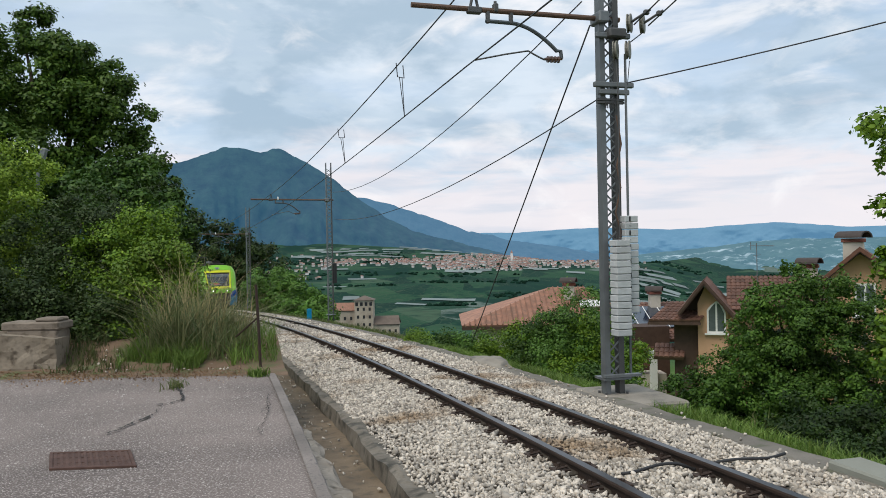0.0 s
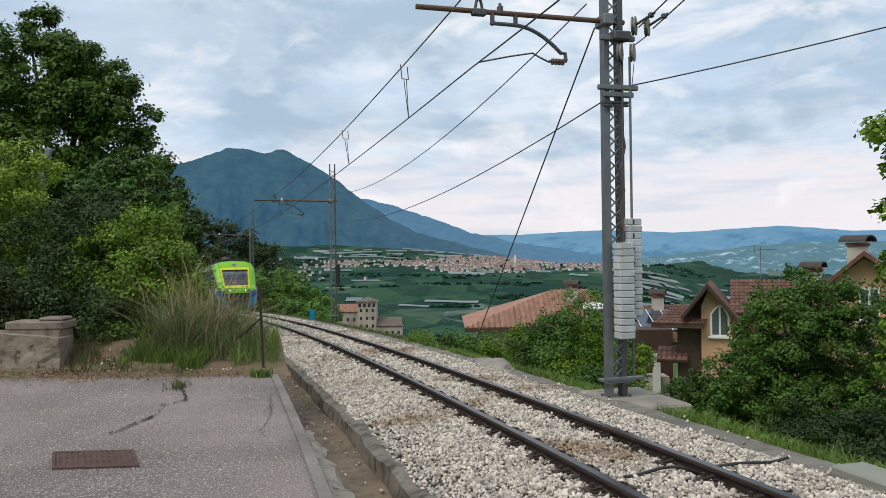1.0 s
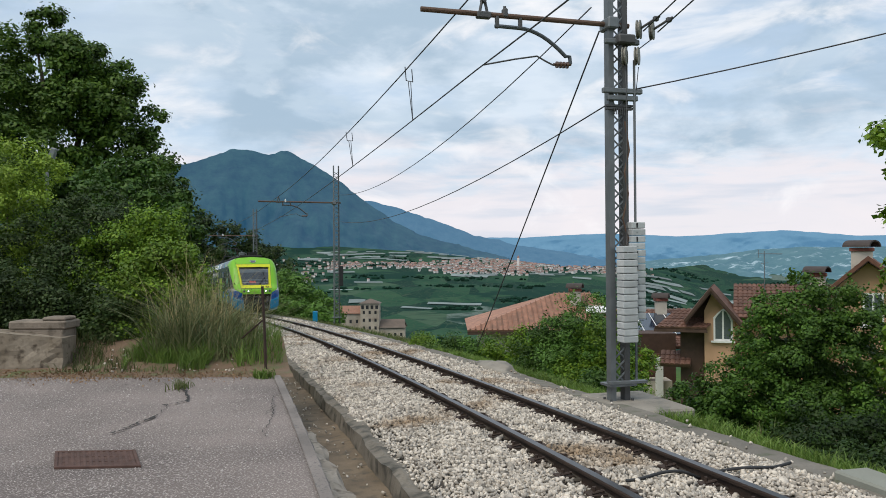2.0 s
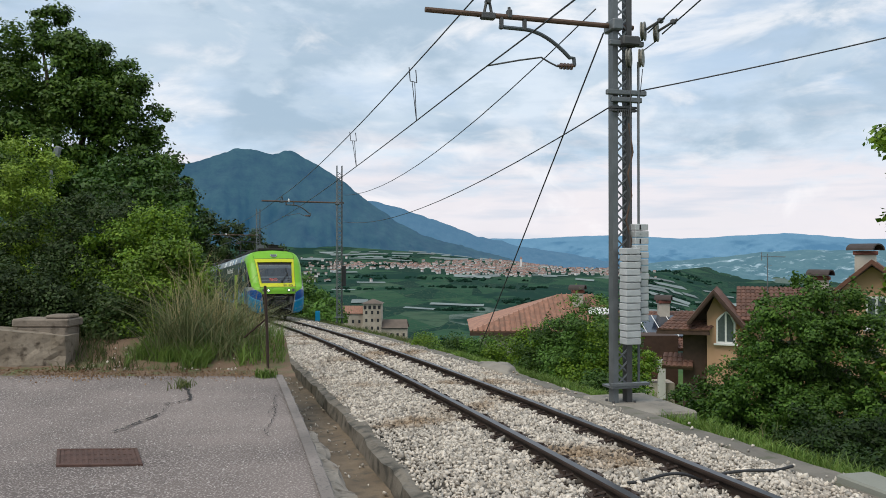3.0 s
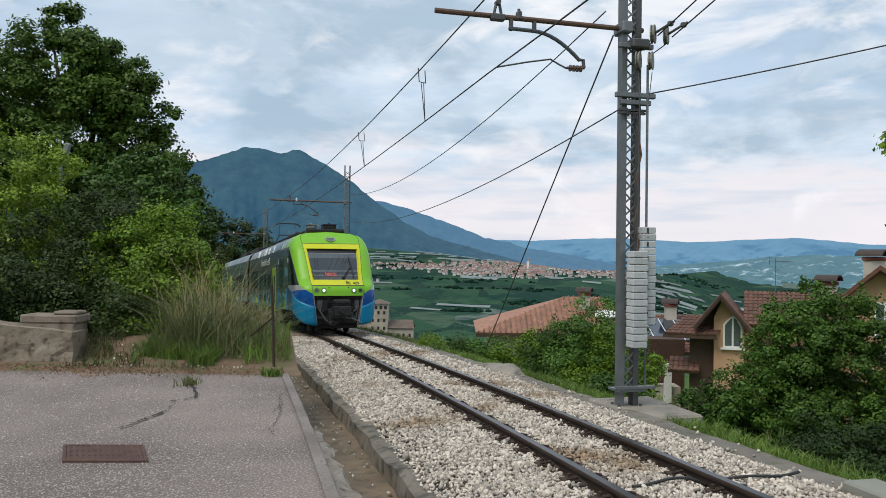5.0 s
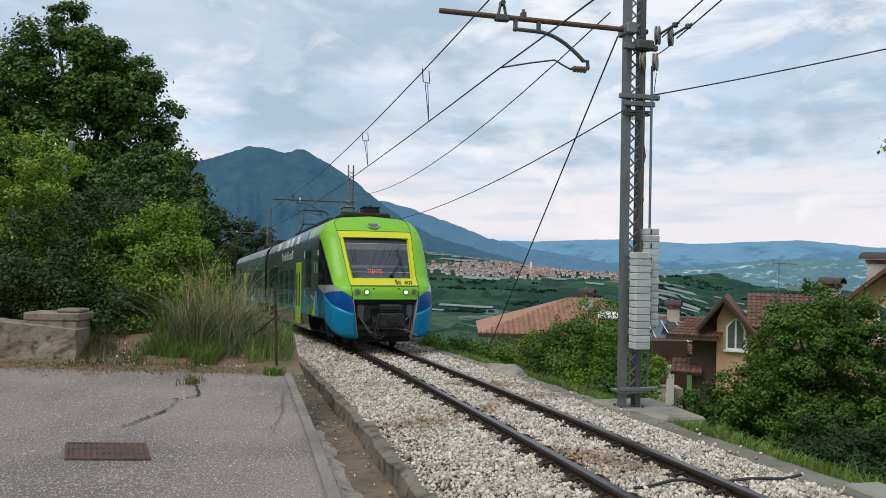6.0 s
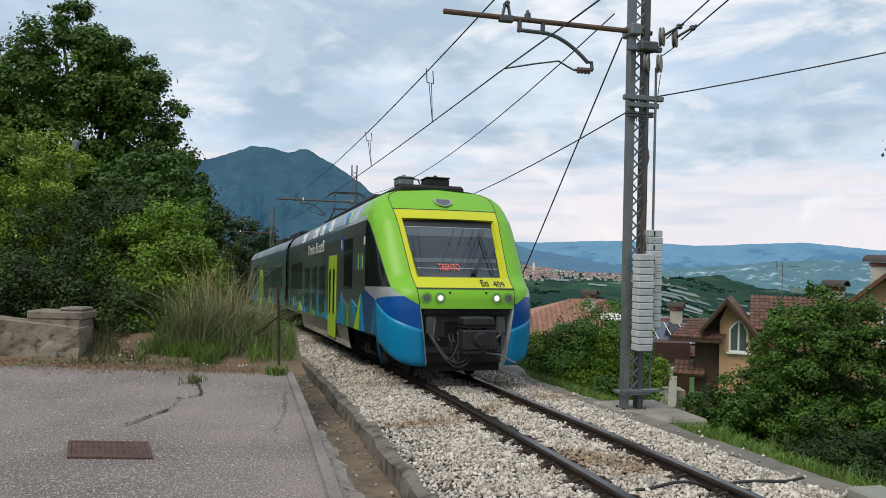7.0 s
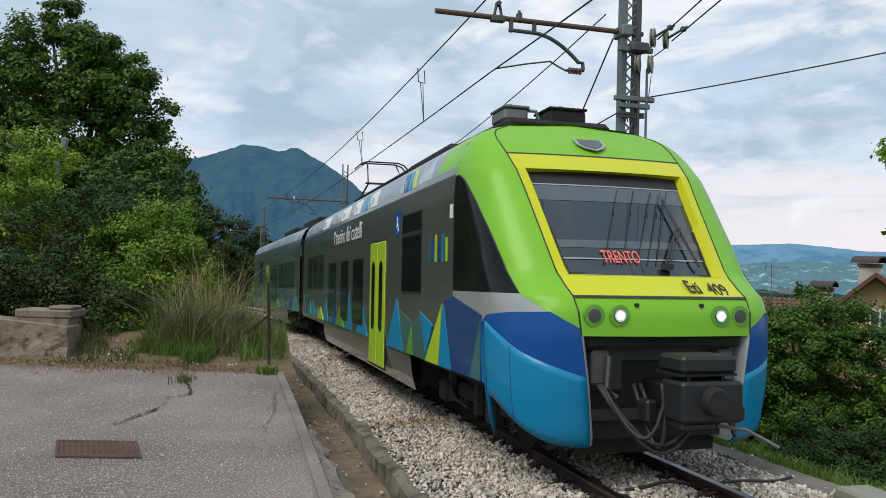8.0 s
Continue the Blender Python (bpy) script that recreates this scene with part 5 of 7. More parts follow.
def make_plants():
    # wooded bank left of the line
    plant("broadleaf_tree", "tall dark green broadleaf tree on the bank", "tree", (-12.6, 26.0, gz(-12.6, 26)),
          [(-12.9, 25, 7.3, 1.70), (-15.0, 26, 6.6, 1.8), (-11.2, 25, 6.5, 1.45), (-10.3, 25, 5.9, 1.15), (-10.4, 25, 4.3, 1.45), (-13.0, 24.5, 5.0, 2.3), (-16.5, 26, 5.2, 2.6), (-11.2, 24.5, 3.0, 1.8), (-13.4, 25, 3.2, 1.9), (-15.6, 25.5, 3.2, 2.0), (-12.6, 25, 8.55, 0.75), (-13.2, 25, 8.5, 0.6), (-11.7, 25, 7.5, 1.0), (-10.5, 25, 6.5, 0.9)],
          0.13, 2300, 66, 0.20, "leaf_crown", 11, 0.32)
    plant("broadleaf_tree", "dark green tree beside the track", "tree", (-11.2, 31.0, gz(-11.2, 31)),
          [(-11.2, 30, 3.3, 1.3), (-11.6, 30.5, 1.9, 1.5), (-12.8, 31, 2.4, 1.9), (-10.9, 30, 4.3, 0.7), (-11.6, 30.5, 0.6, 1.3)],
          0.18, 420, 42, 0.22, "leaf_mid", 12, 0.2, shoots=20)
    plant("broadleaf_tree", "round dark green tree beside the track", "tree", (-12.8, 38.0, gz(-12.8, 38)),
          [(-14.0, 38, 1.6, 1.6), (-14.2, 38.5, 0.3, 1.3), (-15.0, 39, 2.0, 1.9), (-15.2, 37, 0.3, 1.8)],
          0.2, 330, 40, 0.24, "leaf_dark", 13, 0.2)
    for i, (x, y, z, r) in enumerate(((-23.5, 88, 1.2, 3.2), (-20.5, 90, 0.0, 2.6), (-26.5, 86, 2.6, 3.4), (-30, 84, 3.5, 3.6))):
        plant("broadleaf_tree", "dark green tree beyond the curve", "tree", (x, y, gz(x, y)),
              [(x, y, z, r), (x + r * 0.5, y, z - r * 0.8, r * 0.9), (x - r * 0.4, y, z + r * 0.5, r * 0.7), (x, y, z - 1.4 * r, r)], 0.36, 260, 38, 0.45, "leaf_dark", 20 + i, 0.25, "trees beyond the curve", limbs=3)
    # light green bushes right of the line beyond the second mast
    for i, (x, y, z, r) in enumerate(((-13.4, 62, -1.2, 1.5), (-11.6, 61, -1.5, 1.5), (-10.2, 58, -1.9, 1.25), (-8.6, 55, -2.4, 0.9), (-14.5, 66, -1.0, 1.6))):
        plant("bush", "bright green rounded bush beside the far track", "bush", (x, y, gz(x, y)),
              [(x, y, z, r), (x + r * 0.6, y, z - r * 0.6, r * 0.8), (x - r * 0.6, y, z - r * 0.5, r * 0.8), (x, y - 0.5, z - r, r)], 0.22, 170, 40, 0.28, "leaf_far", 30 + i, 0.1, "bushes beside the far track", limbs=2)
    # thicket behind the yard; dark leaves low down stand in for its shade
    hedge = (((-8.4, 15.2, gz(-8.4, 15.2)), [(-8.3, 15, 2.9, 0.95), (-8.6, 15, 1.9, 1.2), (-8.0, 14.8, 1.1, 1.1)], "leaf_lime", "light green leafy tree behind the yard"),
             ((-6.9, 14.6, gz(-6.9, 14.6)), [(-6.9, 14.4, 1.5, 1.1), (-7.2, 14.2, 0.7, 1.1), (-6.3, 14.2, 0.9, 0.9), (-6.6, 14.8, 2.1, 0.75)], "leaf_dark", "dense green shrub behind the low wall, darkened as shade"),
             ((-5.6, 14.2, gz(-5.6, 14.2)), [(-5.6, 14.0, 1.3, 0.95), (-5.4, 13.8, 0.7, 0.85), (-6.0, 13.6, 0.5, 0.85), (-5.3, 14.2, 1.9, 0.55)], "leaf_light", "light green shrub with long shoots"),
             ((-4.7, 13.4, gz(-4.7, 13.4)), [(-4.8, 13.2, 0.95, 0.70), (-4.55, 13.2, 0.45, 0.66), (-5.0, 13.0, 0.35, 0.65), (-4.6, 13.3, 1.45, 0.38)], "leaf_light", "green shrub with pinnate leaves beside the yard"),
             ((-6.3, 12.9, gz(-6.3, 12.9)), [(-6.3, 12.9, 0.75, 0.7), (-5.7, 12.7, 0.55, 0.65), (-6.9, 12.8, 0.7, 0.75), (-5.2, 12.6, 0.45, 0.55), (-4.65, 12.75, 0.42, 0.52), (-4.1, 12.9, 0.36, 0.45), (-7.7, 12.9, 0.7, 0.75)], "leaf_dark", "low green shrub behind the wall, darkened as thicket shade"),
             ((-7.2, 19.0, gz(-7.2, 19)), [(-7.6, 19, 2.6, 1.2), (-7.25, 19, 1.7, 1.2), (-8.6, 19, 2.4, 1.4), (-7.7, 20, 0.9, 1.2), (-7.1, 19.2, 3.0, 0.8)], "leaf_mid", "tall green shrub on the bank"),
             ((-7.4, 24.0, gz(-7.4, 24)), [(-9.0, 24, 2.6, 1.3), (-9.0, 24, 1.3, 1.2), (-9.5, 24, 3.2, 1.1), (-9.0, 24.5, 0.4, 1.0)], "leaf_dark", "dark green shrub beside the track"))
    for i, (base, blobs, mt, label) in enumerate(hedge):
        far = base[1] > 17
        plant("shrub", label, "shrub", base, blobs, 0.115 if far else 0.060, 330 if far else 580, 62, 0.17 if far else 0.13, mt, 40 + i, 0.06, "thicket behind the yard", limbs=4, shoots=34)
    # right-hand bank
    plant("fruit_tree", "large dark green leafy tree below the kerb", "tree", (5.3, 12.2, gz(5.3, 12.2)),
          [(5.25, 12, -0.05, 0.85), (6.1, 12, -0.35, 1.05), (4.5, 12, -0.85, 0.75), (5.2, 11.6, -1.0, 0.95), (6.6, 12.2, -1.0, 1.1), (5.0, 12.1, 0.60, 0.42), (5.75, 12.1, 0.72, 0.42), (5.35, 12.1, 0.95, 0.28), (6.3, 12.1, 0.55, 0.45), (5.55, 9.2, -0.85, 0.45), (4.0, 12.4, -1.3, 0.6), (6.0, 11.3, -1.5, 0.85), (3.75, 12.3, -0.75, 0.35), (5.6, 10.5, -1.45, 0.65), (4.7, 11.2, -1.6, 0.6), (6.4, 10.2, -1.2, 0.85), (5.1, 10.9, -1.8, 0.5), (4.35, 12, -0.40, 0.5), (4.85, 12, 0.1, 0.5), (3.9, 12.2, -1.0, 0.5), (5.9, 9.6, -1.1, 0.6), (5.2, 10.0, -1.35, 0.5)],
          0.056, 3000, 64, 0.085, "leaf_orchard", 60, 0.10, shoots=120, limbs=8)
    # low front of the same tree, its shade put into darker leaves
    plant("shrub", "low front of the tree below the kerb, leaves darkened as shade", "shrub", (4.9, 9.4, gz(4.9, 9.4)),
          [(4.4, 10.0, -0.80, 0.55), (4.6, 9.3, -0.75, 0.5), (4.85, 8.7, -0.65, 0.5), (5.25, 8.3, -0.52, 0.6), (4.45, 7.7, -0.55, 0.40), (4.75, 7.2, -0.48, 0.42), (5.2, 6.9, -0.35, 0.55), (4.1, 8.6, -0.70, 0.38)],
          0.048, 800, 60, 0.085, "leaf_shade", 62, 0.05, shoots=14, limbs=4)
    plant("fruit_tree", "slender green tree with sparse hanging branches", "tree", (6.9, 10.6, gz(6.9, 10.6)),
          [(5.75, 10.2, 3.05, 0.26), (6.1, 10.2, 2.9, 0.4), (5.85, 10.2, 1.9, 0.28), (6.1, 10.2, 1.35, 0.40), (6.9, 10.4, 2.6, 0.85), (6.5, 10.3, 1.2, 0.5), (6.0, 10.2, 0.75, 0.35), (5.95, 10.2, 0.2, 0.35)],
          0.10, 190, 34, 0.11, "leaf_light", 61, 0.09, limbs=8)
    for i, (x, y, z, r) in enumerate(((3.0, 18, -0.15, 0.85), (2.3, 17.6, -0.5, 0.75), (1.5, 18.6, -0.8, 0.62), (0.8, 19.5, -1.05, 0.58), (0.1, 20.5, -1.1, 0.55), (3.1, 16, -0.5, 0.7), (2.75, 16.6, -0.35, 0.7), (2.9, 14.6, -1.15, 0.6), (-0.7, 22.0, -1.2, 0.5), (2.2, 15.6, -1.35, 0.55), (3.65, 19.5, -0.5, 0.85))):
        plant("shrub", "green shrub on the bank beside the track", "shrub", (x, y, min(gz(x, y), z - r * 0.6)),
              [(x, y, z, r), (x + r * 0.6, y + 0.1, z - r * 0.5, r * 0.75), (x - r * 0.6, y, z - r * 0.6, r * 0.75), (x, y - 0.3, z - r * 0.9, r * 0.8)], 0.060, 280, 62, 0.12, ("leaf_far", "leaf_mid", "leaf_light")[i % 3], 70 + i, 0.05, "shrubs on the bank", limbs=3, shoots=10)


def blades(name, label, spots, height, width, material, seed, lean=0.35, category="grass", fall=None):
    """Grass: bent tapering blades at the given places (x, y, z)."""
    rng = np.random.default_rng(seed)
    p = np.asarray(spots)
    n = len(p)
    a = rng.uniform(0, math.tau, n)
    h = height * rng.uniform(0.45, 1.25, n)
    if fall:
        h = h * np.interp(p[:, 0], *fall) * (1 + 0.35 * fbm(p[:, 0] * 2.5, p[:, 1] * 2.5, 2, 3.0))
    side = np.stack([np.cos(a), np.sin(a), 0 * a], 1) * (width * rng.uniform(0.6, 1.3, n))[:, None]
    b = rng.uniform(0, math.tau, n)
    bend = np.stack([np.cos(b), np.sin(b), 0 * b], 1) * (h * rng.uniform(0.05, lean * 2, n))[:, None]
    up = np.array([0, 0, 1.0])
    mid = p + bend * 0.3 + up * (h * 0.6)[:, None]
    tip = p + bend + up * h[:, None]
    v = np.stack([p - side, p + side, mid + side * 0.7, mid - side * 0.7, tip], 1).reshape(-1, 3)
    i = np.arange(n) * 5
    f = [t for k in i.tolist() for t in ((k, k + 1, k + 2, k + 3), (k + 3, k + 2, k + 4))]
    ob = mesh_ob(name, v.tolist(), f, material)
    return tagged(ob, label, category, kind="stuff")


def scatter(n, x0, x1, y0, y1, rng, keep=None):
    x, y = rng.uniform(x0, x1, n), rng.uniform(y0, y1, n)
    ok = np.ones(n, bool) if keep is None else keep(x, y)
    x, y = x[ok], y[ok]
    return np.stack([x, y, np.maximum(ground_z(x, y), soil_z(y)) - 0.01], 1)


def soil_z(y):
    """Height of the soil bank behind the yard."""
    t = (np.asarray(y, float) - 10.42) / 1.9
    return np.where(t > 1, -9.0, 0.016 + 0.315 * step01(t, 0.25, 1.0))


def along(n, s0, s1, l0, l1, rng, clump=0.0):
    s, l = rng.uniform(s0, s1, n), rng.uniform(l0, l1, n)
    on_slab = (s > 0.7) & (s < 2.5) & (l > 1.4) & (l < 2.65)
    s, l = s[~on_slab], l[~on_slab]
    if clump:
        ok = fbm(s * 1.3, l * 1.3, 3, 5.0) > clump - 0.3
        s, l = s[ok], l[ok]
    lx, ly, a = (np.interp(s, LINE[0], LINE[i]) for i in (1, 2, 4))
    x, y = lx + l * np.cos(a), ly + l * np.sin(a)
    return np.stack([x, y, ground_z(x, y) - 0.01], 1)


def make_grass():
    rng = np.random.default_rng(9)

    def off_line(x, y):
        return line_coords(x, y)[1] < -2.95
    blades("tall_grass", "tall dry seeding grass and weeds beside the track", scatter(1500, -4.4, -2.2, 11.6, 14.5, rng, off_line), 1.3, 0.0036, "grass_dry", 91, 0.45, fall=([-4.4, -3.8, -3.2, -2.7, -2.3], [1.0, 1.0, 0.68, 0.40, 0.25]))
    blades("tall_grass", "tall green and straw grass beside the track", scatter(5200, -4.3, -2.3, 11.3, 15.5, rng, off_line), 0.85, 0.007, "grass_weed", 92, 1.0, fall=([-4.4, -3.8, -3.2, -2.7, -2.3], [1.0, 0.95, 0.62, 0.38, 0.25]))
    blades("grass", "bright green grass tuft behind the yard", scatter(4200, -4.55, -3.4, 10.98, 11.8, rng, lambda x, y: off_line(x, y) & (fbm(x * 1.2, y * 2.0, 3, 7.0) > -0.12)), 0.22, 0.006, "grass", 93, 0.5)
    beside_ditch = along(2600, 3.1, 9, -3.3, -2.62, rng)
    beside_ditch[:, 2] = np.maximum(beside_ditch[:, 2], soil_z(beside_ditch[:, 1]) - 0.01)
    blades("grass", "grass beside the ditch", beside_ditch, 0.28, 0.006, "grass", 94, 0.6)
    blades("grass", "sparse grass along the thicket", scatter(3500, -8.5, -4.4, 11.2, 12.8, rng, lambda x, y: fbm(x * 1.5, y * 1.5, 3, 1.0) > 0.0), 0.22, 0.006, "grass_mix", 95, 0.6)
    blades("grass", "thin weeds on the soil beside the low wall", scatter(700, -5.4, -3.4, 10.75, 11.7, rng, lambda x, y: fbm(x * 2.5, y * 2.5, 3, 2.0) > -0.05), 0.14, 0.006, "grass_mix", 99, 0.8)
    blades("grass", "lush grass strip outside the kerb", along(13000, -8, 14, 1.80, 2.3, rng), 0.14, 0.006, "grass", 96, 0.6)
    blades("grass", "rough grass on the bank below the track", along(9000, -6, 30, 3.2, 6.5, rng, 0.35), 0.34, 0.009, "grass_mix", 97, 0.6)
    blades("grass", "weeds along the far kerb", along(3500, 12, 45, 1.8, 3.2, rng), 0.17, 0.010, "grass_mix", 98, 0.6)


M["leaf_crown"] = leaf_mat("leaf_crown", (0.0308, 0.0770, 0.0099), (0.0902, 0.1540, 0.0176))
M["leaf_orchard"] = leaf_mat("leaf_orchard", (0.030, 0.078, 0.010), (0.085, 0.165, 0.020))
M["grass_weed"] = leaf_mat("weedy_grass", (0.07, 0.115, 0.035), (0.20, 0.20, 0.095))
M["leaf_shade"] = leaf_mat("leaf_shade_green", (0.0128, 0.0320, 0.0058), (0.0307, 0.0608, 0.0090))
M["leaf_lime"] = leaf_mat("leaf_lime", (0.1105, 0.1955, 0.0170), (0.2295, 0.3230, 0.0340))
M["grass_mix"] = leaf_mat("grass_mixed", (0.0600, 0.1040, 0.0240), (0.1520, 0.1440, 0.0600))
make_plants()
make_grass()


# ---- yard and trackside, near by ----
def unit_stones(rng, kinds=10):
    """Angular broken stones: hulls of a few random points."""
    out = []
    for _ in range(kinds):
        bm = bmesh.new()
        p = rng.normal(size=(9, 3))
        p = p / np.linalg.norm(p, axis=1, keepdims=True) * 0.5 * np.array([1.25, 0.95, 0.75])
        for q in p:
            bm.verts.new(q)
        r = bmesh.ops.convex_hull(bm, input=bm.verts)
        bmesh.ops.delete(bm, geom=[v for v in bm.verts if not v.link_faces], context="VERTS")
        bmesh.ops.triangulate(bm, faces=bm.faces)
        bmesh.ops.recalc_face_normals(bm, faces=bm.faces)
        bm.verts.index_update()
        out.append((np.array([x.co[:] for x in bm.verts]), np.array([[q.index for q in f.verts] for f in bm.faces])))
        bm.free()
    return out


def stone_field(name, label, pos, size, material, seed, parent=None):
    """Many separate broken stones in one mesh."""
    rng = np.random.default_rng(seed)
    kinds = unit_stones(rng)
    n = len(pos)
    V, F, k = [], [], 0
    q = rng.normal(size=(n, 4))
    q /= np.linalg.norm(q, axis=1, keepdims=True)
    w, x, y, z = q.T
    R = np.stack([np.stack([1 - 2 * (y * y + z * z), 2 * (x * y - z * w), 2 * (x * z + y * w)], 1),
                  np.stack([2 * (x * y + z * w), 1 - 2 * (x * x + z * z), 2 * (y * z - x * w)], 1),
                  np.stack([2 * (x * z - y * w), 2 * (y * z + x * w), 1 - 2 * (x * x + y * y)], 1)], 1)
    sz = np.asarray(size) * rng.lognormal(0, 0.28, n)
    for i in range(n):
        v, f = kinds[i % len(kinds)]
        V.append((v * sz[i]) @ R[i].T + pos[i])
        F.append(f + k)
        k += len(v)
    V, F = np.concatenate(V), np.concatenate(F)
    me = bpy.data.meshes.new(name)
    me.vertices.add(len(V))
    me.vertices.foreach_set("co", V.ravel())
    me.loops.add(F.size)
    me.loops.foreach_set("vertex_index", F.ravel())
    me.polygons.add(len(F))
    me.polygons.foreach_set("loop_start", np.arange(0, F.size, 3))
    me.polygons.foreach_set("loop_total", np.full(len(F), 3))
    me.update()
    me.validate()
    me.materials.append(M[material])
    return tagged(new(name, me), label, "stones", kind="stuff")


def bed_height(l):
    return np.interp(l, [-2.05, -1.9, -1.3, -0.9, -0.6, -0.4, 0, 0.4, 0.6, 0.9, 1.2, 1.45], [-0.15, -0.135, -0.09, -0.08, -0.105, -0.105, -0.075, -0.105, -0.105, -0.08, -0.075, -0.115])


def line_points(s, l, up):
    lx, ly, lz, a = (np.interp(s, LINE[0], LINE[i]) for i in (1, 2, 3, 4))
    return np.stack([lx + l * np.cos(a), ly + l * np.sin(a), lz + up], 1)


def make_ballast():
    rng = np.random.default_rng(31)

    def field(n, s0, s1, size, seed, name, label):
        s, l = rng.uniform(s0, s1, n), rng.uniform(-1.86, 1.43, n)
        rail_gap = np.minimum(np.abs(l - 0.5), np.abs(l + 0.5))
        on_tie = (np.abs(((s + 100.2) % 0.62) - 0.31) > 0.19) & (np.abs(l) < 0.88) & (rail_gap < 0.26)
        ok = (rail_gap > 0.075) & ~(on_tie & (rng.random(n) < 0.22))
        # thin, dusty patch beside the ditch
        ok &= ~((l < -1.35) & (s > -6) & (s < 1.5) & (rng.random(n) < 0.55 * step01(-l, 1.3, 1.7)))
        s, l = s[ok], l[ok]
        p = line_points(s, l, bed_height(l) + rng.normal(-0.004, 0.012, len(s)))
        stone_field(name, label, p, size, "stone", seed)
    field(80000, -7.0, 6, 0.043, 1, "ballast", "pale grey crushed stone ballast, loose, between the rails")
    field(26000, 6, 22, 0.06, 2, "ballast", "pale grey crushed stone ballast farther along")
    field(10000, 22, 60, 0.085, 3, "ballast", "pale ballast in the far curve")
    field(12000, -14.0, -6.9, 0.085, 8, "ballast", "pale crushed stone ballast along the near line")
    # stray stones in the ditch and on the kerbs
    s, l = rng.uniform(-7, 8, 170), rng.uniform(-2.5, -2.05, 170)
    stone_field("stray_stones", "stray stones on the muddy ditch floor", line_points(s, l, -0.29 + 0 * s), 0.035, "stone", 4)
    s, l = rng.uniform(-4, 14, 120), rng.normal(1.55, 0.12, 120)
    stone_field("stray_stones", "stray stones on the kerb", line_points(s, l, -0.075 + 0 * s), 0.04, "stone", 5)
    # exposed aggregate of the worn asphalt
    n = 24000
    y = rng.uniform(3.9, 10.3, n)
    x = -0.9 - rng.random(n) ** 0.9 * 6.2 - 0.29 * (y - 5.0)
    ok = (np.abs(x + 2.77) > 0.36) | (np.abs(y - 6.22) > 0.26)
    x, y = x[ok], y[ok]
    stone_field("asphalt_grit", "pale stone chips worn free in the asphalt", np.stack([x, y, 0.012 * fbm(x * 0.4, y * 0.4, 2) - 0.001], 1), 0.012, "grit", 7)
    x, y = rng.uniform(-5.2, -2.9, 60), rng.uniform(10.8, 11.7, 60)
    stone_field("stray_stones", "pale stones in the soil behind the yard", np.stack([x, y, 0.03 + 0.28 * step01(y, 11.1, 12.0)], 1), 0.036, "stone", 6)


def make_sleepers():
    me = bpy.data.meshes.new("sleeper")
    bm = box((0, 0, -0.07), (1.75, 0.22, 0.14), bevel=0.012)
    bm.to_mesh(me), bm.free()
    me.materials.append(M["sleeper"])
    clip = bpy.data.meshes.new("clip")
    bm = bmesh.new()
    add_box(bm, (0, 0, 0.012), (0.15, 0.13, 0.02), bevel=0.004)
    add_tube(bm, [(0.0, 0.03, 0.02), (0.0, 0.03, 0.06)], 0.016, 6)
    add_tube(bm, [(-0.05, -0.04, 0.03), (0.05, -0.04, 0.045), (0.06, 0.02, 0.03)], 0.011, 5)
    bm.to_mesh(clip), bm.free()
    clip.materials.append(M["rail"])
    n = 0
    s = -13.78
    while s < 34:
        x, y, z, a = rail_at(s)
        ob = new("sleeper", me)
        ob.matrix_basis = Matrix.Translation((x, y, z - 0.085)) @ Matrix.Rotation(a, 4, "Z")
        tagged(ob, "dark weathered timber sleeper half buried in ballast", "sleeper", "sleepers of the track")
        if s < 14:
            for lx, fl in ((-0.63, 0), (-0.37, 1), (0.37, 0), (0.63, 1)):
                c = new("clip", clip)
                c.parent = ob
                c.matrix_basis = Matrix.Translation((lx, 0, -0.002)) @ Matrix.Rotation(math.pi * fl, 4, "Z")
        s += 0.62
    # cable crossing under the rails
    pts = [beside(-2.35 + 0.05 * math.sin(l * 5), l, -0.045 - 0.05 * math.exp(-((abs(l) - 0.5) / 0.1) ** 2) + 0.012 * math.sin(l * 9)) for l in np.linspace(-0.25, 1.4, 24)]
    c = part("cable", tube([p - pts[0] for p in pts], 0.014, 7), "rubber", None, smooth=True)
    c.location = pts[0]
    tagged(c, "black cable crossing the ballast under the rail", "cable")


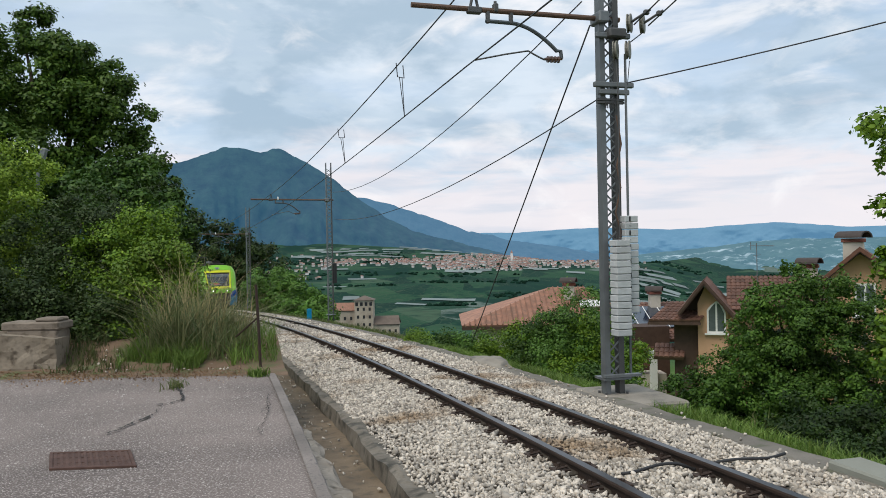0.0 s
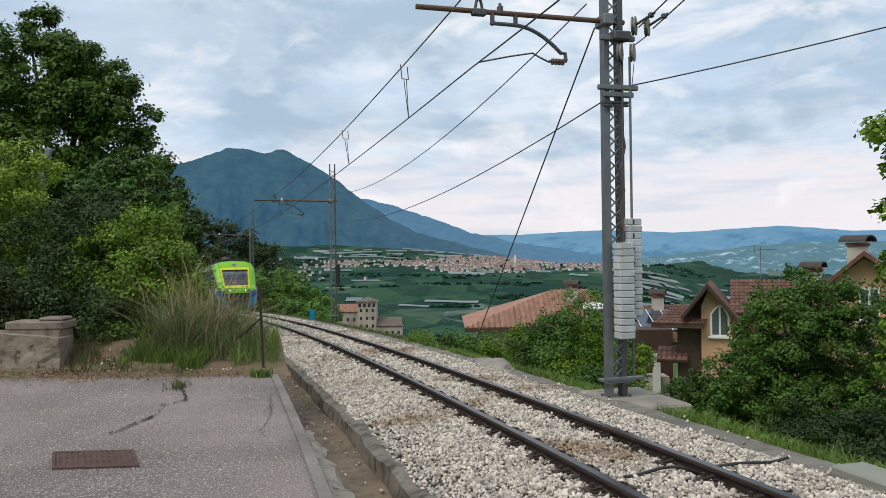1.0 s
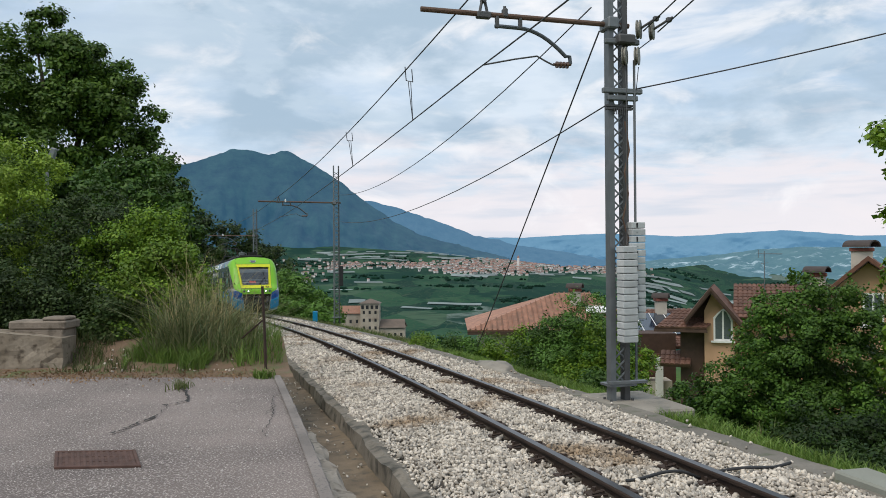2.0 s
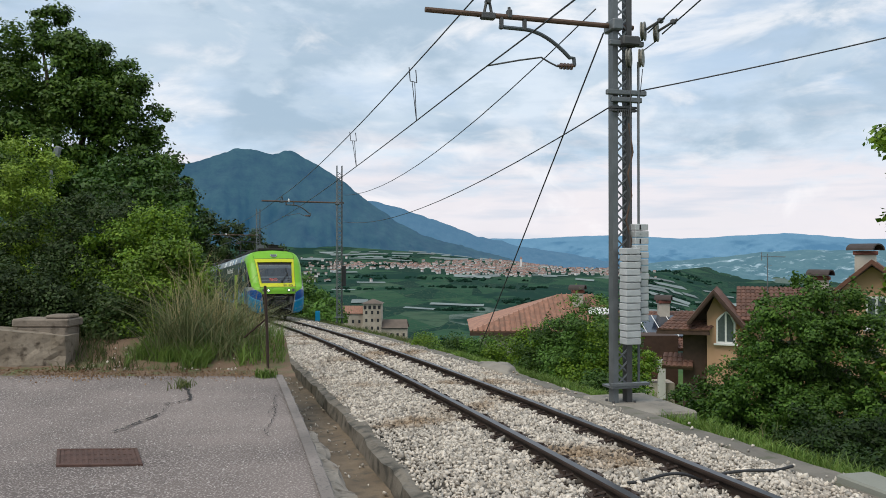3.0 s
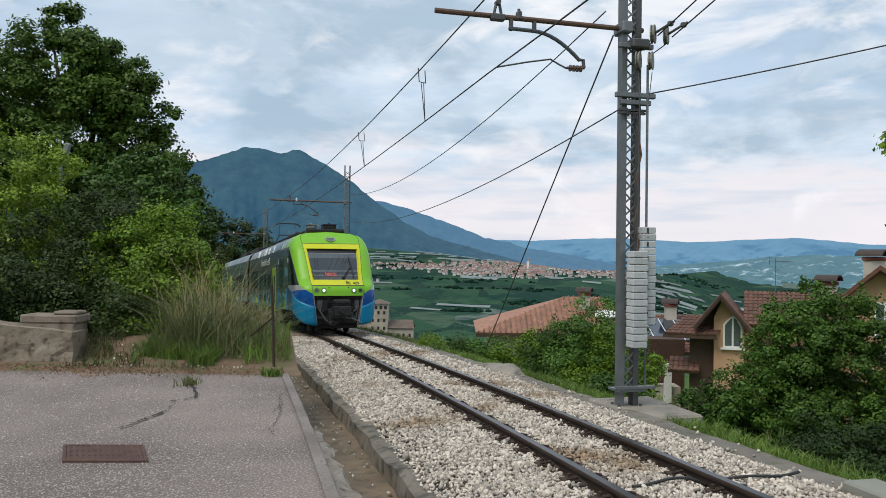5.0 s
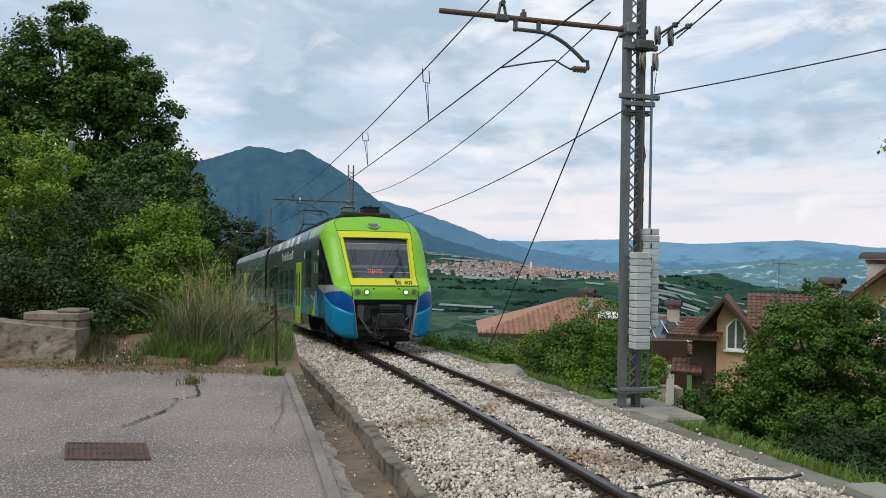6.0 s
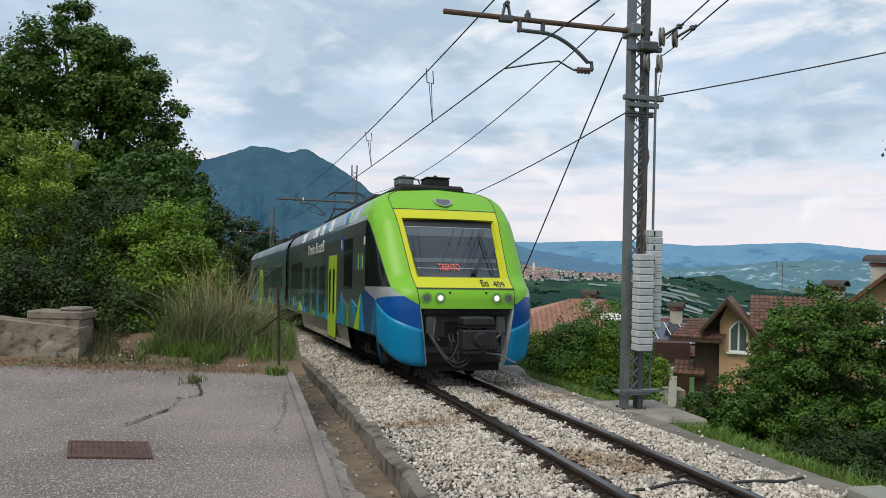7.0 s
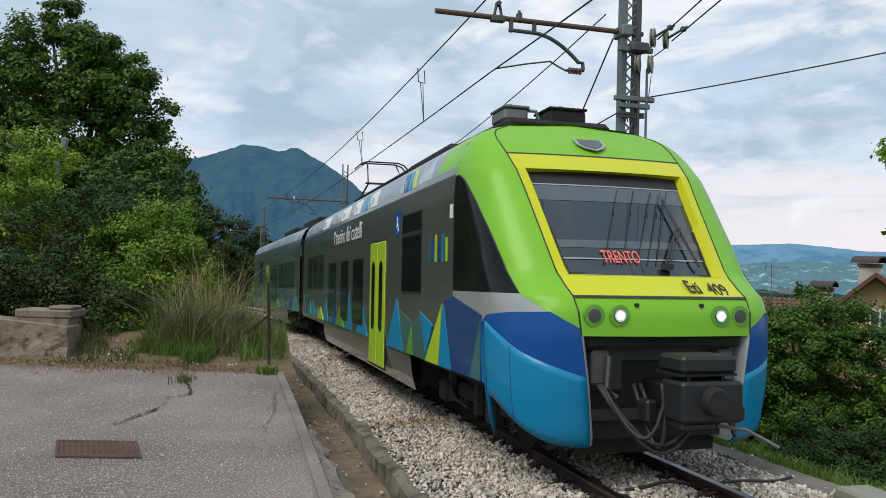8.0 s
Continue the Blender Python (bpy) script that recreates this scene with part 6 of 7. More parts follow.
def make_yard_things():
    # grating
    g = thing("drain_grate", Matrix.Translation((-2.77, 6.23, 0.005)) @ Matrix.Rotation(radians(3), 4, "Z") @ Matrix.Diagonal((0.92, 1.1, 1.0, 1.0)), "rusty iron drain grate set in the asphalt", "drain grate")
    for y in (-0.215, 0.215):
        part("frame", box((0, y, 0.004), (0.70, 0.03, 0.024), bevel=0.004), "iron", g)
    for x in (-0.335, 0.335):
        part("frame", box((x, 0, 0.004), (0.03, 0.40, 0.024), bevel=0.004), "iron", g)
    for k in range(13):
        part("bar", box((-0.30 + k * 0.05, 0, 0.003), (0.028, 0.40, 0.02), Matrix.Rotation(0.0, 4, "Z"), 0.003), "iron", g)
    for y in (-0.07, 0.07):
        part("cross_bar", box((0, y, 0.002), (0.66, 0.025, 0.018)), "iron", g)
    part("pit", box((0, 0, 0.004), (0.66, 0.40, 0.008)), "iron", g)
    skew = Matrix(((1, -0.5, 0, 0), (0, 1, 0, 0), (0, 0, 1, 0), (0, 0, 0, 1)))
    for child in g.children:
        child.data.transform(skew)
    # crack
    rng = np.random.default_rng(4)
    for path, w in (([(-3.22, 9.6), (-3.02, 9.15), (-2.87, 8.74), (-2.95, 8.54), (-3.08, 8.44)], 0.026), ([(-2.92, 7.95), (-2.94, 7.72), (-2.99, 7.45), (-2.98, 7.28), (-3.05, 7.1)], 0.020), ([(-3.0, 8.5), (-2.92, 7.95)], 0.006), ([(-1.88, 8.5), (-1.80, 8.1), (-1.74, 7.7), (-1.70, 7.2), (-1.58, 6.9)], 0.005), ([(-2.0, 9.0), (-1.92, 8.6), (-1.86, 8.3), (-1.84, 7.9)], 0.006)):
        P = []
        for (x0, y0), (x1, y1) in zip(path, path[1:]):
            for k in range(8):
                t = k / 8
                P.append((x0 + (x1 - x0) * t + rng.normal(0, 0.012), y0 + (y1 - y0) * t + rng.normal(0, 0.012)))
        vs, fs = [], []
        for i, (x, y) in enumerate(P):
            ww = w * rng.uniform(0.15, 1.1)
            vs += [(x - ww, y, 0.014), (x + ww, y, 0.014)]
            if i:
                fs.append((2 * i - 2, 2 * i - 1, 2 * i + 1, 2 * i))
        tagged(mesh_ob("trim_crack", vs, fs, "crack"), "dark crack in the asphalt", "crack", kind="structure")
    sp = np.array([(-3.22 + rng.normal(0, 0.05), 9.55 + rng.normal(0, 0.09), 0.0) for _ in range(90)])
    blades("weed", "weed growing in an asphalt crack", sp, 0.12, 0.006, "grass_mix", 101, 0.7, "weed")
    sp = np.array([(-2.42 + rng.normal(0, 0.06), 10.35 + rng.normal(0, 0.06), 0.0) for _ in range(200)])
    blades("weed", "green weed at the corner of the yard", sp, 0.11, 0.007, "grass", 102, 0.8, "weed")
    # soil strip with litter
    vs, fs, nx, ny = [], [], 60, 14
    for j in range(ny):
        for i in range(nx):
            t = j / (ny - 1)
            xr = beside((10.42 + t * 1.9 - 9.0) / 0.96, -2.80).x
            x = -9.5 + (xr + 9.5) * i / (nx - 1)
            y = 10.42 + 0.12 * float(fbm(x * 1.7, 0.3, 4)) * (1 if i < nx - 4 else 0) + t * 1.9
            vs.append((x, y, (0.016 if j else 0.0) + 0.45 * float(step01(t, 0.25, 1.0)) * 0.7 + 0.02 * float(fbm(x * 3, y * 3, 3)) * (1 if j else 0)))
    for j in range(ny - 1):
        for i in range(nx - 1):
            a = j * nx + i
            fs.append((a, a + 1, a + nx + 1, a + nx))
    tagged(mesh_ob("soil", vs, fs, "soil", smooth=True), "brown soil and leaf litter along the yard", "soil", kind="structure")
    n = 2600
    x = rng.uniform(-7.5, -2.6, n)
    y = 10.55 + 0.24 * rng.normal(0, 1, n) + 0.1 * fbm(x * 1.3, 2.0 + 0 * x, 3)
    litter = leaf_mesh("leaf_litter", np.stack([x, y, np.maximum(0.012, soil_z(y)) + 0.012 * rng.random(n)], 1), 0.032, rng, "litter", None, droop=0.0)
    tagged(litter, "brown leaf litter along the edge of the yard", "litter", kind="stuff")
    # low wall
    w = thing("low_wall", Matrix.Translation((-5.40, 11.1, 0)), "low crumbling stone and concrete wall, stained", "wall")
    bm = bmesh.new()
    nx, nz = 30, 8
    grid = {}
    for side, yy in ((0, 0.0), (1, 0.42)):
        for i in range(nx + 1):
            for k in range(nz + 1):
                xx = -3.2 + 3.2 * i / nx
                top = 0.45 + 0.09 * (-xx / 1.0) if xx > -1.4 else 0.58
                zz = -0.1 + (top + 0.1) * k / nz
                bump = 0.06 * float(fbm(xx * 4 + side * 9, zz * 5, 4))
                grid[side, i, k] = bm.verts.new((xx, yy + (bump if side == 0 else -bump), zz + (0.012 * float(fbm(xx * 6, 1.0, 3)) if k == nz else 0)))
    for i in range(nx):
        for k in range(nz):
            bm.faces.new((grid[0, i, k], grid[0, i + 1, k], grid[0, i + 1, k + 1], grid[0, i, k + 1]))
            bm.faces.new((grid[1, i, k], grid[1, i, k + 1], grid[1, i + 1, k + 1], grid[1, i + 1, k]))
        bm.faces.new((grid[0, i, nz], grid[0, i + 1, nz], grid[1, i + 1, nz], grid[1, i, nz]))
    for k in range(nz):
        bm.faces.new((grid[0, nx, k], grid[1, nx, k], grid[1, nx, k + 1], grid[0, nx, k + 1]))
    part("wall_body", bm, "old_masonry", w, "stained rubble wall")
    for c, sz in (((-0.44, 0.40, 0.47), (0.72, 0.40, 0.18)), ((-0.46, 0.42, 0.615), (0.82, 0.46, 0.12)), ((-0.24, 0.40, 0.70), (0.34, 0.34, 0.055))):
        bm = box(c, sz, bevel=0.02)
        part("block", bm, "concrete_old", w, "weathered concrete block")
    # fence post with a brace
    f = thing("fence_post", Matrix.Translation((-2.54, 11.0, 0.0)), "thin rusty iron fence post with a diagonal brace", "post")
    part("upright", tube([(0, 0, -0.1), (-0.015, 0, 0.5), (-0.045, 0, 1.16)], 0.02, 6), "rail", f)
    part("brace", tube([(-0.01, 0, 0.72), (-0.40, 0.25, 0.42)], 0.012, 5), "rail", f)
    # street lamp on the bank
    l = thing("street_lamp", Matrix.Translation((-10.1, 20, gz(-10.1, 20))), "slim grey street lamp rising from the thicket", "lamp")
    part("pole", tube([(0, 0, 0), (0, 0, 4.15 - gz(-10.1, 20))], 0.04, 8), "steel", l)
    part("lamp_head", box((0.14, 0, 4.15 - gz(-10.1, 20)), (0.16, 0.12, 0.34), Matrix.Rotation(0.25, 4, "Y"), 0.03), "steel", l, "grey lamp head")
    # blue marker post
    p = beside(29.5, 1.9, -0.1)
    b = thing("marker_post", Matrix.Translation(p), "short blue marker post beside the far track", "post")
    part("post", box((0, 0, 0.22), (0.22, 0.12, 0.5), bevel=0.02), "cyan", b)
    # concrete slab under the mast
    x, y, z, a = rail_at(1.6)
    bm = bmesh.new()
    add_box(bm, (0, 0, 0), (0.98, 1.45, 0.24), bevel=0.03)
    sl = part("foundation_slab", bm, "concrete", None)
    sl.matrix_basis = Matrix.Translation(beside(1.60, 2.02, -0.205)) @ Matrix.Rotation(a, 4, "Z")
    tagged(sl, "flat concrete foundation slab of the mast", "slab")
    # trough lids beside the line
    for k, s in enumerate((-3.22, -4.22, -5.22)):
        bm = box((0, 0, 0), (0.34, 0.94, 0.09), bevel=0.018)
        add_box(bm, (0, 0, -0.1), (0.28, 0.94, 0.12))
        t = part("trough_lid", bm, "lid", None)
        t.matrix_basis = Matrix.Translation(beside(s, 1.64, -0.075)) @ Matrix.Rotation(rail_at(s)[3] + 0.02 * k, 4, "Z")
        tagged(t, "pale grey-green concrete cable trough lid", "trough lid", "cable trough lids")
    # cement mound on the kerb
    bm = bmesh.new()
    bmesh.ops.create_icosphere(bm, subdivisions=3, radius=1.0)
    for v in bm.verts:
        v.co = Vector((v.co.x * 0.30, v.co.y * 0.85, v.co.z * 0.15)) * (1 + 0.35 * noise.noise(v.co * 1.7))
    m = part("cement_mound", bm, "concrete", None, smooth=True)
    m.matrix_basis = Matrix.Translation(beside(6.3, 1.68, -0.12)) @ Matrix.Rotation(rail_at(6.3)[3], 4, "Z")
    tagged(m, "rough cement mound over the kerb", "mound")


M["grit"] = mat("asphalt_chip", (0.38, 0.345, 0.325), 0.9, vary=0.2, scale=3, fine=40, island=0.6)
M["crack"] = mat("crack_dirt", (0.035, 0.033, 0.03), 1.0, vary=0.3)
M["litter"] = leaf_mat("dead_leaf", (0.20, 0.11, 0.06), (0.30, 0.20, 0.11))
M["old_masonry"] = mat("old_masonry", (0.29, 0.245, 0.19), 0.95, vary=0.5, scale=2.2, fine=18, bump=1.0, spots=(9, (0.075, 0.058, 0.042), 0.54, 0.70), color2=(0.13, 0.10, 0.065))
M["concrete_old"] = mat("old_concrete", (0.26, 0.215, 0.17), 0.95, vary=0.4, scale=3, fine=26, bump=0.9, spots=(8, (0.11, 0.09, 0.068), 0.55, 0.72))
M["lid"] = mat("trough_concrete", (0.25, 0.255, 0.215), 0.85, vary=0.15, scale=3, fine=40, bump=0.3, spots=(2.5, (0.55, 0.42, 0.10), 0.70, 0.74))
make_ballast()
make_sleepers()
make_yard_things()


# ---- the train: two cars, a = forward from the headlamps, l = to its right, u = over the rail heads ----
def I(v, xs, ys):
    return float(np.interp(v, xs, ys))


def half_width(u):
    return I(u, [0.28, 0.45, 0.7, 1.0, 2.5, 2.72, 2.88, 3.04, 3.15, 3.23, 3.28, 3.31], [1.20, 1.25, 1.285, 1.30, 1.30, 1.285, 1.245, 1.165, 1.05, 0.86, 0.60, 0.0])


def front_a(u):
    return I(u, [0.28, 0.4, 0.8, 1.21, 1.40, 1.52, 1.60, 1.73, 2.69, 2.88, 3.02, 3.13, 3.23, 3.31],
             [-0.14, -0.08, -0.03, -0.02, -0.04, -0.11, -0.24, -0.42, -1.16, -1.38, -1.56, -1.72, -1.86, -2.0])


def front_l(u):
    return min(I(u, [0.28, 0.5, 0.9, 1.21, 1.52, 2.2, 2.5, 2.88, 3.05, 3.15, 3.22, 3.27, 3.31], [0.65, 0.68, 0.735, 0.78, 0.81, 0.865, 0.89, 0.935, 0.955, 0.935, 0.85, 0.62, 0.0]), half_width(u) * 0.93)


def side_a(u):
    return I(u, [0.28, 1.2, 2.0, 2.7, 3.31], [-0.95, -1.02, -1.38, -1.88, -2.35])


def glass_w(u):
    """Where the cab's side window ends on the corner."""
    return I(u, [0.28, 1.0, 1.27, 1.54, 1.8, 2.1, 2.4, 2.55, 2.65, 2.7, 3.31], [0.40, 0.40, 0.76, 0.54, 0.49, 0.40, 0.29, 0.21, 0.12, 0.02, 0.02])


def screen_l(u):
    return min(I(u, [1.25, 1.70, 2.71, 3.0], [0.70, 0.735, 0.845, 0.75]), front_l(u) * 0.9)


def warp(w, u):
    """Paint lines on the corner rise towards the side: light blue, dark blue, green."""
    return I(u, [0.28, 0.90, 1.27, 1.54, 2.7, 3.31], [I(w, [0, 0.15, 0.3, 0.45, 0.6, 0.8, 1], [0.67, 0.62, 0.52, 0.43, 0.36, 0.31, 0.30]), I(w, [0, 0.45, 1], [1.325, 1.08, 0.88]), I(w, [0, 0.4, 0.78, 1], [1.335, 1.385, 1.40, 1.27]), 1.54, 2.7, 3.31])


def skin(c, u, off=0.0):
    """A point of the cab's skin: c 0-1 side, 1-2 side window of the corner, 2-3 corner, 3-4 front frame, 4-5 windscreen."""
    if c <= 1:
        a0 = -1.97
        return Vector((a0 + (max(side_a(u), a0) - a0) * c, half_width(u) + off, u))
    if c <= 3:
        def corner(w, uu):
            W, sa, fa, fl = half_width(uu), max(side_a(uu), -1.97), front_a(uu) - 0.07, front_l(uu)
            x2, a2 = fl + 0.72 * (W - fl), fa - 0.07 * (fa - sa)
            b0, b1, b2, b3 = (1 - w) ** 3, 3 * w * (1 - w) ** 2, 3 * w * w * (1 - w), w ** 3
            x = b0 * W + b1 * W + b2 * x2 + b3 * fl
            a = b0 * sa + b1 * (sa + 0.58 * (fa - sa)) + b2 * a2 + b3 * fa
            return Vector((a, x, uu))
        g = glass_w(u)
        w = g * (c - 1) if c <= 2 else g + (1 - g) * (c - 2)
        uu = warp(w, u)
        p = corner(w, uu)
        if off:
            q = corner(min(1, w + 0.01), uu) - corner(max(0, w - 0.01), uu)
            p += Vector((-q.y, q.x, 0)).normalized() * -off
        return p
    fl, fa, sl = front_l(u), front_a(u), screen_l(u)
    l = fl + (sl - fl) * (c - 3) if c <= 4 else sl * (5 - c)
    k = l / max(fl, 1e-4)
    return Vector((fa - 0.07 * k * k + off, l, u))


def to_car(p):
    """Own axes of a car: x to its right, y forward, z up."""
    return Vector((p.y, p.x, p.z))


def patch(name, c0, c1, nc, u0, u1, nu, material, parent, off=0.0, label="", both=True, thick=0.0, smooth=True):
    obs = []
    for sgn in ((1, -1) if both else (1,)):
        vs, fs = [], []
        for i in range(nu + 1):
            for j in range(nc + 1):
                p = to_car(skin(c0 + (c1 - c0) * j / nc, u0 + (u1 - u0) * i / nu, off))
                vs.append((p.x * sgn, p.y, p.z))
        for i in range(nu):
            for j in range(nc):
                a = i * (nc + 1) + j
                q = (a, a + 1, a + nc + 2, a + nc + 1)
                fs.append(q if sgn > 0 else q[::-1])
        ob = mesh_ob(name, vs, fs, material, parent, label, smooth)
        if thick:
            md = ob.modifiers.new("thick", "SOLIDIFY")
            md.thickness, md.offset = thick, -1
        obs.append(ob)
    return obs


def front_patch(name, c0, u0, u1, nu, material, parent, off=0.0, label="", thick=0.0, nl=14):
    """A piece right across the front, between +c0 and -c0."""
    vs, fs = [], []
    for i in range(nu + 1):
        u = u0 + (u1 - u0) * i / nu
        edge = skin(c0, u).y
        for j in range(nl + 1):
            l = edge * (2 * j / nl - 1)
            k = abs(l) / max(front_l(u), 1e-4)
            vs.append((l, front_a(u) - 0.07 * k * k + off, u))
    for i in range(nu):
        for j in range(nl):
            a = i * (nl + 1) + j
            fs.append((a, a + nl + 1, a + nl + 2, a + 1))
    ob = mesh_ob(name, vs, fs, material, parent, label, True)
    if thick:
        md = ob.modifiers.new("thick", "SOLIDIFY")
        md.thickness, md.offset = thick, 1
    return ob


def side_panel(name, y0, y1, z0, z1, material, parent, proud=0.0, label="", both=True, depth=0.03, bevel=0.0):
    """A plate on the car's flank."""
    obs = []
    for sgn in ((1, -1) if both else (1,)):
        bm = box((sgn * (1.30 + proud - depth / 2), (y0 + y1) / 2, (z0 + z1) / 2), (depth, y1 - y0, z1 - z0), bevel=bevel)
        obs.append(part(name, bm, material, parent, label))
    return obs


def flank_shape(name, pts, material, parent, proud, label="", both=False):
    """A flat painted shape (y, z) on the flank, 3 mm thick."""
    for sgn in ((1, -1) if both else (1,)):
        bm = bmesh.new()
        flat = max(half_width(z) for _, z in pts)
        hw = [flat if pts[0][1] < 2.6 else half_width(z) for _, z in pts]
        a = [bm.verts.new((sgn * (h + proud), y, z)) for h, (y, z) in zip(hw, pts)]
        b = [bm.verts.new((sgn * (h + proud - 0.02), y, z)) for h, (y, z) in zip(hw, pts)]
        n = len(pts)
        bm.faces.new(a), bm.faces.new(b[::-1])
        for i in range(n):
            bm.faces.new((a[i], b[i], b[(i + 1) % n], a[(i + 1) % n]))
        bmesh.ops.recalc_face_normals(bm, faces=bm.faces)
        part(name, bm, material, parent, label)


def wall_run(name, y0, y1, u_bottom, material, parent, label=""):
    """A stretch of the flank from its sill to the cant rail, both sides, slightly barrelled."""
    for sgn in (1, -1):
        us = [u_bottom] + [u for u in (0.45, 0.7, 1.0, 1.6, 2.2, 2.5, 2.72, 2.80) if u > u_bottom]
        vs, fs = [], []
        for y in (y0, y1):
            for u in us:
                vs.append((sgn * half_width(u), y, u))
        for u in (us[0],):
            vs += [(sgn * (half_width(u) - 0.05), y0, u), (sgn * (half_width(u) - 0.05), y1, u)]
        n = len(us)
        for i in range(n - 1):
            q = (i, i + n, i + n + 1, i + 1)
            fs.append(q[::-1] if sgn < 0 else q)
        q = (0, 2 * n, 2 * n + 1, n)
        fs.append(q if sgn > 0 else q[::-1])
        mesh_ob(name, vs, fs, material, parent, label, False)


def roof_run(name, y0, y1, material, parent, label=""):
    us = [2.80, 2.86, 2.92, 2.98, 3.04, 3.10, 3.15, 3.19, 3.23, 3.26, 3.28, 3.30, 3.31]
    prof = [(half_width(u), u) for u in us] + [(-half_width(u), u) for u in us[-2::-1]]
    vs = [(l, y, u) for y in (y0, y1) for l, u in prof]
    n = len(prof)
    fs = [(i, i + n, i + n + 1, i + 1) for i in range(n - 1)]
    return mesh_ob(name, vs, [f[::-1] for f in fs], material, parent, label, True)


def bogie(car, y):
    bm = bmesh.new()
    for sx in (1, -1):
        add_box(bm, (sx * 0.86, y, 0.42), (0.14, 2.3, 0.16), bevel=0.03)
        for dy in (-0.85, 0.85):
            add_box(bm, (sx * 0.92, y + dy, 0.36), (0.16, 0.26, 0.26), bevel=0.04)
            add_tube(bm, [(sx * 0.95, y + dy * 0.55, 0.28), (sx * 0.95, y + dy * 0.55, 0.62)], 0.07, 8)
        add_tube(bm, [(sx * 1.0, y - 0.5, 0.55), (sx * 1.0, y - 0.3, 0.34), (sx * 1.0, y + 0.2, 0.3)], 0.02, 6)
    add_box(bm, (0, y, 0.5), (1.7, 0.5, 0.25), bevel=0.04)
    part("bogie_frame", bm, "under", car, "black bogie frame with springs")
    for dy in (-0.85, 0.85):
        bm = bmesh.new()
        for sx in (1, -1):
            prof = [(0.50, 0.34), (0.53, 0.37), (0.60, 0.345), (0.60, 0.18), (0.57, 0.12), (0.56, 0.05)]
            n = 20
            rings = [[bm.verts.new((sx * x, r * math.cos(k * math.tau / n), r * math.sin(k * math.tau / n))) for k in range(n)] for x, r in prof]
            for q, s in zip(rings, rings[1:]):
                for k in range(n):
                    bm.faces.new((q[k], q[(k + 1) % n], s[(k + 1) % n], s[k]))
            bm.faces.new(rings[0]), bm.faces.new(rings[-1])
        add_tube(bm, [(-0.55, 0, 0), (0.55, 0, 0)], 0.08, 10)
        bmesh.ops.recalc_face_normals(bm, faces=bm.faces)
        w = part("wheelset", bm, "under", car, "steel wheelset")
        WHEELS.append((w, (0, y + dy, 0.345)))


WHEELS = []
CAR_LEN = 16.45


def window(car, y0, y1, z0, z1, tall=False):
    for sgn in (1, -1):
        bm = bmesh.new()
        add_box(bm, (sgn * 1.297, (y0 + y1) / 2, (z0 + z1) / 2), (0.016, y1 - y0 + 0.05, z1 - z0 + 0.05), bevel=0.006)
        w = part("window", bm, "black", car, "window in a black rubber frame")
        part("pane", box((sgn * 1.303, (y0 + y1) / 2, (z0 + z1) / 2), (0.012, y1 - y0, z1 - z0), bevel=0.005), "glass", w)


def door(car, y0, y1, z0=0.40, z1=2.20):
    """Double-leaf bright green door with narrow panes."""
    mid = (y0 + y1) / 2
    for sgn in (1, -1):
        d = part("door", box((sgn * 1.29, mid, (z0 + z1) / 2), (0.02, y1 - y0 + 0.07, z1 - z0 + 0.06), bevel=0.005), "black", car, "closed double door")
        for a, b in ((y0, mid - 0.01), (mid + 0.01, y1)):
            lf = part("leaf", box((sgn * 1.294, (a + b) / 2, (z0 + z1) / 2), (0.036, b - a, z1 - z0), bevel=0.01), "doorgreen", d, "yellow-green door leaf")
            h = (b - a) * 0.22
            cy = (a + b) / 2
            out = []
            for k in range(16):
                t = k * math.tau / 16
                out.append((cy + h * math.cos(t), (1.02 if math.sin(t) < 0 else 1.92 - h) + h * math.sin(t)))
            bm = bmesh.new()
            va = [bm.verts.new((sgn * 1.316, y, z)) for y, z in out]
            vb = [bm.verts.new((sgn * 1.30, y, z)) for y, z in out]
            bm.faces.new(va), bm.faces.new(vb[::-1])
            for k in range(16):
                bm.faces.new((va[k], vb[k], vb[(k + 1) % 16], va[(k + 1) % 16]))
            bmesh.ops.recalc_face_normals(bm, faces=bm.faces)
            part("leaf_pane", bm, "glass", d)


M["doorgreen"] = mat("door_green", (0.42, 0.62, 0.03), 0.35, vary=0.06, coat=0.4)
M["leafgreen"] = mat("mid_green_paint", (0.12, 0.36, 0.03), 0.3, vary=0.1, coat=0.5)
M["tealgreen"] = mat("grey_teal_paint", (0.055, 0.14, 0.14), 0.3, vary=0.1, coat=0.5)


def car_body(car, rear, front_bogie, rear_bogie, green_to=-2.0):
    """Flanks, roof, floor and ends from y = -1.97 back to rear."""
    f1 = (front_bogie + 1.15, front_bogie - 1.25)
    r1 = (rear_bogie + 1.6, rear)
    wall_run("side_wall", f1[1], -1.97, 0.74, "grey", car, "grey flank over the bogie")
    wall_run("side_wall", r1[0], f1[1], 0.30, "grey", car, "long grey flank")
    wall_run("side_wall", r1[1], r1[0], 0.66, "grey", car, "grey flank over the rear bogie")
    roof_run("roof", rear, green_to, "roof", car, "grey-blue curved roof with painted blocks")
    part("floor", box((0, (rear - 1.2) / 2, 0.72), (2.3, abs(rear) - 1.3, 0.12)), "under", car)
    part("end_wall", box((0, rear + 0.03, 1.75), (2.5, 0.05, 2.1)), "under", car)
    part("equipment_box", box((0, (f1[1] + r1[0]) / 2, 0.5), (2.2, abs(r1[0] - f1[1]) - 0.3, 0.35)), "under", car)


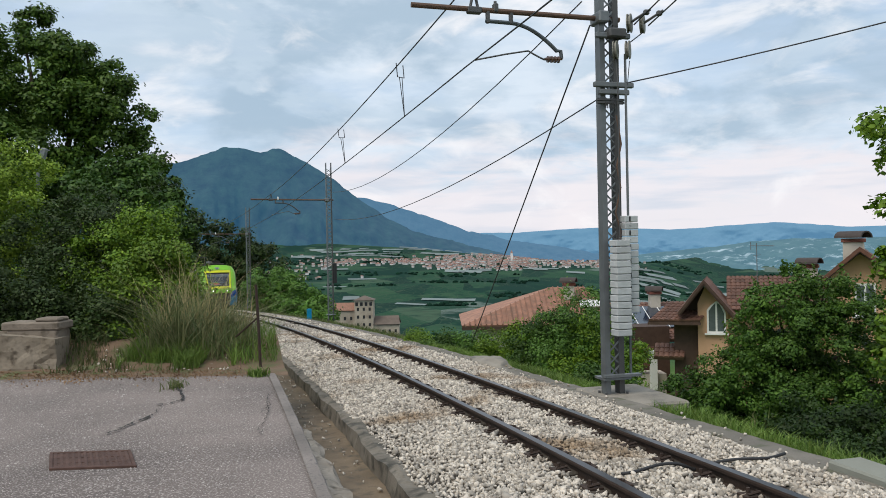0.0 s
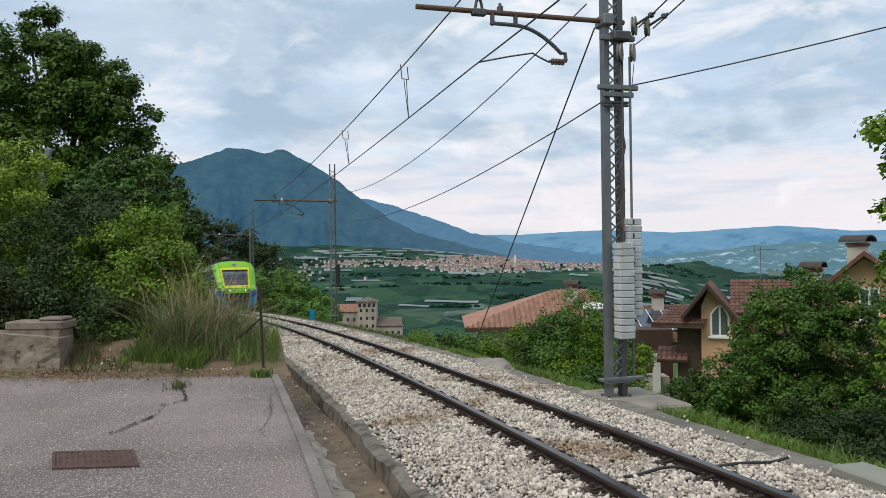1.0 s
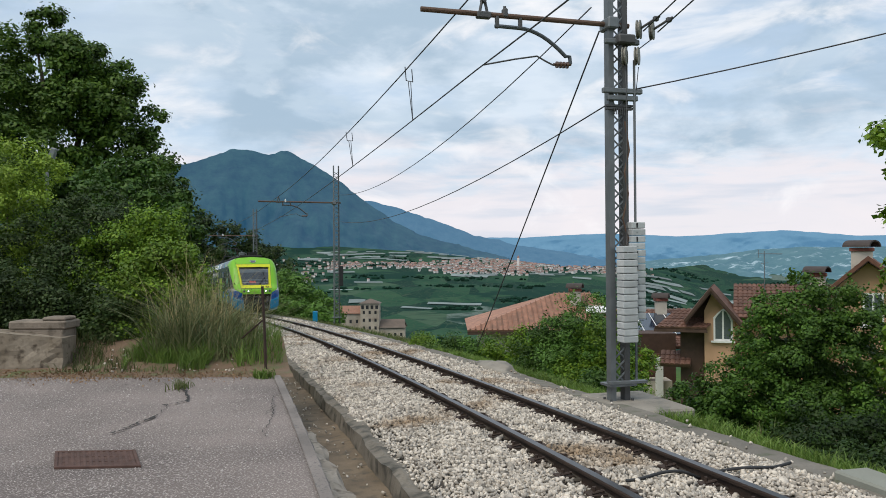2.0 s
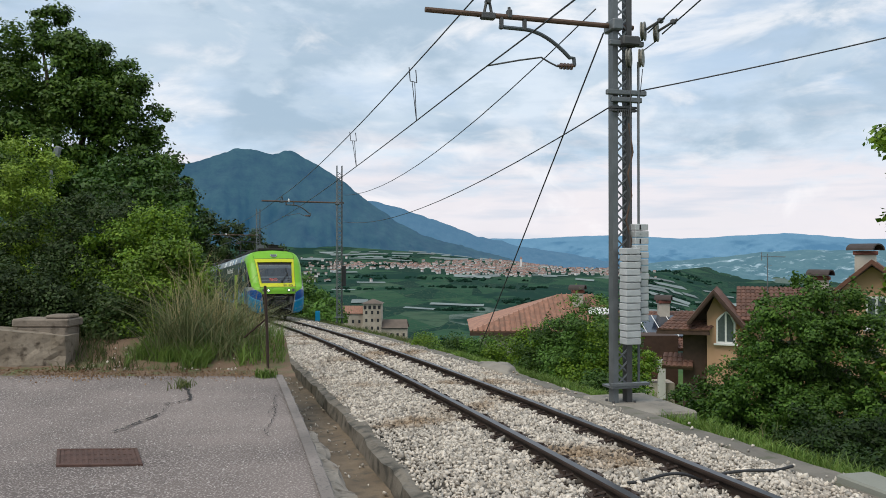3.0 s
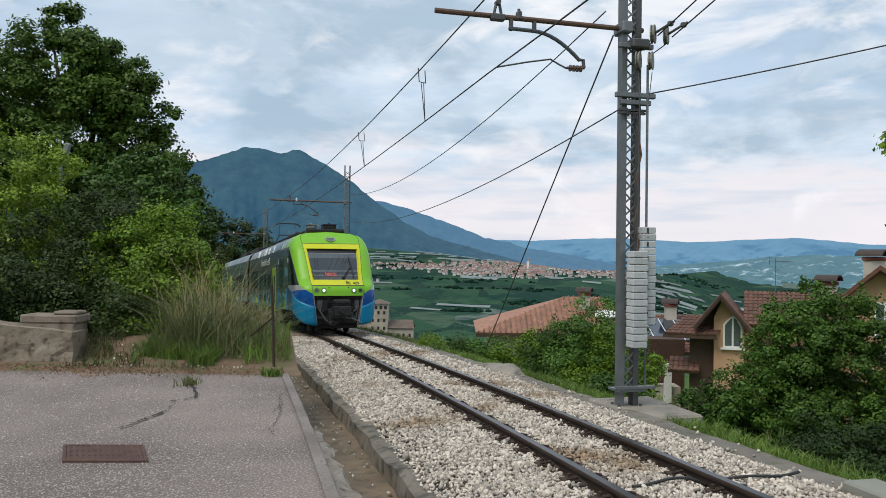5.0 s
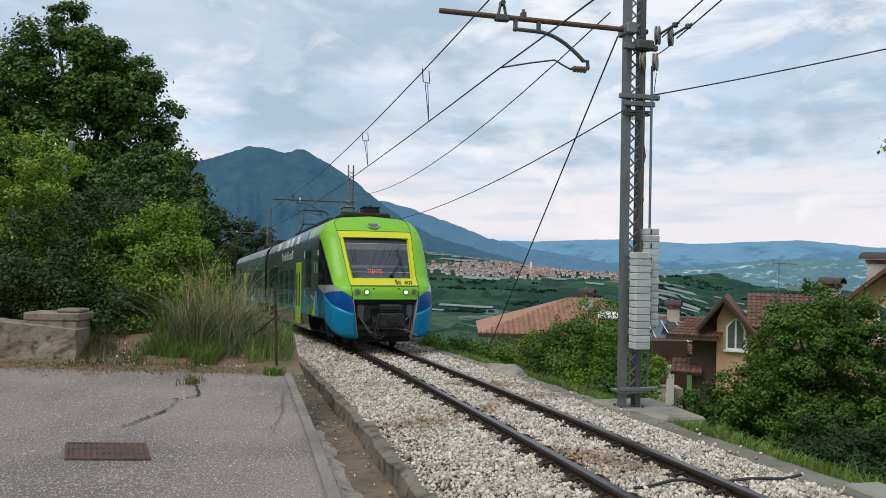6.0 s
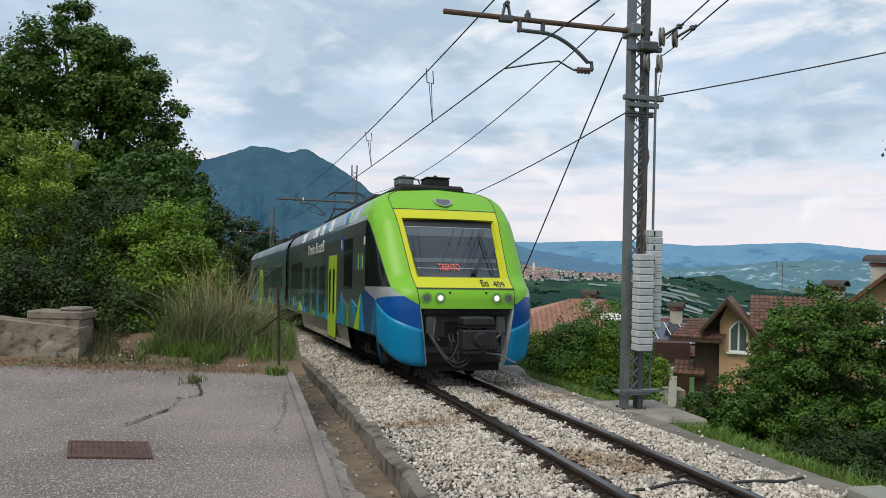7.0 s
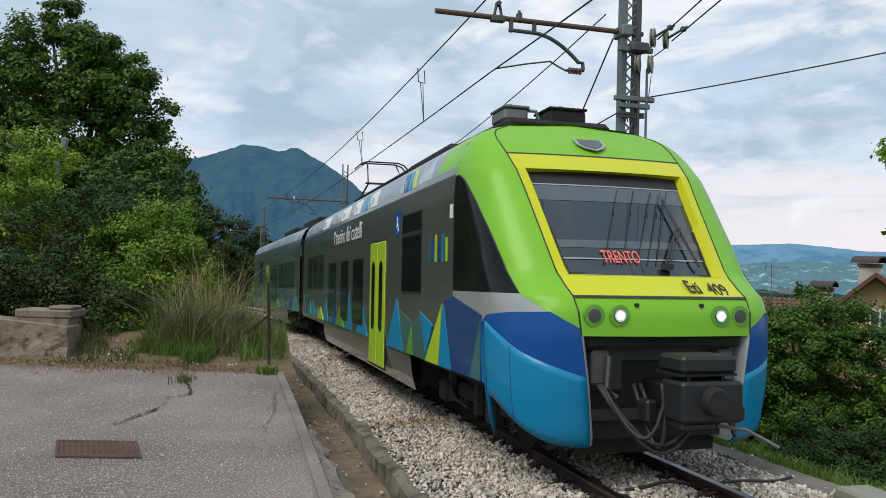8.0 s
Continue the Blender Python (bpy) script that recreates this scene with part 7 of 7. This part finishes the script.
def cab(car):
    patch("side_wall", 0, 1, 4, 0.74, 1.33, 8, "cyan", car, label="blue painted cab flank")
    patch("waist_panel", 0, 1, 4, 1.33, 1.54, 3, "silver", car)
    patch("side_window", 0, 1, 5, 1.54, 2.70, 10, "glass", car, off=0.0, label="black cab side window")
    patch("side_window", 1, 2, 6, 1.54, 2.70, 12, "glass", car, label="black cab side window")
    patch("roof_corner", 0, 1, 4, 2.70, 3.31, 14, "green", car)
    patch("pillar", 1, 2, 6, 2.70, 3.31, 16, "green", car, label="glossy green corner")
    patch("pillar", 2, 3, 12, 1.27, 3.31, 40, "green", car, label="glossy green corner pillar")
    patch("waist_panel", 1, 2, 6, 1.27, 1.54, 3, "silver", car)
    patch("stripe", 1, 3, 16, 0.90, 1.27, 5, "blue", car, label="dark blue stripe")
    patch("skirt", 1, 3, 16, 0.28, 0.90, 9, "cyan", car, thick=0.03, label="light blue front skirt")
    for sgn in (1, -1):
        def rim(c, us, r, m, name="seam"):
            pts = [to_car(skin(c, u)) for u in us]
            part(name, tube([Vector((p.x * sgn, p.y, p.z)) for p in pts], r, 5), m, car)
        rim(3.0, np.linspace(1.22, 3.24, 34), 0.0075, "black")
        rim(1.92, np.linspace(0.30, 0.89, 10), 0.004, "navy")
        rim(2.0, np.linspace(1.56, 2.69, 20), 0.009, "black")
        pts = [to_car(skin(1 + 0.92 * k / 8, 0.52)) for k in range(9)]
        part("seam", tube([Vector((p.x * sgn, p.y, p.z)) for p in pts], 0.004, 5), "navy", car)
    # headlamp panel, yellow screen surround, crown
    front_patch("headlamp_panel", 3, 1.21, 1.525, 6, "green", car, label="bright green headlamp panel")
    front_patch("seam", 3, 1.517, 1.537, 1, "black", car, off=0.006)
    front_patch("surround", 3, 1.53, 1.70, 5, "yellow", car, label="yellow windscreen surround")
    patch("surround", 3, 4, 4, 1.70, 2.71, 14, "yellow", car, label="yellow windscreen surround")
    front_patch("surround", 3, 2.71, 2.88, 4, "yellow", car)
    front_patch("seam", 3, 2.875, 2.89, 1, "black", car, off=0.004)
    front_patch("crown", 3, 2.88, 3.31, 16, "green", car, label="green roof crown")
    front_patch("windscreen", 4, 1.70, 2.71, 10, "windscreen", car, off=-0.09, label="dark windscreen")
    # the reveal round the screen
    ring = [skin(4, 1.70 + 1.01 * i / 10) for i in range(11)]
    loop = [to_car(p) for p in ring] + [Vector((-p.y, p.x, p.z)) for p in ring[::-1]]
    bm = bmesh.new()
    o = [bm.verts.new(p + Vector((0, 0.004, 0.002))) for p in loop]
    deep = [p + Vector((-0.045 * (1 if p.x > 0 else -1), -0.095, 0.012 if p.z < 2.2 else -0.05)) for p in loop]
    i_ = [bm.verts.new(p) for p in deep]
    n = len(loop)
    for k in range(n):
        bm.faces.new((o[k], o[(k + 1) % n], i_[(k + 1) % n], i_[k]))
    part("screen_reveal", bm, "yellow", car, "deep yellow reveal round the windscreen")
    part("gasket", tube(deep + deep[:1], 0.016, 6), "black", car, "black rubber windscreen gasket")
    front_patch("top_band", 4, 2.57, 2.70, 2, "black", car, off=-0.084)
    for u, t in ((2.555, 0.012), (1.845, 0.012)):
        front_patch("screen_line", 4, u, u + t, 1, "silver", car, off=-0.082)
    front_patch("sun_blind", 4, 2.40, 2.55, 2, "screen_grey", car, off=-0.086, label="paler grey band across the upper windscreen")
    front_patch("dashboard", 4, 1.95, 2.02, 2, "screen_grey", car, off=-0.086, label="grey dashboard edge behind the glass")
    # thin dark rods laid over the glass, drawn as lines reflected in it
    for l, dl in ((-0.07, -0.42), (-0.245, -0.42), (-0.43, -0.46), (-0.53, -0.46), (-0.60, -0.44)):
        pts = [Vector((l - dl * t, front_a(u) - 0.080, u)) for t, u in ((0, 2.53), (0.3, 2.32), (0.34, 2.28), (0.7, 2.02), (1, 1.80))]
        bm = tube(pts, 0.0045, 5)
        add_box(bm, pts[2], (0.018, 0.01, 0.05))
        part("blind_cord", bm, "black", car)
    # destination sign behind the glass
    tilt = math.atan2(0.76, 0.98)

    def on_screen(l, u, off, tilt=tilt):
        return Matrix.Translation((l, front_a(u) + off, u)) @ Matrix.Rotation(math.pi, 4, "Z") @ Matrix.Rotation(math.pi / 2 - tilt, 4, "X")
    word("destination", "TRENTO", 0.105, on_screen(0.16, 1.865, -0.078) @ Matrix.Diagonal((0.9, 1.9, 1, 1)), "display", car, "orange dot-matrix destination sign")
    word("fleet_number", "Eti  409", 0.14, Matrix.Translation((0, -0.011, 0)) @ on_screen(-0.47, 1.60, 0.004, math.atan2(0.18, 0.13)) @ Matrix.Rotation(radians(5.6), 4, "Y") @ Matrix.Diagonal((1, 1.75, 1, 1)), "black", car, "black unit number")
    # crest on the crown
    pts = [(-0.16, 0.10), (0.16, 0.10), (0.16, -0.03), (0.10, -0.11), (0, -0.17), (-0.10, -0.12), (-0.16, -0.03)]
    cm = Matrix.Translation((0, front_a(3.03) + 0.02, 3.045)) @ Matrix.Rotation(math.pi, 4, "Z") @ Matrix.Rotation(radians(-57), 4, "X")
    part("crest", prism(pts, 0.012, cm), "silver", car, "grey shield-shaped crest")
    part("crest_field", prism([(x * 0.78, z * 0.78) for x, z in pts], 0.010, cm @ Matrix.Translation((0, -0.006, 0))), "crest", car)
    part("bulkhead", box((0, -1.15, 0.60), (1.9, 0.06, 0.55)), "under", car, "dark plate under the cab")
    # headlamps: one lit, one dark on each side
    for sgn in (1, -1):
        for l, r, mt, nm in ((0.465, 0.066, "headlight", "headlamp"), (0.675, 0.066, "lamp_off", "tail_lamp")):
            y = front_a(1.385) - 0.07 * (l / 0.78) ** 2
            bm = bmesh.new()
            add_tube(bm, [(sgn * l, y - 0.03, 1.375), (sgn * l, y + 0.018, 1.375)], r + 0.022, 24)
            lamp = part(nm, bm, "leafgreen", car, "round lamp in the green panel")
            bm = bmesh.new()
            add_tube(bm, [(sgn * l, y - 0.02, 1.375), (sgn * l, y + 0.026, 1.375)], r, 24, r * 0.8)
            part("lens", bm, "steel_dark" if nm == "headlamp" else mt, lamp, "dark lens")
            if nm == "headlamp":
                part("reflector", tube([(sgn * l, y, 1.375), (sgn * l, y + 0.029, 1.375)], 0.056, 20, 0.05), "white", lamp, "bright lamp reflector")
                part("bulb", tube([(sgn * l, y, 1.375), (sgn * l, y + 0.036, 1.375)], 0.044, 16, 0.03), mt, lamp, "lit white lens")
        part("stud", tube([(sgn * 0.30, front_a(1.46) - 0.02, 1.46), (sgn * 0.30, front_a(1.46) + 0.012, 1.46)], 0.018, 10), "black", car)
    # wiper
    bm = bmesh.new()
    add_tube(bm, [on_screen(-0.22, 1.79, -0.04).translation, on_screen(-0.52, 2.16, -0.05).translation], 0.012, 6)
    add_tube(bm, [on_screen(-0.26, 1.79, -0.04).translation, on_screen(-0.56, 2.16, -0.05).translation], 0.009, 6)
    add_tube(bm, [on_screen(-0.58, 1.80, -0.06).translation, on_screen(-0.50, 2.45, -0.06).translation], 0.012, 6)
    add_box(bm, on_screen(-0.24, 1.79, -0.04).translation, (0.10, 0.05, 0.05))
    part("wiper", bm, "black", car, "black windscreen wiper")
    # front pocket with coupler
    part("front_pocket", box((0, -0.75, 0.80), (1.46, 0.9, 0.9)), "under", car, "dark recess for the coupler")
    for c, sz in (((0, -0.285, 1.06), (1.40, 0.03, 0.14)), ((0.50, -0.285, 0.88), (0.36, 0.03, 0.26)), ((-0.56, -0.285, 0.88), (0.24, 0.03, 0.26)), ((0, -0.285, 0.55), (1.30, 0.03, 0.10))):
        part("pocket_panel", box(c, sz, bevel=0.008), "pocket", car, "dark grey plate round the coupler recess")
    part("buffer_beam", box((0, -0.22, 1.17), (1.44, 0.18, 0.12), bevel=0.02), "under", car)
    bm = bmesh.new()
    add_box(bm, (0, 0.32, 1.03), (0.48, 0.36, 0.14), bevel=0.03)
    add_box(bm, (0, 0.30, 0.955), (0.50, 0.34, 0.02))
    for x in (-0.15, 0.15):
        add_box(bm, (x, 0.34, 0.925), (0.03, 0.2, 0.06))
    part("coupler_cover", bm, "couple", car, "dark grey coupler hood")
    bm = bmesh.new()
    add_box(bm, (0, 0.38, 0.755), (0.53, 0.32, 0.31), bevel=0.025)
    part("coupler", bm, "couple", car, "black automatic coupler head")
    part("coupler_bar", box((0, -0.1, 0.74), (0.24, 0.7, 0.2), bevel=0.02), "couple", car)
    part("coupler_claw", box((-0.29, 0.42, 0.66), (0.07, 0.12, 0.12), bevel=0.02), "couple", car)
    part("coupler_foot", box((0.10, 0.40, 0.575), (0.30, 0.22, 0.07), bevel=0.02), "couple", car)
    part("valve", box((0.30, 0.10, 0.64), (0.10, 0.16, 0.18), bevel=0.02), "couple", car)
    part("valve", box((-0.30, 0.10, 0.64), (0.08, 0.14, 0.2), bevel=0.02), "couple", car)
    part("coupler_face", tube([(0, 0.53, 0.765), (0, 0.59, 0.765), (0, 0.61, 0.765)], 0.115, 24, 0.09), "under", car)
    for k, (x0, x1, sag) in enumerate(((0.62, -0.18, 0.30), (0.60, -0.14, 0.36), (0.58, 0.20, 0.42), (0.30, 0.24, 0.34), (-0.6, -0.2, 0.42), (0.24, 0.27, 0.5))):
        pts = []
        for j in range(11):
            t = j / 10
            pts.append((x0 + (x1 - x0) * t, -0.12 + 0.16 * math.sin(math.pi * t) + 0.38 * t, 0.82 - (0.82 - sag) * math.sin(math.pi * min(1, t * 1.05)) + 0.05 * t))
        part("hose", tube(pts, 0.017, 7), "rubber", car, "hanging black brake hose", True)
    for sx in (0.58, -0.58):
        bm = bmesh.new()
        add_box(bm, (sx, -0.20, 0.95), (0.16, 0.12, 0.28), bevel=0.02)
        add_tube(bm, [(sx * 0.9, -0.12, 1.05), (sx * 0.95, -0.1, 0.8), (sx * 0.8, -0.1, 0.72)], 0.022, 6)
        part("fitting", bm, "steel_dark", car)
    part("rail_guard", box((0, -0.45, 0.30), (1.3, 0.05, 0.20)), "under", car)
    bm = bmesh.new()
    add_tube(bm, [(-0.12, 0.4, 0.56), (-0.34, 0.46, 0.53), (-0.58, 0.52, 0.40)], 0.016, 6)
    part("lever", bm, "steel", car)
    for sgn in (1, -1):
        vs, n = [], 12
        for i in range(n + 1):
            q = to_car(skin(3, 0.30 + 0.94 * i / n))
            for dx, dy in ((0, 0.004), (-0.02, 0.0), (-0.045, -0.30)):
                vs.append(((q.x + dx) * sgn, q.y + dy, q.z))
        fs = [(i * 3 + j, i * 3 + j + 1, i * 3 + j + 4, i * 3 + j + 3) for i in range(n) for j in range(2)]
        mesh_ob("inner_skirt", vs, fs, "silver", car, "pale grey inner edge of the skirt", True)


M["navy"] = mat("navy_paint", (0.014, 0.058, 0.20), 0.3, vary=0.1, coat=0.5)
M["crest"] = mat("crest", (0.10, 0.11, 0.12), 0.4, vary=0.2)
M["pocket"] = mat("pocket_plate", (0.055, 0.057, 0.058), 0.6, 0.2, vary=0.4, scale=5, fine=30)
M["couple"] = mat("coupler_paint", (0.018, 0.019, 0.021), 0.5, 0.2, vary=0.3, scale=8)


def roof_gear(car, items):
    for y, ly, w, h in items:
        bm = box((0, y, 3.26 + h / 2), (w, ly, h), bevel=0.05)
        b = part("roof_unit", bm, "under", car, "black roof equipment box")


def livery(car, y0, y1, seed):
    """Painted peaks in blues and greens along the lower flank."""
    rng = np.random.default_rng(seed)
    y, k = y0, 0
    cols = ["cyan", "leafgreen", "blue", "tealgreen", "cyan", "doorgreen", "tealgreen"]
    while y > y1:
        w = rng.uniform(0.5, 1.05)
        h = rng.uniform(0.95, 1.45)
        flank_shape("painted_peak", [(y, 0.76), (y - w, 0.76), (y - w * rng.uniform(0.3, 0.7), h)], cols[k % len(cols)], car, 0.004 + 0.003 * (k % 3), both=True)
        y -= w * rng.uniform(0.75, 1.5)
        k += 1


def make_front_car():
    car = thing("railcar", Matrix(), "green, yellow and blue leading railcar with lit headlamps", "train car", "cars of the train")
    rear = -CAR_LEN
    car_body(car, rear, -2.55, -13.7, -2.72)
    roof_run("roof_cap", -2.72, -1.97, "green", car, "green end of the roof")
    cab(car)
    window(car, -4.26, -3.27, 1.50, 2.46)
    door(car, -6.45, -5.32)
    for y, w in ((-8.1, 1.0), (-9.5, 0.85), (-11.25, 1.05)):
        window(car, y, y + w, 0.92, 2.0)
    for y in (-13.0, -14.1, -15.2):
        window(car, y, y + 0.86, 1.42, 2.2)
    bogie(car, -2.55), bogie(car, -13.7)
    peaks = (([(-4.55, 1.40), (-5.14, 0.745), (-4.12, 0.745)], "cyan", 0.010), ([(-4.39, 1.26), (-3.67, 1.13), (-3.64, 0.745), (-4.14, 0.745)], "tealgreen", 0.006),
             ([(-3.69, 1.10), (-3.93, 0.745), (-3.60, 0.745)], "leafgreen", 0.012), ([(-3.28, 1.28), (-3.67, 1.10), (-3.62, 0.745), (-2.97, 0.745)], "tealgreen", 0.008),
             ([(-3.28, 1.28), (-2.70, 1.15), (-2.98, 0.80)], "cyan", 0.012), ([(-2.32, 1.40), (-2.98, 0.745), (-2.43, 0.745)], "doorgreen", 0.016),
             ([(-2.30, 1.39), (-2.42, 0.745), (-1.98, 0.745)], "cyan", 0.014), ([(-1.96, 1.49), (-2.28, 1.43), (-1.96, 0.745), (-1.04, 0.745), (-1.04, 1.335)], "navy", 0.006),
             ([(-1.06, 1.30), (-1.36, 0.75), (-1.05, 0.75)], "teal", 0.009))
    for pts, c, pr in peaks:
        flank_shape("painted_peak", pts, c, car, pr, both=True)
    for k, (y, w, c) in enumerate(((-6.2, 0.5, "white"), (-7.0, 0.35, "cyan"), (-7.7, 0.6, "white"), (-8.9, 0.9, "white"), (-10.2, 0.7, "silver"), (-11.6, 1.0, "white"), (-4.15, 0.22, "blue"), (-3.95, 0.16, "cyan"), (-3.70, 0.16, "doorgreen"), (-13.4, 0.9, "silver"))):
        flank_shape("painted_block", [(y, 2.78), (y - w, 2.78), (y - w - 0.1, 2.88), (y - w - 0.25, 3.04), (y - 0.25, 3.04), (y - 0.1, 2.88)], c, car, 0.006, both=True)
    livery(car, -6.7, -7.6, 5)
    livery(car, -8.2, -15.8, 8)
    for sgn in (1, -1):
        m = Matrix.Translation((sgn * 1.298, -8.95, 2.47)) @ Matrix.Rotation(sgn * math.pi / 2, 4, "Z") @ Matrix.Rotation(math.pi / 2, 4, "X")
        word("lettering", "il trenino dei castelli", 0.40, m, "white", car, "white lettering on the grey flank")
    side_panel("notice", -4.72, -4.42, 2.23, 2.55, "blue", car, 0.006, "blue wheelchair notice", depth=0.012)
    for sgn in (1, -1):
        m = Matrix.Translation((sgn * 1.308, -4.57, 2.37)) @ Matrix.Rotation(math.pi / 2, 4, "Y")
        bm = tube([m @ Vector((0.05 + 0.055 * math.cos(k * 0.55), 0.055 * math.sin(k * 0.55), 0)) for k in range(9)], 0.008, 4)
        add_tube(bm, [m @ Vector((-0.11, 0, 0)), m @ Vector((-0.02, 0, 0)), m @ Vector((0.0, 0.05, 0)), m @ Vector((0.08, 0.07, 0))], 0.009, 4)
        part("notice_symbol", bm, "white", car, "white wheelchair symbol")
    side_panel("notice", -2.10, -2.0, 2.28, 2.42, "white", car, 0.006, "small white notice", depth=0.012)
    for k, c in enumerate(("tealgreen", "blue", "doorgreen", "navy", "cyan", "doorgreen")):
        y = -2.95 + k * 0.14
        flank_shape("painted_letter", [(y, 1.84), (y + 0.07, 1.84), (y + 0.07, 2.14 - 0.05 * (k % 2)), (y, 2.14 - 0.05 * (k % 2))], c, car, 0.005, both=True)
    for sgn in (1, -1):
        part("window_bar", box((sgn * 1.308, -3.765, 2.21), (0.012, 0.99, 0.05)), "black", car)
    roof_gear(car, [(-3.2, 1.8, 1.25, 0.17), (-5.2, 2.3, 1.55, 0.16), (-8.2, 3.0, 1.4, 0.10), (-10.4, 1.2, 0.9, 0.12)])
    for x0, x1, y, h, m in ((-0.36, 0.08, -2.62, 0.15, "under"), (0.32, 0.60, -2.66, 0.14, "steel")):
        bm = box(((x0 + x1) / 2, y, 3.42 + h / 2), (x1 - x0, 0.45, h), bevel=0.025)
        add_box(bm, ((x0 + x1) / 2, y, 3.43 + h), (x1 - x0 + 0.025, 0.48, 0.03), bevel=0.01)
        add_tube(bm, [((x0 + x1) / 2, y, 3.43 + h), ((x0 + x1) / 2, y, 3.50 + h)], 0.06, 10, 0.03)
        part("roof_unit", bm, m, car, "raised roof equipment case with a domed cap")
    for x in (-0.74, 0.74):
        part("roof_conduit", tube([(x, -2.6, 3.30), (x, -6.3, 3.36), (x, -11.4, 3.36)], 0.03, 6), "under", car)
    part("roof_cable", tube([(0.34, -2.5, 3.55), (0.24, -2.42, 3.53), (0.20, -2.40, 3.40)], 0.022, 6), "steel", car)
    # pantograph, raised
    bm = bmesh.new()
    y = -12.3
    for sx in (-0.55, 0.55):
        add_tube(bm, [(sx, y - 0.6, 3.3), (sx * 0.75, y + 0.6, 3.78), (sx * 0.6, y, 4.33)], 0.022, 6)
    add_tube(bm, [(-0.5, y + 0.75, 3.78), (0.5, y + 0.75, 3.78)], 0.025, 6)
    add_box(bm, (0, y - 0.6, 3.33), (1.1, 0.5, 0.1))
    for dy in (-0.14, 0.14):
        add_tube(bm, [(-0.6, y + dy, 4.20), (-0.5, y + dy, 4.30), (-0.36, y + dy, 4.35), (0.36, y + dy, 4.35), (0.5, y + dy, 4.30), (0.6, y + dy, 4.20)], 0.018, 6)
    part("pantograph", bm, "black", car, "raised black pantograph")
    return car


def make_rear_car():
    car = thing("railcar", Matrix(), "grey and blue trailing railcar with painted peaks", "train car", "cars of the train")
    car_body(car, -CAR_LEN, -3.4, -13.7)
    # its front end butts against the gangway
    part("end_wall", box((0, -2.02, 1.75), (2.5, 0.05, 2.1)), "under", car)
    part("gangway", box((0, -1.55, 1.75), (2.2, 0.9, 2.2), bevel=0.1), "rubber", car, "black folded gangway bellows")
    for y in (-4.0, -5.0, -6.0, -7.0):
        window(car, y, y + 0.86, 1.42, 2.2)
    for y in (-8.3, -9.3):
        window(car, y, y + 0.72, 0.95, 2.06)
    door(car, -11.2, -10.1)
    window(car, -13.6, -12.6, 1.5, 2.4)
    bogie(car, -3.4), bogie(car, -13.7)
    livery(car, -2.3, -15.8, 11)
    roof_gear(car, [(-4.5, 3.0, 1.3, 0.28), (-9.5, 3.0, 1.3, 0.28)])
    return car


front_car = make_front_car()
rear_car = make_rear_car()


def run(t):
    """Chainage of the headlamps."""
    return 50.51 - 7.737 * t + 0.22873 * t * t - 0.01149 * t ** 3


def car_pose(s, b1, b2, nose):
    """Both bogies on the line; nose = distance of the car's origin before the front bogie."""
    p, q = beside(s + b1, 0), beside(s + b2, 0)
    fw = (p - q).normalized()
    rt = fw.cross(Vector((0, 0, 1))).normalized()
    up = rt.cross(fw)
    o = p + fw * nose
    return Matrix(((rt.x, fw.x, up.x, o.x), (rt.y, fw.y, up.y, o.y), (rt.z, fw.z, up.z, o.z), (0, 0, 0, 1)))


def motions():
    ts = [i * 0.25 for i in range(33)]
    walk(front_car, [(t, car_pose(run(t), 2.55, 13.7, 2.55)) for t in ts])
    walk(rear_car, [(t, car_pose(run(t) + CAR_LEN - 1.45, 3.4, 13.7, 3.4)) for t in ts])
    ws = [i / 15 for i in range(121)]
    for w, at in WHEELS:
        walk(w, [(t, Matrix.Translation(at) @ Matrix.Rotation((run(t) - 50.51) / 0.345, 4, "X")) for t in ws])


motions()
